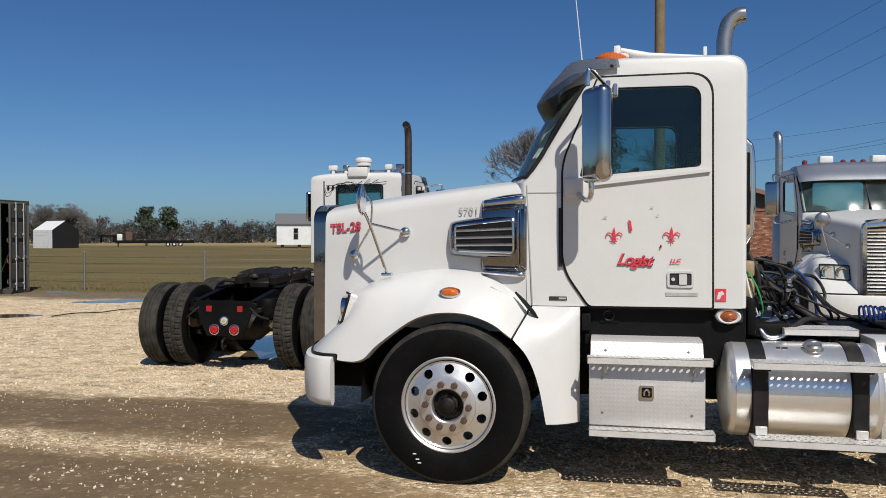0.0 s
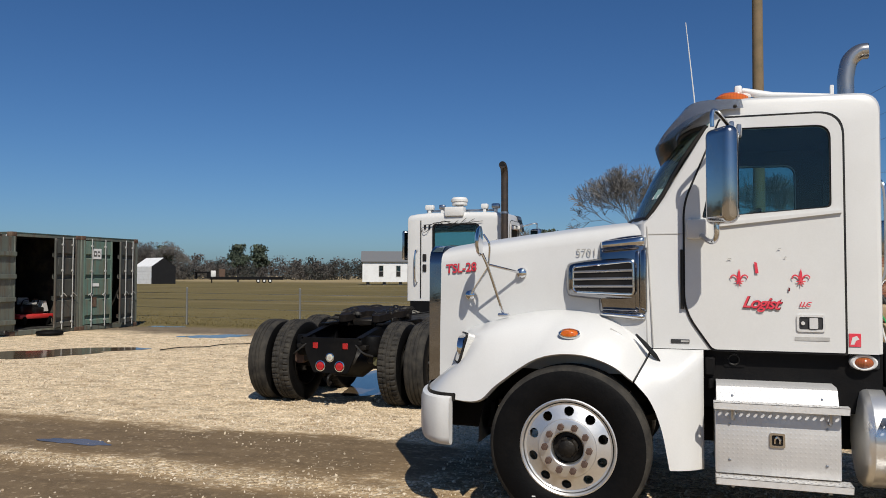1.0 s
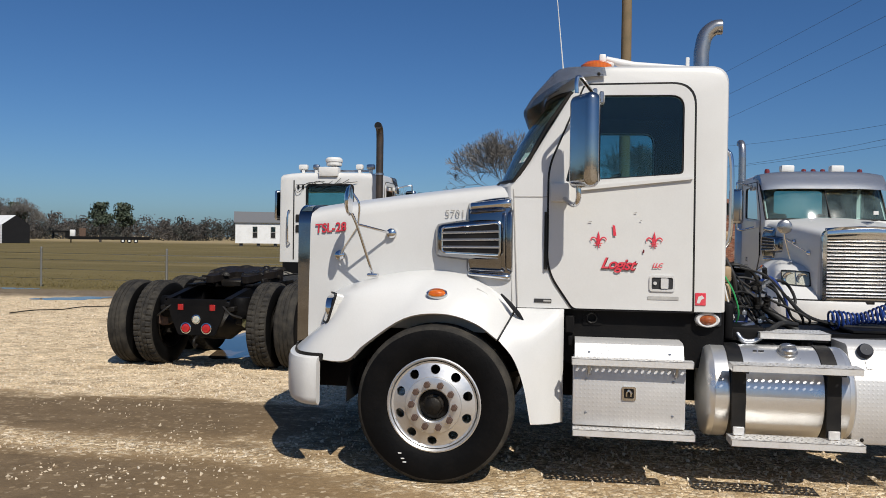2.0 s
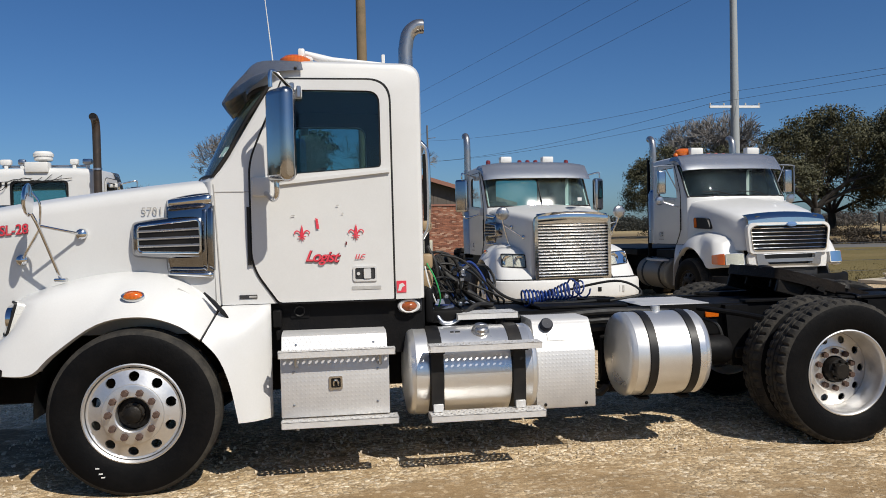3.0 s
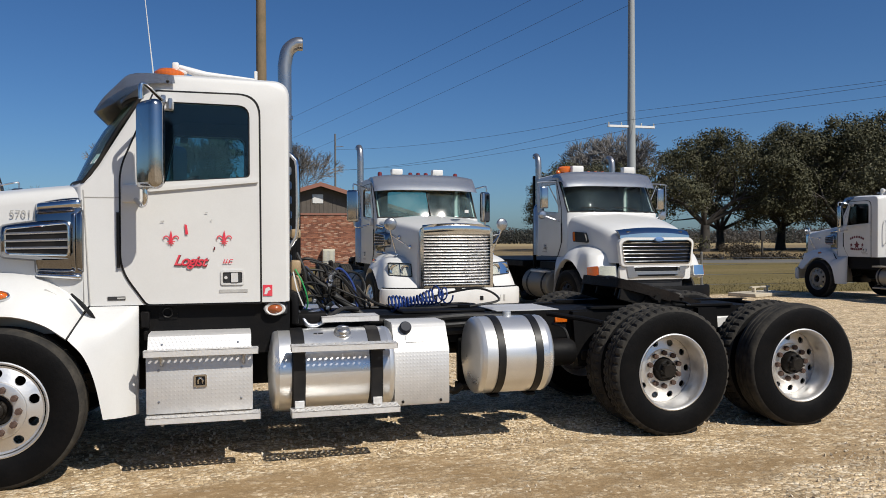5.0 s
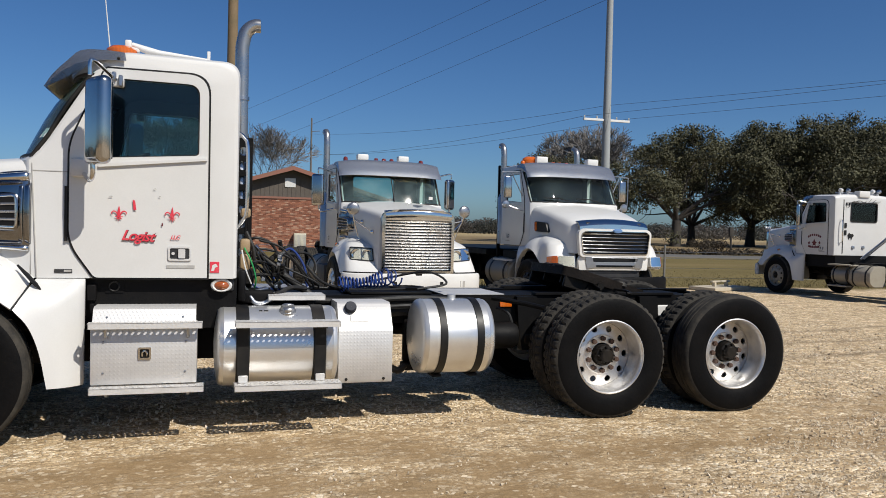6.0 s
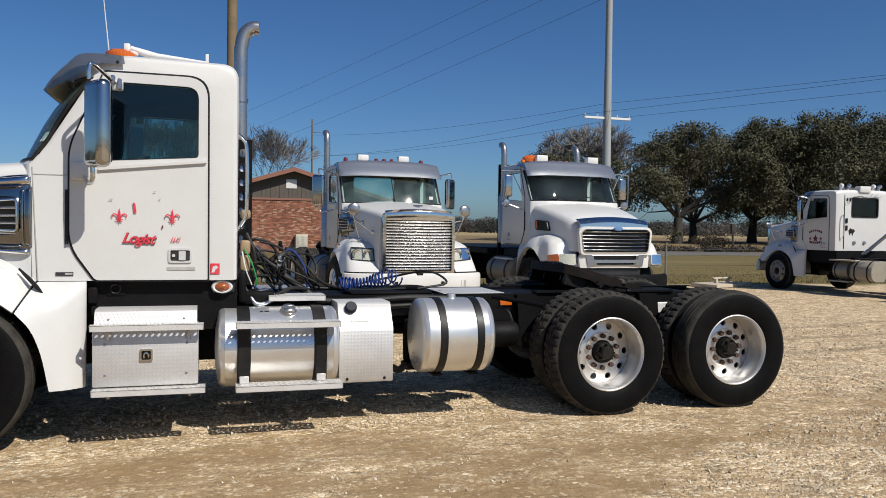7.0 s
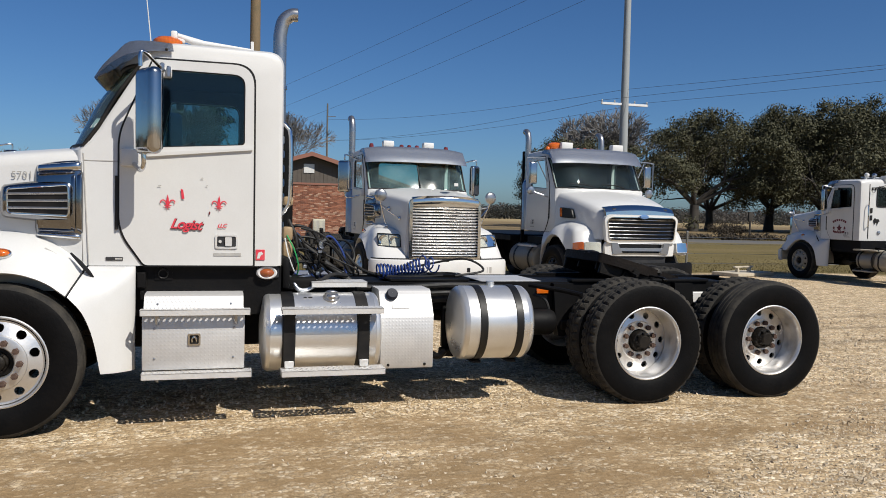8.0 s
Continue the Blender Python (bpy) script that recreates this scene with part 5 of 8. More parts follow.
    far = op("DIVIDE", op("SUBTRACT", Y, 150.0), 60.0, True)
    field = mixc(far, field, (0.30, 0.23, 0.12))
    fmask = op("MULTIPLY", op("ADD", wob, 0.1), 1.6, True)
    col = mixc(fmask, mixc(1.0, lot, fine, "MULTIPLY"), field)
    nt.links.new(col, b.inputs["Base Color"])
    b.inputs["Roughness"].default_value = 0.9
    b.inputs["Specular IOR Level"].default_value = 0.25
    h = op("ADD", op("MULTIPLY", op("SUBTRACT", 1.0, vor.outputs["Distance"]), op("SUBTRACT", 1.0, earthm)), op("MULTIPLY", noise_at(30.0, 4), 0.8))
    bp = add(nt, "ShaderNodeBump", Strength=0.75, Distance=0.02)
    nt.links.new(h, bp.inputs["Height"])
    nt.links.new(bp.outputs[0], b.inputs["Normal"])
    return m


GROUND = ground_material()
b = bmesh.new()
xs = [-3000, -600, -200, -80, -40] + [-30 + 0.75 * k for k in range(81)] + [40, 80, 200, 600, 3000]
ys = [-3000, -300, -60, -20] + [-10 + 0.75 * k for k in range(48)] + [30, 40, 60, 120, 300, 800, 3500]
rng = random.Random(4)
grid = [[b.verts.new((x, y, 0 if (x < -29 or x > 29 or y < -9 or y > 24) else 0.016 * (noise.noise((x * 0.35, y * 0.9, 0)) - 0.35))) for y in ys] for x in xs]
for i in range(len(xs) - 1):
    for j in range(len(ys) - 1):
        b.faces.new((grid[i][j], grid[i + 1][j], grid[i + 1][j + 1], grid[i][j + 1]))
ground = tagged(part("ground", b, GROUND), "tan crushed-stone truck yard beside a dormant brown-green field", "ground", kind="structure")


def ground_z(x, y):
    return 0.016 * (noise.noise((x * 0.35, y * 0.9, 0)) - 0.35)


# ---- the white tractor in front ----
main = tractor(pose(-0.86, 6.5, 0), "white day-cab semi truck with chrome intake and worn red door lettering", "tractors in the yard", rear_window=True)
S = -1
part("bumper", cached("bumper", bumper_mesh), WHITE2, main, "dull white swept-back bumper")
part("bumper_gap", cached("bumper_gap", gap_mesh), SEAL, main)
# This nose's chrome gets the darkened copy, so dark reflections are in its colour.
for o in main.children:
    if o.name.startswith("grille_shell"):
        for q in [o] + [k for k in o.children if k.name.startswith("shell_crown")]:
            q.data = q.data.copy()
            q.data.materials[0] = DCHROME
for y in (-0.8, 0.8):
    part("bumper_bracket", box(-1.1, -0.6, y - 0.05, y + 0.05, 0.55, 0.75, 0.01, 1), BLACK, main)


def toolbox(parent):
    t = part("tool_box", box(0.935, 1.662, -1.225, -0.55, 0.435, 0.865, 0.008, 2), PLATE, parent, "bright diamond-plate step box under the cab")
    part("box_lid", loft([[(0.945 + a, y, z) for y, z in ((-1.22 + a, 0.868), (-1.165, 0.975), (-1.12, 0.99), (-0.56, 0.99), (-0.56, 0.868))] for a in (0.0,)] +
                         [[(1.652, y, z) for y, z in ((-1.22, 0.868), (-1.165, 0.975), (-1.12, 0.99), (-0.56, 0.99), (-0.56, 0.868))]]), PLATE, t)
    part("step", perforated_step(0.925, 1.70, -1.31, -1.23, 0.892), STEP, t)
    part("step", perforated_step(0.935, 1.715, -1.31, -1.18, 0.425), STEP, t)
    for x in (1.04, 1.60):
        part("step_bracket", tube([(x, -1.225, 0.78), (x, -1.25, 0.785), (x, -1.275, 0.83), (x, -1.28, 0.85)], 0.012, 6, 8), STEEL, t)
        part("foot", tube([(x, -1.2, 0.385), (x, -1.2, 0.345)], 0.014, 8), STEEL, t)
    l = part("latch", plate(rounded([(1.255, 0.615), (1.345, 0.615), (1.345, 0.705), (1.255, 0.705)], 0.012), [rounded([(1.268, 0.628), (1.332, 0.628), (1.332, 0.692), (1.268, 0.692)], 0.01)], 0.012, lambda p: (p.x, -1.236 + p.y, p.z)), CHROME, t, "recessed chrome latch")
    part("latch_pocket", box(1.268, 1.332, -1.228, -1.2265, 0.628, 0.692), GREASE, l)
    part("latch_grip", tube([(1.285, -1.23, 0.64), (1.285, -1.236, 0.665), (1.30, -1.237, 0.682), (1.315, -1.236, 0.665), (1.315, -1.23, 0.64)], 0.007, 8, 14), CHROME, l)
    for x, z in ((1.02, 0.52), (1.58, 0.52), (1.02, 0.745), (1.585, 0.745), (1.04, 0.92), (1.56, 0.92)):
        y = -1.227 if z < 0.9 else -1.195
        part("rivet", lathe([(0.001, y - 0.005), (0.006, y - 0.004), (0.009, y)], 10, centre=(x, 0, z)), STEEL, t)
    return t


toolbox(main)
part("under_cab_panel", box(0.86, 1.95, -0.93, -0.90, 0.80, 1.19, 0.004, 1), BLACK, main)
part("under_cab_vent", lathe([(0.028, -0.945), (0.034, -0.95), (0.04, -0.945), (0.04, -0.93)], 20, centre=(1.06, 0, 1.125)), SEAL, main)
part("vent_plate", plate(rounded([(1.0, 1.075), (1.13, 1.075), (1.13, 1.175), (1.0, 1.175)], 0.01), [disc2(1.06, 1.125, 0.03)], 0.006, lambda p: (p.x, -0.938 + p.y, p.z)), BLACK, main)
part("cab_mount", join(box(0.88, 0.94, -1.0, -0.93, 1.02, 1.14, 0.008, 1), box(0.9, 0.93, -1.0, -0.93, 0.93, 1.0, 0.006, 1)), BLACK, main)
part("inner_chassis_cover", join(box(0.7, 1.9, -0.55, -0.52, 0.5, 1.15, 0.004, 1), box(0.62, 0.66, -0.9, -0.5, 0.45, 1.15, 0.004, 1)), BLACK, main)
mk = part("marker_lamp", lathe([(0.001, -0.035), (0.03, -0.03), (0.05, -0.012), (0.052, 0.02)], 24), AMBERD, main, "aged orange marker lamp in chrome rim")
mk.matrix_basis = Matrix.Translation((1.835, -0.965, 1.135)) @ Matrix.Diagonal((1.1, 1, 0.7, 1))
part("marker_rim", lathe([(0.05, -0.014), (0.062, -0.02), (0.072, -0.01), (0.075, 0.03)], 24), WHITE2, mk)
part("marker_shelf", box(1.76, 1.93, -0.95, -0.80, 1.09, 1.188, 0.01, 1), DARK, main)
tk = tank_parts(main, "fuel_tank", 1.80, 2.735, -0.885, 0.655, 0.312, [(1.995, 0.10), (2.575, 0.10)], "polished aluminium fuel tank with black straps", (2.34, 24))
part("step", perforated_step(1.93, 2.71, -1.335, -1.20, 0.892), STEP, tk)
part("step", perforated_step(1.93, 2.73, -1.335, -1.17, 0.418), STEP, tk)
for x in (1.995, 2.575):
    part("step_hanger", join(box(x - 0.045, x + 0.045, -1.215, -1.203, 0.43, 0.86, 0.003, 1), box(x - 0.04, x + 0.04, -1.32, -1.20, 0.835, 0.846, 0.003, 1)), SEAL, tk)
    part("step_tab", box(x - 0.035, x + 0.035, -1.235, -1.218, 0.419, 0.475, 0.004, 1), STEP, tk)
part("top_step", perforated_step(2.20, 2.66, -0.86, -0.62, 1.052), STEP, tk)
part("tank_stencil", join(box(2.12, 2.145, -1.019, -1.0145, 0.936, 0.948), box(2.155, 2.19, -1.019, -1.0145, 0.936, 0.948)), DARK, tk)


def def_tank(parent):
    prof = [(-0.985, 0.345), (-0.995, 0.36), (-0.995, 0.765), (-0.985, 0.785), (-0.875, 0.975), (-0.845, 0.99), (-0.55, 0.99), (-0.55, 0.345)]
    t = part("fluid_tank_cover", loft([[(x, y, z) for y, z in prof] for x in (2.755, 3.20)]), PLATE, parent, "diamond-plate cover with blue-black filler cap")
    cap = part("filler_cap", lathe([(0.001, 0.04), (0.04, 0.04), (0.048, 0.03), (0.05, 0.0)], 24, "z"), surface("navy_cap", (0.006, 0.009, 0.02), rough=0.5, amount=0.1, bump=0.0, spec=0.2), t)
    cap.matrix_basis = Matrix.Translation((2.86, -0.895, 0.945)) @ Matrix.Rotation(radians(58), 4, "X")
    pl = part("name_plate", box(-0.075, 0.075, -0.03, 0.03, 0, 0.003, 0.002, 1), WHITE2, t)
    pl.matrix_basis = Matrix.Translation((2.93, -0.943, 0.864)) @ Matrix.Rotation(radians(60), 4, "X")
    for x in (2.82, 3.13):
        part("bolt", lathe([(0.001, -1.004), (0.010, -1.002), (0.013, -0.996)], 8, centre=(x, 0, 0.375)), GREASE, t)


def_tank(main)
tk2 = tank_parts(main, "air_tank", 3.42, 4.06, -0.84, 0.70, 0.315, [(3.60, 0.065), (3.92, 0.065)], "brushed aluminium drum tank with black straps")
part("tank_stud", lathe([(0.001, 1.055), (0.035, 1.05), (0.038, 1.0)], 16, "z", centre=(3.76, -0.80, 0)), TANK, tk2)
part("tank_bracket", join(box(3.40, 4.10, -0.62, -0.44, 0.36, 0.42, 0.01, 1), box(3.42, 3.5, -0.5, -0.43, 0.42, 0.8, 0.01, 1)), BLACK, main)
part("grease_fitting", tube([(3.24, -0.75, 0.42), (3.30, -0.80, 0.40), (3.36, -0.78, 0.44)], 0.03, 8, 8), GREASE, main)
part("side_sticker", box(3.285, 3.355, -0.438, -0.4345, 0.905, 0.965), WHITE2, main, "small orange and white warning sticker")
stk = [o for o in main.children if o.name.startswith("side_sticker")][0]
part("sticker_band", box(3.287, 3.353, -0.4405, -0.4385, 0.948, 0.963), AMBER, stk)
part("sticker_mark", box(3.30, 3.325, -0.4405, -0.4385, 0.912, 0.938), RED, stk)
part("side_marker", box(4.35, 4.47, -0.45, -0.435, 0.90, 0.95, 0.004, 1), AMBER, main)
part("fender_stub", tube([(4.25, -0.5, 0.99), (4.5, -0.72, 0.955), (4.62, -0.86, 0.93)], 0.022, 8), BLACK, main)
part("brake_hose_loop", tube([(4.3, -0.5, 0.9), (4.38, -0.6, 0.85), (4.42, -0.62, 0.65), (4.36, -0.58, 0.55), (4.28, -0.52, 0.7)], 0.014, 8, 24), HOSE, main)
part("air_reservoir", lathe([(0.001, 4.12), (0.10, 4.13), (0.12, 4.17), (0.12, 4.40), (0.10, 4.44), (0.001, 4.45)], 24, "x", centre=(0, -0.62, 0.66)), BLACK, main)
# Hoses, hangers and cross reservoirs added to block light leaking past the tanks.
for y, z, r in ((-0.475, 0.945, 0.035), (-0.53, 0.985, 0.028), (-0.48, 0.86, 0.04), (-0.55, 0.92, 0.02)):
    part("frame_hose", tube([(1.75, y, z), (2.3, y - 0.02, z + 0.015), (2.9, y + 0.012, z - 0.02), (3.5, y - 0.01, z + 0.01), (4.15, y + 0.01, z - 0.03)], r, 8, 28), HOSE, main)
for x in (2.0, 2.58, 3.6, 3.92):
    part("tank_hanger", join(box(x - 0.04, x + 0.04, -0.60, -0.435, 0.42, 0.98, 0.008, 1), box(x - 0.04, x + 0.04, -0.95, -0.60, 0.362, 0.386, 0.004, 1)), BLACK, main)
for x in (1.75, 2.5, 4.2):
    part("cross_reservoir", lathe([(0.001, -0.40), (0.10, -0.39), (0.125, -0.36), (0.125, 0.36), (0.10, 0.39), (0.001, 0.40)], 20, "y", centre=(x, 0, 0.70)), BLACK, main)
part("deck_plate", box(3.80, 4.40, -0.42, 0.22, 1.012, 1.02, 0.002, 1), PLATE, main, "diamond-plate deck over the frame")
fifth_wheel_parts(main, 5.40, -15)
tail_parts(main)
stack_parts(main, 2.03, 0.745, 3.575)
part("grab_rail", tube([(1.965, -0.62, 1.58), (2.0, -0.66, 1.64), (2.03, -0.68, 1.75), (2.03, -0.68, 2.22), (2.0, -0.66, 2.32), (1.955, -0.62, 2.36)], 0.016, 10, 30), CHROME, main, "chrome grab rail behind the cab")
part("back_rack", join(box(2.06, 2.10, -0.15, -0.11, 1.05, 2.3, 0.004, 1), box(2.06, 2.10, 0.3, 0.34, 1.05, 2.3, 0.004, 1)), BLACK, main)
for k, (z, r) in enumerate(((1.42, 0.045), (1.28, 0.055), (1.7, 0.03))):
    part("reservoir_bottle", box(1.99, 2.07, -0.55, -0.42, z - r, z + r * 1.6, 0.02, 2), surface("yellowed_plastic", (0.30, 0.21, 0.115), rough=0.5, amount=0.3, bump=0.01) if k == 0 else bpy.data.materials["yellowed_plastic"], main)

# roof gear
bc = part("beacon", lathe([(0.085, 2.885), (0.09, 2.90), (0.088, 2.925), (0.06, 2.95), (0.001, 2.955)], 28, "z"), AMBER, main, "low amber roof beacon")
bc.matrix_basis = Matrix.Translation((1.07, -0.72, 0.01)) @ Matrix.Diagonal((1.25, 1.0, 1, 1))
part("horn_mount", join(box(1.09, 1.14, -0.72, -0.66, 2.92, 3.02, 0.012, 2), box(1.12, 1.20, -0.71, -0.67, 2.93, 2.97, 0.01, 2)), WHITE2, main)
part("air_horn", tube([(1.14, -0.69, 2.985), (1.26, -0.69, 2.95), (1.34, -0.69, 2.94), (1.72, -0.69, 2.915)], [0.022, 0.03, 0.022, 0.010], 12), WHITE2, main, "long white roof air horn")
part("horn_post", box(1.70, 1.725, -0.70, -0.68, 2.87, 2.985, 0.004, 1), WHITE2, main)
part("aerial", tube([(0.85, 0.82, 2.85), (0.816, 0.82, 3.257), (0.745, 0.82, 3.98)], [0.007, 0.006, 0.0035], 6), WHITE2, main, "thin white whip aerial")
part("visor_bolt", lathe([(0.001, -1.036), (0.010, -1.034), (0.013, -1.026)], 10, centre=(1.08, 0, 2.81)), GREASE, main)
part("cowl_seam", box(0.512, 0.752, -1.003, -1.0005, 1.964, 1.970), GREYV, main)
sbd = part("side_badge", box(0.66, 0.78, -1.007, -1.0005, 1.228, 1.255, 0.002, 1), DARK, main)
part("badge_mark", box(0.725, 0.775, -1.0085, -1.0072, 1.236, 1.248), GREYV, sbd)
st = part("door_sticker", box(1.745, 1.815, -1.006, -1.0012, 1.235, 1.32, 0.002, 1), RED, main, "small red square inspection sticker")
part("sticker_mark", plate([(1.755, 1.25), (1.775, 1.25), (1.785, 1.275), (1.805, 1.285), (1.79, 1.305), (1.765, 1.295)], (), 0.001, lambda p: (p.x, -1.0075 + p.y, p.z)), WHITE, st)
seam = part("hood_seam", tube([(0.505, -1.0, 2.02), (0.52, -1.002, 1.7), (0.545, -1.01, 1.2)], 0.005, 6), GREYV, main)
part("fender_split", tube([(0.535, -1.06, 1.19), (0.49, -1.14, 1.10), (0.43, -1.235, 0.99)], 0.005, 6), DARK, main)

# lettering on the driver's side
side_m = Matrix.Translation((0, 0, 0)) @ Matrix.Rotation(math.pi / 2, 4, "X")
fleur(main, 1.095, 1.668, 0.104, -1.0265)
fleur(main, 1.468, 1.668, 0.104, -1.0265)
lettering("door_lettering", "Logist", 0.105, REDDARK, main, Matrix.Translation((1.228, -1.0262, 1.503)) @ side_m @ Matrix.Rotation(radians(-3), 4, "Z"), 0.35, 0.0006, 0.9, 0.004, "worn red and black script lettering")
lettering("door_lettering", "Logist", 0.105, RED, main, Matrix.Translation((1.225, -1.0275, 1.505)) @ side_m @ Matrix.Rotation(radians(-3), 4, "Z"), 0.35, 0.0006, 0.9, 0.0015, "worn red script lettering")
lettering("door_lettering", "LLC", 0.042, RED, main, Matrix.Translation((1.49, -1.0265, 1.50)) @ side_m, 0.3, 0.0006, 0.9, 0.001)
part("decal_scrap", plate([(1.195, 1.70), (1.215, 1.70), (1.205, 1.77), (1.188, 1.775)], (), 0.001, lambda p: (p.x, -1.0272 + p.y, p.z)), RED, main)
part("decal_scrap", plate([(1.392, 1.585), (1.402, 1.585), (1.404, 1.605), (1.394, 1.61)], (), 0.001, lambda p: (p.x, -1.0272 + p.y, p.z)), REDDARK, main)
hm = math.atan2(-(hood_half(0) - hood_half(-1)), 1)


def on_hood(x, z):
    return Matrix.Translation((x, -hood_half(x) - 0.012, z)) @ Matrix.Rotation(hm, 4, "Z") @ side_m


lettering("hood_lettering", "TSL-28", 0.098, REDDARK, main, on_hood(-0.915, 1.735) @ Matrix.Rotation(radians(4), 4, "Z"), 0.1, 0.0006, 0.95, 0.0025)
lettering("hood_lettering", "TSL-28", 0.098, RED, main, on_hood(-0.915, 1.735) @ Matrix.Rotation(radians(4), 4, "Z") @ Matrix.Translation((0, 0, 0.0015)), 0.1, 0.0006, 0.95, 0.001, "red outlined fleet lettering")
lettering("fleet_figures", "5701", 0.075, GREYV, main, on_hood(0.08, 1.845), 0.0, 0.0006, 1.05, 0.0, "faded grey fleet figures")


# hoses and wires behind the cab
def coil(p0, p1, r, turns, wire, bm=None, sag=0.05):
    p0, p1 = Vector(p0), Vector(p1)
    pts = []
    n = turns * 12
    d = (p1 - p0)
    side = d.cross(Vector((0, 0, 1))).normalized()
    up = side.cross(d).normalized()
    rg = random.Random(turns)
    for k in range(n + 1):
        u = k / n
        a = 2 * math.pi * turns * u
        rr = r * (0.85 + 0.25 * math.sin(7 * u + 1))
        pts.append(p0 + d * u + side * rr * math.cos(a) + up * rr * math.sin(a) + Vector((0, 0, -sag * math.sin(math.pi * u))))
    return tube(pts, wire, 6, 0, bm)


part("air_line", coil((2.90, -0.06, 1.075), (3.33, 0.0, 1.13), 0.064, 13, 0.0085, None, 0.01), HOSEBLUE, main, "blue coiled air hose lying on the deck")
part("air_line", coil((3.34, 0.0, 1.14), (3.48, 0.05, 1.14), 0.078, 3, 0.008, None, 0.0), HOSEBLUE, main)
rg = random.Random(11)
for k in range(6):
    a = Vector((2.0, rg.uniform(-0.6, 0.3), rg.uniform(1.12, 1.35)))
    c = Vector((rg.uniform(2.25, 2.6), rg.uniform(-0.4, 0.3), rg.uniform(1.0, 1.04)))
    mid1 = a + Vector((rg.uniform(0.1, 0.25), rg.uniform(-0.15, 0.15), rg.uniform(-0.05, 0.1)))
    mid2 = c + Vector((rg.uniform(-0.3, 0.0), rg.uniform(-0.2, 0.2), rg.uniform(0.02, 0.15)))
    part("hose", tube([a, mid1, mid2, c], rg.choice((0.009, 0.012, 0.016)), 7, 22), HOSEBLUE if k % 4 == 3 else HOSE, main)
part("hose", tube([(2.17, -0.15, 1.36), (2.28, -0.16, 1.26), (2.45, -0.18, 1.12), (2.62, -0.2, 1.0)], 0.032, 10, 16), HOSE, main)
part("hose_end", tube([(2.12, -0.145, 1.41), (2.18, -0.15, 1.35)], 0.036, 10), STEEL, main)
for k, (x, y, rr) in enumerate(((2.45, 0.22, 0.13), (2.58, 0.3, 0.14))):
    part("hose_hoop", tube([(x + rr * 1.1 * math.cos(a), y + 0.05 * math.sin(3 * a), 1.22 + rr * math.sin(a)) for a in [math.pi * (-0.15 + 1.3 * i / 18) for i in range(19)]], 0.013, 7), HOSE, main)
part("hose", tube([(2.62, 0.1, 1.24), (2.72, 0.02, 1.12), (2.85, -0.06, 1.06), (3.1, -0.12, 1.03), (3.5, -0.2, 1.05)], 0.013, 7, 24), HOSE, main)
part("deck_clutter", box(2.95, 3.70, -0.40, 0.40, 1.012, 1.035, 0.006, 1), BLACK, main)
part("coil_tray", lathe([(0.16, 1.04), (0.165, 1.06), (0.12, 1.065), (0.11, 1.05), (0.02, 1.05)], 28, "z", centre=(3.55, -0.05, 0)), BLACK, main)
part("hose", tube([(3.0, 0.1, 1.05), (3.4, 0.2, 1.12), (3.75, -0.05, 1.2), (3.9, -0.2, 1.1), (3.6, -0.25, 1.05)], 0.011, 8, 26), HOSE, main)
part("wire", tube([(2.02, -0.56, 1.42), (2.08, -0.58, 1.3), (2.12, -0.56, 1.15), (2.1, -0.5, 1.05)], 0.006, 6, 14), GREENW, main)
part("wire", tube([(2.0, -0.60, 1.40), (2.03, -0.62, 1.25), (2.08, -0.6, 1.12)], 0.006, 6, 14), WHITE2, main)
part("coolant_elbow", tube([(1.93, -0.66, 1.15), (1.95, -0.72, 1.06), (2.02, -0.74, 1.02), (2.12, -0.70, 1.06), (2.2, -0.62, 1.08)], 0.024, 10, 18), STEEL, main)
part("frame_box", join(box(1.97, 2.25, -0.8, -0.45, 0.98, 1.08, 0.02, 2), box(1.96, 2.02, -0.9, -0.55, 1.0, 1.25, 0.02, 2)), BLACK, main)
part("valve_block", box(2.0, 2.1, -0.55, -0.35, 1.1, 1.25, 0.02, 1), GREASE, main)

# air lines that climb from the frame to the cab wall
for k, pts in enumerate((((2.03, -0.30, 1.45), (2.13, -0.36, 1.50), (2.27, -0.30, 1.44), (2.33, -0.28, 1.28), (2.31, -0.25, 1.03)),
                         ((2.03, -0.20, 1.32), (2.20, -0.22, 1.40), (2.44, -0.16, 1.32), (2.56, -0.12, 1.18), (2.66, -0.05, 1.06), (2.95, -0.02, 1.04)),
                         ((2.04, -0.45, 1.55), (2.10, -0.48, 1.40), (2.11, -0.46, 1.2), (2.06, -0.44, 1.05)),
                         ((2.30, 0.05, 1.03), (2.34, 0.03, 1.25), (2.45, 0.0, 1.40), (2.58, 0.02, 1.25), (2.62, 0.04, 1.05)))):
    part("hose", tube(list(pts), (0.013, 0.011, 0.016, 0.012)[k], 8, 28), HOSEBLUE if k == 3 else HOSE, main)
el = part("pipe_elbow", tube([(2.03, -0.66, 1.08), (2.06, -0.78, 1.035), (2.10, -0.80, 0.985), (2.16, -0.80, 0.98), (2.21, -0.79, 1.0), (2.25, -0.76, 1.03)], 0.02, 10, 18), STEEL, main, "dull steel pipe elbow behind the cab")
part("hose_collar", tube([(2.24, -0.77, 1.02), (2.29, -0.72, 1.05)], 0.027, 10), SEAL, el)
part("air_hose", tube([(2.28, -0.73, 1.045), (2.40, -0.60, 1.09), (2.55, -0.45, 1.07)], 0.018, 8, 14), HOSE, el)
rg = random.Random(77)
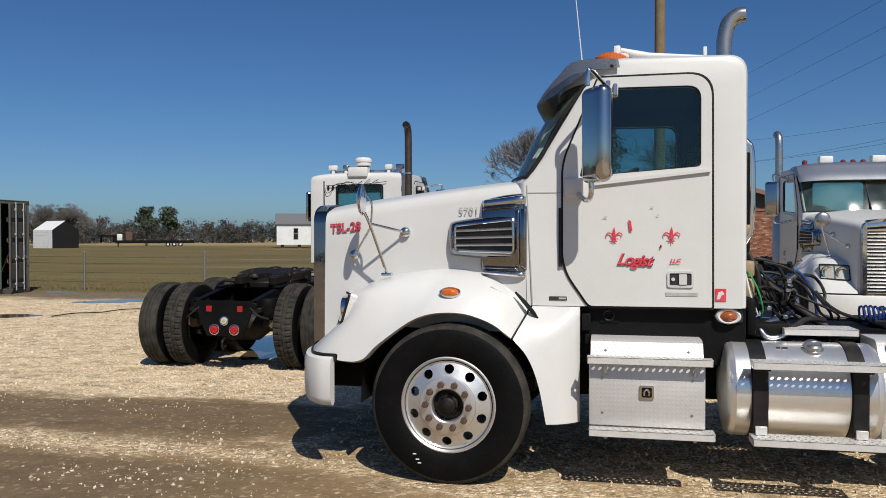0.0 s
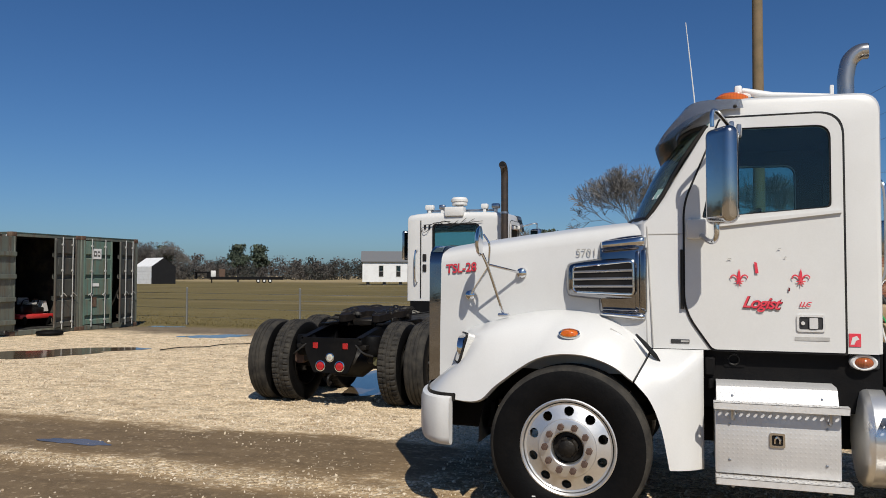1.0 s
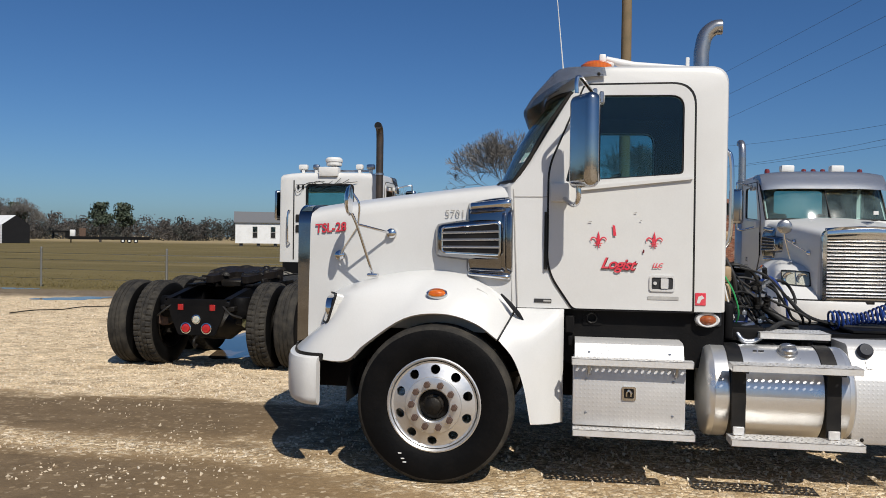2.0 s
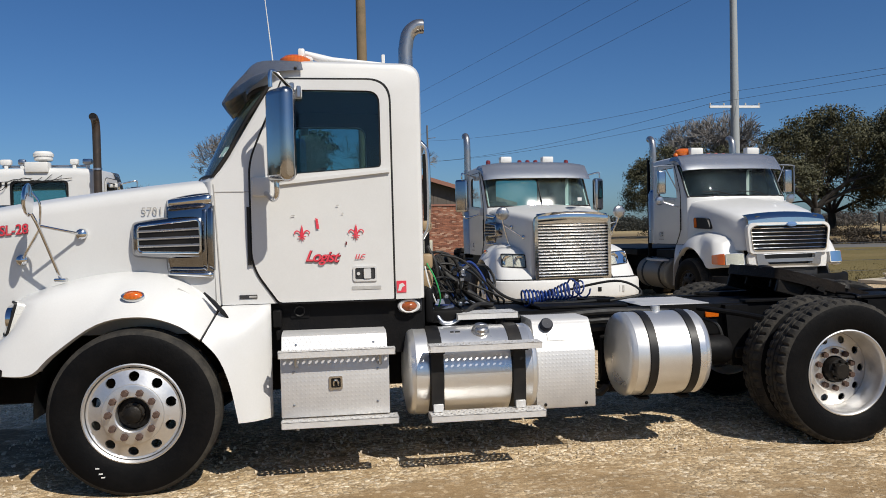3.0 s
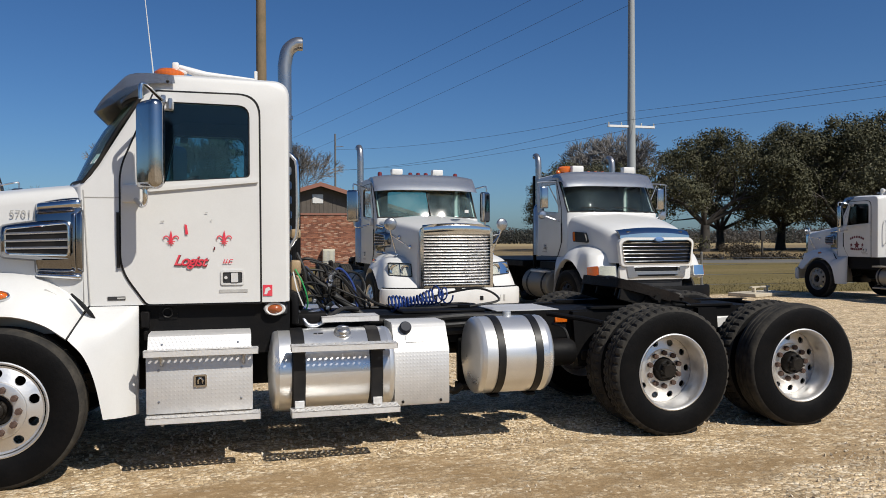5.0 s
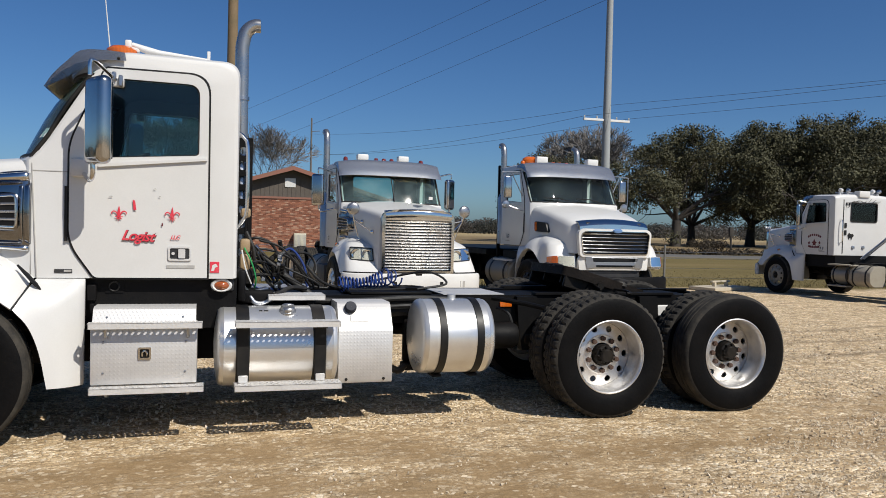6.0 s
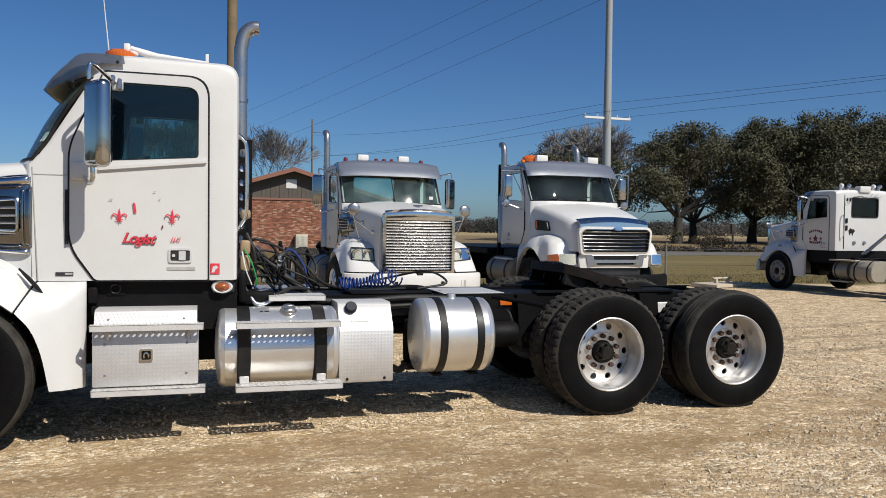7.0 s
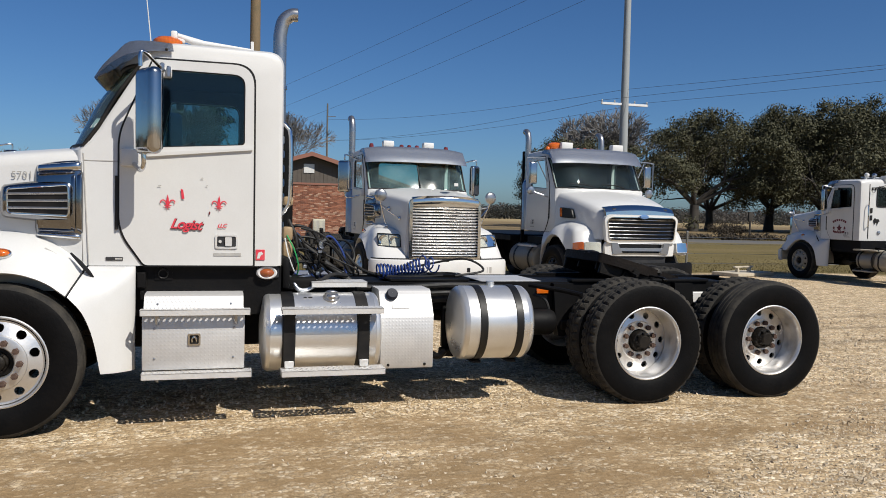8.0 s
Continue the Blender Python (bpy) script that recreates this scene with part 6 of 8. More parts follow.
for k in range(9):
    x, z = rg.uniform(2.0, 2.35), rg.uniform(1.08, 1.42)
    part("pipe_fitting", join(tube([(x, -0.40, z), (x + rg.uniform(-0.03, 0.05), -0.43, z + rg.uniform(0.03, 0.08))], rg.uniform(0.012, 0.022), 8), box(x - 0.018, x + 0.018, -0.43, -0.38, z - 0.02, z + 0.012, 0.004, 1)), rg.choice((SEAL, GREASE, STEEL)), main)
for k in range(7):
    x0, z0 = rg.uniform(2.0, 2.2), rg.uniform(1.15, 1.5)
    x1 = x0 + rg.uniform(0.25, 0.7)
    part("air_hose", tube([(x0, -0.42, z0), (x0 * 0.6 + x1 * 0.4, -0.40 + rg.uniform(-0.06, 0.05), z0 + rg.uniform(-0.22, 0.10)), (x1 - 0.05, -0.36, 1.12 + rg.uniform(-0.03, 0.05)), (x1, -0.30, 1.06)], rg.uniform(0.006, 0.011), 6, 16), HOSE, main)

# scuffs, stickers and small fittings
for x, z, w in ((1.02, 1.79, 0.03), (1.33, 1.855, 0.022), (1.37, 1.80, 0.014)):
    part("paint_scuff", plate([(x, z), (x + w * 0.5, z + 0.004), (x + w, z + 0.002), (x + w * 0.9, z + 0.011), (x + w * 0.3, z + 0.009)], (), 0.0008, lambda p: (p.x, -1.0268 + p.y, p.z)), GREYV, main)
part("paint_chip", fender_patch(-1, 0.815, 0.86, 1.315, 1.335, 0.0012, 4, slope=-0.03), GREYV, main)
stc = [cab_curve(x, y, z, False) for x, y, z in ((0.585, -0.935, 2.215), (0.585, -0.885, 2.215), (0.63, -0.885, 2.285), (0.63, -0.935, 2.285))]
part("windscreen_sticker", loft([[(x - 0.006, y, z) for x, y, z in stc], [(x - 0.003, y, z) for x, y, z in stc]]), WHITE2, main)
part("frame_bracket", box(5.93, 6.22, -0.475, -0.436, 0.80, 0.91, 0.01, 1), WHITE2, main, "white bracket between the drive wheels")
front = [o for o in main.children if o.name.startswith("wheel") and abs(o.location.x) < 0.1 and o.location.y < 0][0]
for a, r in ((236, 0.405), (241, 0.425), (244, 0.44)):
    mk = part("chalk_mark", box(-0.012, 0.012, -0.0015, 0.0015, -0.004, 0.004), WHITE2, front)
    mk.matrix_basis = Matrix.Rotation(-0.35, 4, "Y") @ Matrix.Translation((r * math.cos(radians(a)), -0.1445, r * math.sin(radians(a))))
# Unseen tank and battery box, added to darken the gaps under the truck.
tank_parts(main, "fuel_tank", 1.0, 2.75, 0.885, 0.70, 0.312, [(1.3, 0.1), (2.4, 0.1)], "unseen aluminium fuel tank added on the passenger side to block light")
part("battery_box", box(2.85, 3.5, 0.52, 1.1, 0.40, 0.95, 0.01, 1), BLACK, main)


# ---- other tractors ----
def square_tank(t, s):
    """A short round tank beside a beige D-shaped one, with grip steps over and under them."""
    k = tank_parts(t, "fuel_tank", 1.98, 2.62, s * 0.87, 0.665, 0.255, [(2.10, 0.05), (2.55, 0.05)], "short dusty aluminium fuel tank")
    k.active_material = TANKD
    prof = rounded([(0.62, 0.40), (1.02, 0.40), (1.15, 0.52), (1.15, 0.78), (0.98, 0.955), (0.62, 0.955)], 0.07)
    d = part("side_tank", loft([[(x, s * (0.88 + (y - 0.88) * f), 0.68 + (z - 0.68) * f) for y, z in prof] for x, f in ((2.66, 0.95), (2.68, 1.0), (3.34, 1.0), (3.36, 0.95))]), BEIGET, t, "beige square-shouldered tank")
    for x in (2.80, 3.22):
        part("strap", loft([[(x + e, s * (0.88 + (y - 0.88) * 1.02), 0.68 + (z - 0.68) * 1.02) for y, z in prof] for e in (-0.025, 0.025)]), SEAL, d)
    part("upper_step", box(1.93, 2.75, s * 1.17, s * 0.90, 0.925, 0.965, 0.008, 1), BEIGET, t)
    part("lower_step", box(1.96, 2.62, s * 1.19, s * 0.98, 0.355, 0.395, 0.008, 1), BEIGET, t)
    for x in (2.02, 2.56):
        part("step_bracket", box(x - 0.02, x + 0.02, s * 1.15, s * 0.95, 0.39, 0.45, 0.004, 1), SEAL, t)
    part("hose", tube([(3.3, s * 0.85, 0.97), (3.0, s * 1.0, 1.01), (2.75, s * 1.1, 0.98), (2.66, s * 1.18, 0.80), (2.62, s * 1.15, 0.55)], 0.018, 6, 14), HOSE, t)


def common_gear(t, tanks=True, round_tanks=True):
    part("bumper", cached("bumper", bumper_mesh), WHITE2, t)
    part("bumper_gap", cached("bumper_gap", gap_mesh), SEAL, t)
    fifth_wheel_parts(t, 5.75, -6)
    if not round_tanks:
        for s in (-1, 1):
            square_tank(t, s)
    elif tanks:
        for s in (-1, 1):
            tank_parts(t, "fuel_tank", 1.9, 3.1, s * 0.87, 0.70, 0.31, [(2.15, 0.07), (2.85, 0.07)], "dusty aluminium fuel tank").active_material = TANKD
            part("step", box(1.0, 1.7, s * 1.2, s * 0.75, 0.42, 0.86, 0.02, 2), DARK, t)
    part("under_cab_panel", box(0.86, 1.95, -0.93, 0.93, 0.85, 1.188, 0.004, 1), BLACK, t)


silver = tractor(pose(4.32, 13.5, 0, 0, 0, 93), "white semi truck with tall chrome bar grille facing the camera", "tractors in the yard", full=False)
common_gear(silver)
roof_lamps(silver, (-0.42, 0.42), (-0.78, -0.16, 0.0, 0.16, 0.78), 1.2)
stack_parts(silver, 2.05, 0.98, 3.57)
tail_parts(silver)
part("hood_ornament", loft([[(x, y, z + 0.02 * k) for x, y, z in ((-1.10, -0.09, 1.99), (-1.06, 0, 1.965), (-1.10, 0.09, 1.99), (-1.13, 0, 1.965))] for k in (0, 1)]), STEEL, silver)
part("tow_pin", box(-1.26, -1.22, -0.06, 0.06, 0.79, 0.84, 0.01, 1), GREASE, silver)
part("bumper_figures", join(box(-1.19, -1.18, -0.88, -0.84, 0.60, 0.70), box(-1.20, -1.19, -0.80, -0.76, 0.60, 0.70)), GREYV, silver)
for y in (-0.42, 0.42):
    part("bumper_slot", box(-1.262, -1.245, y - 0.03, y + 0.03, 0.62, 0.69, 0.004, 1), SEAL, silver)
part("screen_sticker", box(0.44, 0.446, -0.80, -0.72, 2.17, 2.23), WHITE2, silver)


def wired_cab(t, dome=True):
    """Wet-line gear on the back and roof of the cab."""
    if dome:
        part("roof_dome", lathe([(0.13, 2.93), (0.15, 2.95), (0.15, 3.0), (0.165, 3.01), (0.165, 3.05), (0.13, 3.09), (0.001, 3.105)], 28, "z", centre=(1.78, 0.02, 0.1)), WHITE2, t, "white roof dome aerial")
    part("dome_box", box(1.80, 2.0, -0.22, 0.16, 2.82, 3.0, 0.02, 2), WHITE2, t)
    part("roof_bar", box(1.6, 1.66, -0.7, 0.7, 2.93, 2.97, 0.006, 1), STEEL, t)
    for y, w, mt in ((-0.62, 0.09, WHITE2), (-0.36, 0.06, STEEL), (0.5, 0.07, WHITE2), (0.72, 0.08, STEEL)):
        part("work_lamp", box(1.64, 1.74, y - w, y + w, 2.97, 3.07, 0.025, 2) if dome else lathe([(0.001, 1.70), (0.06, 1.705), (0.065, 1.73), (0.04, 1.79), (0.001, 1.80)], 16, "x", centre=(0, y, 3.015)), mt, t)
        part("lamp_bracket", box(1.66, 1.72, y - 0.03, y + 0.03, 2.88, 2.975, 0.01, 1), WHITE2, t)
    part("grab_rail", tube([(1.97, -0.78, 1.55), (2.03, -0.8, 1.62), (2.03, -0.8, 2.12), (1.97, -0.78, 2.18)], 0.014, 8, 20), CHROME, t)
    for z in (1.83, 2.03):
        part("rear_slot", box(1.955, 1.975, -0.67, -0.59, z - 0.07, z + 0.07, 0.01, 1), SEAL, t)
    rg = random.Random(8)
    for k in range(5):
        y0, y1 = -0.66 + 0.12 * k, -0.1 + 0.16 * k
        pts = [(1.985, y0, 2.66 - 0.02 * k), (2.0, y0 * 0.7 + y1 * 0.3, 2.70 + rg.uniform(-0.05, 0.03)), (2.0, y0 * 0.3 + y1 * 0.7, 2.69 + rg.uniform(-0.06, 0.02)), (1.985, y1, 2.74 + rg.uniform(-0.03, 0.08))]
        part("cable", tube(pts, 0.006, 5, 14), HOSE, t)
    part("cable", tube([(1.985, -0.50, 2.66), (2.0, -0.56, 2.55), (2.0, -0.64, 2.52), (1.985, -0.68, 2.60)], 0.006, 5, 14), HOSE, t)
    for y in (-0.62, -0.53):
        part("lamp_socket", box(1.955, 1.98, y - 0.02, y + 0.02, 2.58, 2.66, 0.008, 1), SEAL, t)
    part("seam_strip", box(1.953, 1.963, -0.72, -0.70, 1.25, 2.75), SEAL, t)


rear_view = tractor(pose(-4.41, 16.2, 0, 0, 0, -90.6), "white semi truck seen from behind with bare fifth wheel", "tractors in the yard", full=False, tail=0.20, drop=0.12)
common_gear(rear_view)
wired_cab(rear_view)
tail_parts(rear_view, 7.15)
for o in rear_view.children:
    if o.name.startswith("wheel"):
        o.location.y *= 1.05
        o.data = o.data.copy()
        o.data.materials[0] = GREASE
stack_parts(rear_view, 2.12, 1.0, 3.72, shield_top=2.2).active_material = DARKPIPE

side_view = tractor(pose(17.98, 18.22, 0, 0, 0, -90) @ Matrix.Scale(0.97, 4), "white semi truck with dark red door emblem parked by the fence", "tractors in the yard", full=False)
common_gear(side_view, round_tanks=False)
wired_cab(side_view, dome=False)
tail_parts(side_view)
for o in side_view.children:
    if o.name.startswith("wheel"):
        o.data = o.data.copy()
        o.data.materials[0] = TANKD
for top in (True, False):
    for k in range(7):
        a = radians(-48 + 16 * k)
        r = 0.30 if top else 0.27
        e = part("door_emblem", box(-0.028, 0.028, -0.002, 0.002, -0.03, 0.03, 0.001, 1), REDDARK, side_view, "dark red door emblem, unreadable")
        e.matrix_basis = Matrix.Translation((1.24 + r * math.sin(a), -1.0185, 1.42 + (0.28 + r * 0.5 * math.cos(a) - 0.1 if top else -0.02 - r * 0.25 * (math.cos(a) - 1)))) @ Matrix.Rotation(a * (0.5 if top else -0.3), 4, "Y")
for x, sz in ((1.24, 0.20), (1.04, 0.10), (1.44, 0.10)):
    part("emblem_mark", plate([(x + sz * u, 1.52 + sz * v) for u, v in ((-0.5, 0.1), (-0.2, 0.2), (0, 0.6), (0.2, 0.2), (0.5, 0.1), (0.25, -0.1), (0.3, -0.5), (0, -0.25), (-0.3, -0.5), (-0.25, -0.1))], (), 0.002, lambda p: (p.x, -1.0205 + p.y, p.z)), REDDARK, side_view)
part("door_figures", box(1.41, 1.55, -1.0205, -1.0165, 1.30, 1.36, 0.001, 1), GREYV, side_view)
for y in (-0.35, 0.0):
    part("rear_lamp", lathe([(0.001, 1.985), (0.045, 1.98), (0.055, 1.955)], 16, "x", centre=(0, y, 1.42)), STEEL, side_view)
part("rear_emblem", plate(rounded([(-0.51, 1.62), (-0.48, 1.69), (-0.44, 1.69), (-0.42, 1.61), (-0.38, 1.70), (-0.33, 1.74), (-0.37, 1.80), (-0.44, 1.79), (-0.50, 1.83), (-0.55, 1.76)], 0.008), (), 0.003, lambda p: (1.962 - p.y, p.x, p.z)), SEAL, side_view)
part("hydraulic_arm", tube([(2.15, -0.25, 1.1), (2.75, 0.75, 2.2)], 0.03, 8), STEEL, side_view)
part("hydraulic_arm", tube([(2.15, -0.15, 1.1), (2.75, 0.85, 2.2)], 0.02, 8), STEEL, side_view)


# ---- the blunt-nosed tractor with slatted grille ----
def slatted_tractor(m):
    t = thing("semi_truck", m, "white semi truck with chrome slatted grille and amber corner lamps", "truck", "tractors in the yard")
    body = part("cab_body", cached(("cab", False), lambda: cab_mesh(False)), [WHITE, CABIN], t)
    part("windscreen", cached(("windscreen", "clear"), windscreen_mesh), GLASSC, body).visible_shadow = False
    part("sun_visor", cached("visor", visor_mesh), VISOR, t, "steel sun visor with seam")
    part("screen_seal", cached("screen_seal", screen_seal_mesh), SEAL, body)
    for y in (-0.45, 0.25):
        part("wiper", tube([cab_curve(x, y + k * 0.5, z, False) for x, z, k in ((0.47, 2.11, 0), (0.49, 2.16, 0.4), (0.495, 2.165, 1))], 0.010, 6), SEAL, body)
    # hood: slopes down to a rounded nose
    rows = []
    for x, w, h, zb in ((-1.02, 0.60, 1.44, 1.1), (-0.98, 0.70, 1.58, 1.1), (-0.88, 0.76, 1.68, 1.1), (-0.6, 0.84, 1.78, 1.1), (-0.2, 0.90, 1.88, 1.1), (0.2, 0.94, 1.97, 1.1), (0.5, 0.97, 2.03, 1.1)):
        half = [(-w - 0.05, zb), (-w - 0.02, 1.4), (-w, h - 0.14), (-w + 0.03, h - 0.06), (-w + 0.10, h - 0.015), (-w * 0.6, h + 0.03), (0, h + 0.055)]
        rows.append([(x, y, z) for y, z in half + [(-y, z) for y, z in reversed(half[:-1])]])
    b = loft(rows, closed=False, caps=False)
    b.faces.new([b.verts.new(p) for p in rows[0]])
    bmesh.ops.remove_doubles(b, verts=b.verts, dist=0.0005)
    hood = part("hood", b, WHITE, t)
    b = loft([[(x - 0.06 * (1 - (y / 0.72) ** 2), y, z + 0.05 * (1 - (y / 0.72) ** 2)) for x, z in ((-1.075, 1.50), (-1.07, 1.60), (-1.0, 1.675), (-0.9, 1.70), (-0.9, 1.69), (-0.99, 1.64))] for y in [-0.72 + 0.12 * k for k in range(13)]])
    part("hood_deflector", b, CHROME, t, "polished steel hood deflector")
    def face(p):
        return (-1.11 + p.y + 0.05 * (abs(p.x) / 0.66) ** 2, p.x, p.z)
    out = rounded([(-0.73, 1.045), (0.73, 1.045), (0.775, 1.50), (0.68, 1.565), (-0.68, 1.565), (-0.775, 1.50)], 0.07)
    inn = rounded([(-0.685, 1.085), (0.685, 1.085), (0.73, 1.47), (0.64, 1.525), (-0.64, 1.525), (-0.73, 1.47)], 0.06)
    rim = rounded([(-0.672, 1.10), (0.672, 1.10), (0.715, 1.465), (0.63, 1.512), (-0.63, 1.512), (-0.715, 1.465)], 0.055)
    g = part("grille_shell", plate(out, [inn], -0.09, face), WHITE2, t)
    part("grille_rim", plate(inn, [rim], -0.10, face), CHROME, g, "thin chrome rim")
    part("grille_core", box(-1.09, -1.07, -0.72, 0.72, 1.06, 1.54), SEAL, g)
    for k in range(6):
        z = 1.135 + k * 0.066
        part("grille_slat", loft([[(-1.16 + 0.05 * (abs(y) / 0.66) ** 2 + dx, y, z + dz) for dx, dz in ((-0.008, 0), (-0.003, 0.008), (0.035, 0.013), (0.035, -0.006), (-0.003, -0.006))] for y in [-0.69 + 0.138 * i for i in range(11)]]), MIRRORCASE, g)
    part("grille_badge", lathe([(0.001, -0.03), (0.05, -0.024), (0.06, 0.0)], 24, "x"), surface("blue_badge", (0.12, 0.22, 0.42), rough=0.2, amount=0.05, bump=0), g).matrix_basis = Matrix.Translation((-1.20, 0, 1.53)) @ Matrix.Diagonal((1, 1.7, 0.7, 1))
    # lower face with two slots
    lo = rounded([(-0.72, 0.80), (0.72, 0.80), (0.74, 1.0), (0.70, 1.07), (-0.70, 1.07), (-0.74, 1.0)], 0.03)
    s1 = rounded([(-0.46, 0.95), (0.46, 0.95), (0.48, 1.03), (-0.48, 1.03)], 0.02)
    s2 = rounded([(-0.40, 0.86), (0.40, 0.86), (0.42, 0.895), (-0.42, 0.895)], 0.012)
    part("lower_face", plate(lo, [s1, s2], -0.06, lambda p: (-1.10 + p.y + 0.22 * (abs(p.x) / 1.2) ** 2.2, p.x, p.z)), WHITE2, t)
    part("slot_trim", plate(rounded([(-0.58, 0.83), (0.58, 0.83), (0.62, 1.055), (-0.62, 1.055)], 0.03), [s1, s2], -0.01, lambda p: (-1.165 + p.y + 0.22 * (abs(p.x) / 1.2) ** 2.2, p.x, p.z)), STEEL, t)
    part("slot_backing", box(-1.04, -1.02, -0.6, 0.6, 0.83, 1.05), SEAL, t)
    part("bumper", cached(("bumper", "low"), lambda: bumper_mesh(0.34, 0.46)), BLACK, t, "black steel bumper")
    for s in (-1, 1):
        f = part("fender", cached(("fender", "blunt", s), lambda s=s: blunt(fender_mesh(s, 0.0))), WHITE, t)
        to = lamp_face(((-0.985, -1.09, 0.86), (-1.08, -0.80, 0.86), (-1.05, -0.80, 1.05), (-0.955, -1.08, 1.05)), s)
        h = part("headlight", plate(lamp_outline(), (), 0.012, to), LAMPBACK, f)
        part("lens", plate(lamp_outline(0, 1, 0.02), (), 0.004, lambda p: to(Vector((p.x, p.y + 0.016, p.z)))), LAMPGLASS, h).visible_shadow = False
        part("lamp_tray", plate(lamp_outline(), (), -0.10, to), WHITE, f)
        side = lamp_face(((-0.76, -1.215, 0.87), (-0.975, -1.10, 0.86), (-0.945, -1.09, 1.05), (-0.74, -1.205, 1.02)), s)
        part("corner_lamp", plate(lamp_outline(), (), 0.014, side), AMBER, f)
        part("corner_tray", plate(lamp_outline(), (), -0.10, side), WHITE, f)
        part("quarter_panel", cached(("quarter", s), lambda s=s: quarter_mesh(s)), WHITE, t)
        d = door_parts(t, s)
        part("hood_vent", plate(rounded([(-0.26, 1.47), (0.24, 1.49), (0.25, 1.69), (-0.16, 1.66)], 0.05), (), 0.06, lambda p: (p.x, s * (0.935 + 0.1 * (p.x + 0.2) + 0.03 - p.y), p.z)), SEAL, hood)
        part("vent_lamp", plate(rounded([(0.15, 1.505), (0.225, 1.505), (0.23, 1.675), (0.16, 1.67)], 0.02), (), 0.06, lambda p: (p.x, s * (0.935 + 0.1 * (p.x + 0.2) + 0.038 - p.y), p.z)), AMBER, hood)
        mir = part("mirror_housing", box(0.82, 0.90, s * 1.25, s * 1.41, 2.16, 2.60, 0.025, 3), MIRRORCASE, t)
        b = tube([(0.86, s * 1.45, 2.05), (0.86, s * 1.47, 2.15), (0.86, s * 1.47, 2.60), (0.86, s * 1.44, 2.68), (0.9, s * 1.02, 2.70)], 0.012, 8, 24)
        tube([(0.86, s * 1.45, 2.05), (0.86, s * 1.3, 2.0), (0.8, s * 1.02, 1.90)], 0.012, 8, 12, b)
        tube([(0.86, s * 1.25, 2.66), (0.82, s * 1.02, 2.2)], 0.010, 8, 0, b)
        part("mirror_loop", b, STEEL, mir)
        part("spot_mirror", lathe([(0.001, -0.03), (0.07, -0.02), (0.09, 0.01), (0.001, 0.012)], 20, "x", centre=(0.84, s * 1.38, 2.03)), STEEL, mir)
        stack_parts(t, 2.1, s * 0.9, 3.36)
        tank_parts(t, "fuel_tank", 1.1, 2.4, s * 0.87, 0.72, 0.31, [(1.35, 0.07), (2.1, 0.07)], "dusty aluminium fuel tank").active_material = TANKD
        part("step", box(1.05, 1.75, s * 1.25, s * 1.1, 0.98, 1.02, 0.006, 1), STEP, t)
        wheel(t, 0.0, s * 1.14, s, False, nuts=False)
        for x in (5.12, 6.41):
            wheel(t, x, s * 1.055, s, True, nuts=False)
            wheel(t, x, s * 0.715, -s, True, inner=True)
    cab_inside(body)
    frame_parts(t)
    part("under_cab_panel", box(0.86, 1.95, -0.93, 0.93, 0.85, 1.188, 0.004, 1), BLACK, t)
    bcn = part("beacon", lathe([(0.10, 2.89), (0.12, 2.93), (0.115, 2.98), (0.07, 3.02), (0.001, 3.025)], 24, "z"), AMBER, t, "amber roof beacon")
    bcn.matrix_basis = Matrix.Translation((1.3, 0.62, 0.04)) @ Matrix.Diagonal((0.9, 1.7, 1, 1))
    for y in (-0.78, -0.16, 0.0, 0.16, 0.86):
        part("clearance_lamp", lathe([(0.05, 2.89), (0.05, 2.92), (0.03, 2.95), (0.001, 2.955)], 14, "z", centre=(1.2, y, 0.01)), AMBER, t)
    for y in (0.45, -0.75):
        part("work_lamp", box(1.10, 1.26, y - 0.13, y + 0.13, 2.92, 3.06, 0.02, 2), WHITE2, t)
    part("headache_rack", join(box(2.25, 2.31, -0.95, 0.95, 2.98, 3.05, 0.01, 1), join(box(2.25, 2.31, -0.95, -0.88, 1.0, 3.0, 0.01, 1), box(2.25, 2.31, 0.88, 0.95, 1.0, 3.0, 0.01, 1))), BLACK, t, "black steel headache rack")
    part("trailer_deck", box(2.5, 7.2, -1.1, 1.1, 1.05, 1.2, 0.02, 1), BLACK, t)
    return t


slatted = slatted_tractor(pose(8.10, 13.35, 0, 0, 0, 92))
for o in slatted.children:
    if o.name.split(".")[0] in ("cab_body", "sun_visor", "hood", "hood_deflector", "grille_shell", "lower_face", "slot_trim", "slot_backing", "fender", "quarter_panel", "door", "mirror_housing", "beacon", "clearance_lamp", "work_lamp", "exhaust_pipe"):
        o.location.z += 0.12
for o in slatted.children:
    if o.name.startswith("wheel"):
        o.data = o.data.copy()
        o.data.materials[0] = GREASE
for o in silver.children:
    if o.name.split(".")[0] == "hood_mirror":
        o.active_material = STACK


# ---- buildings and boxes ----


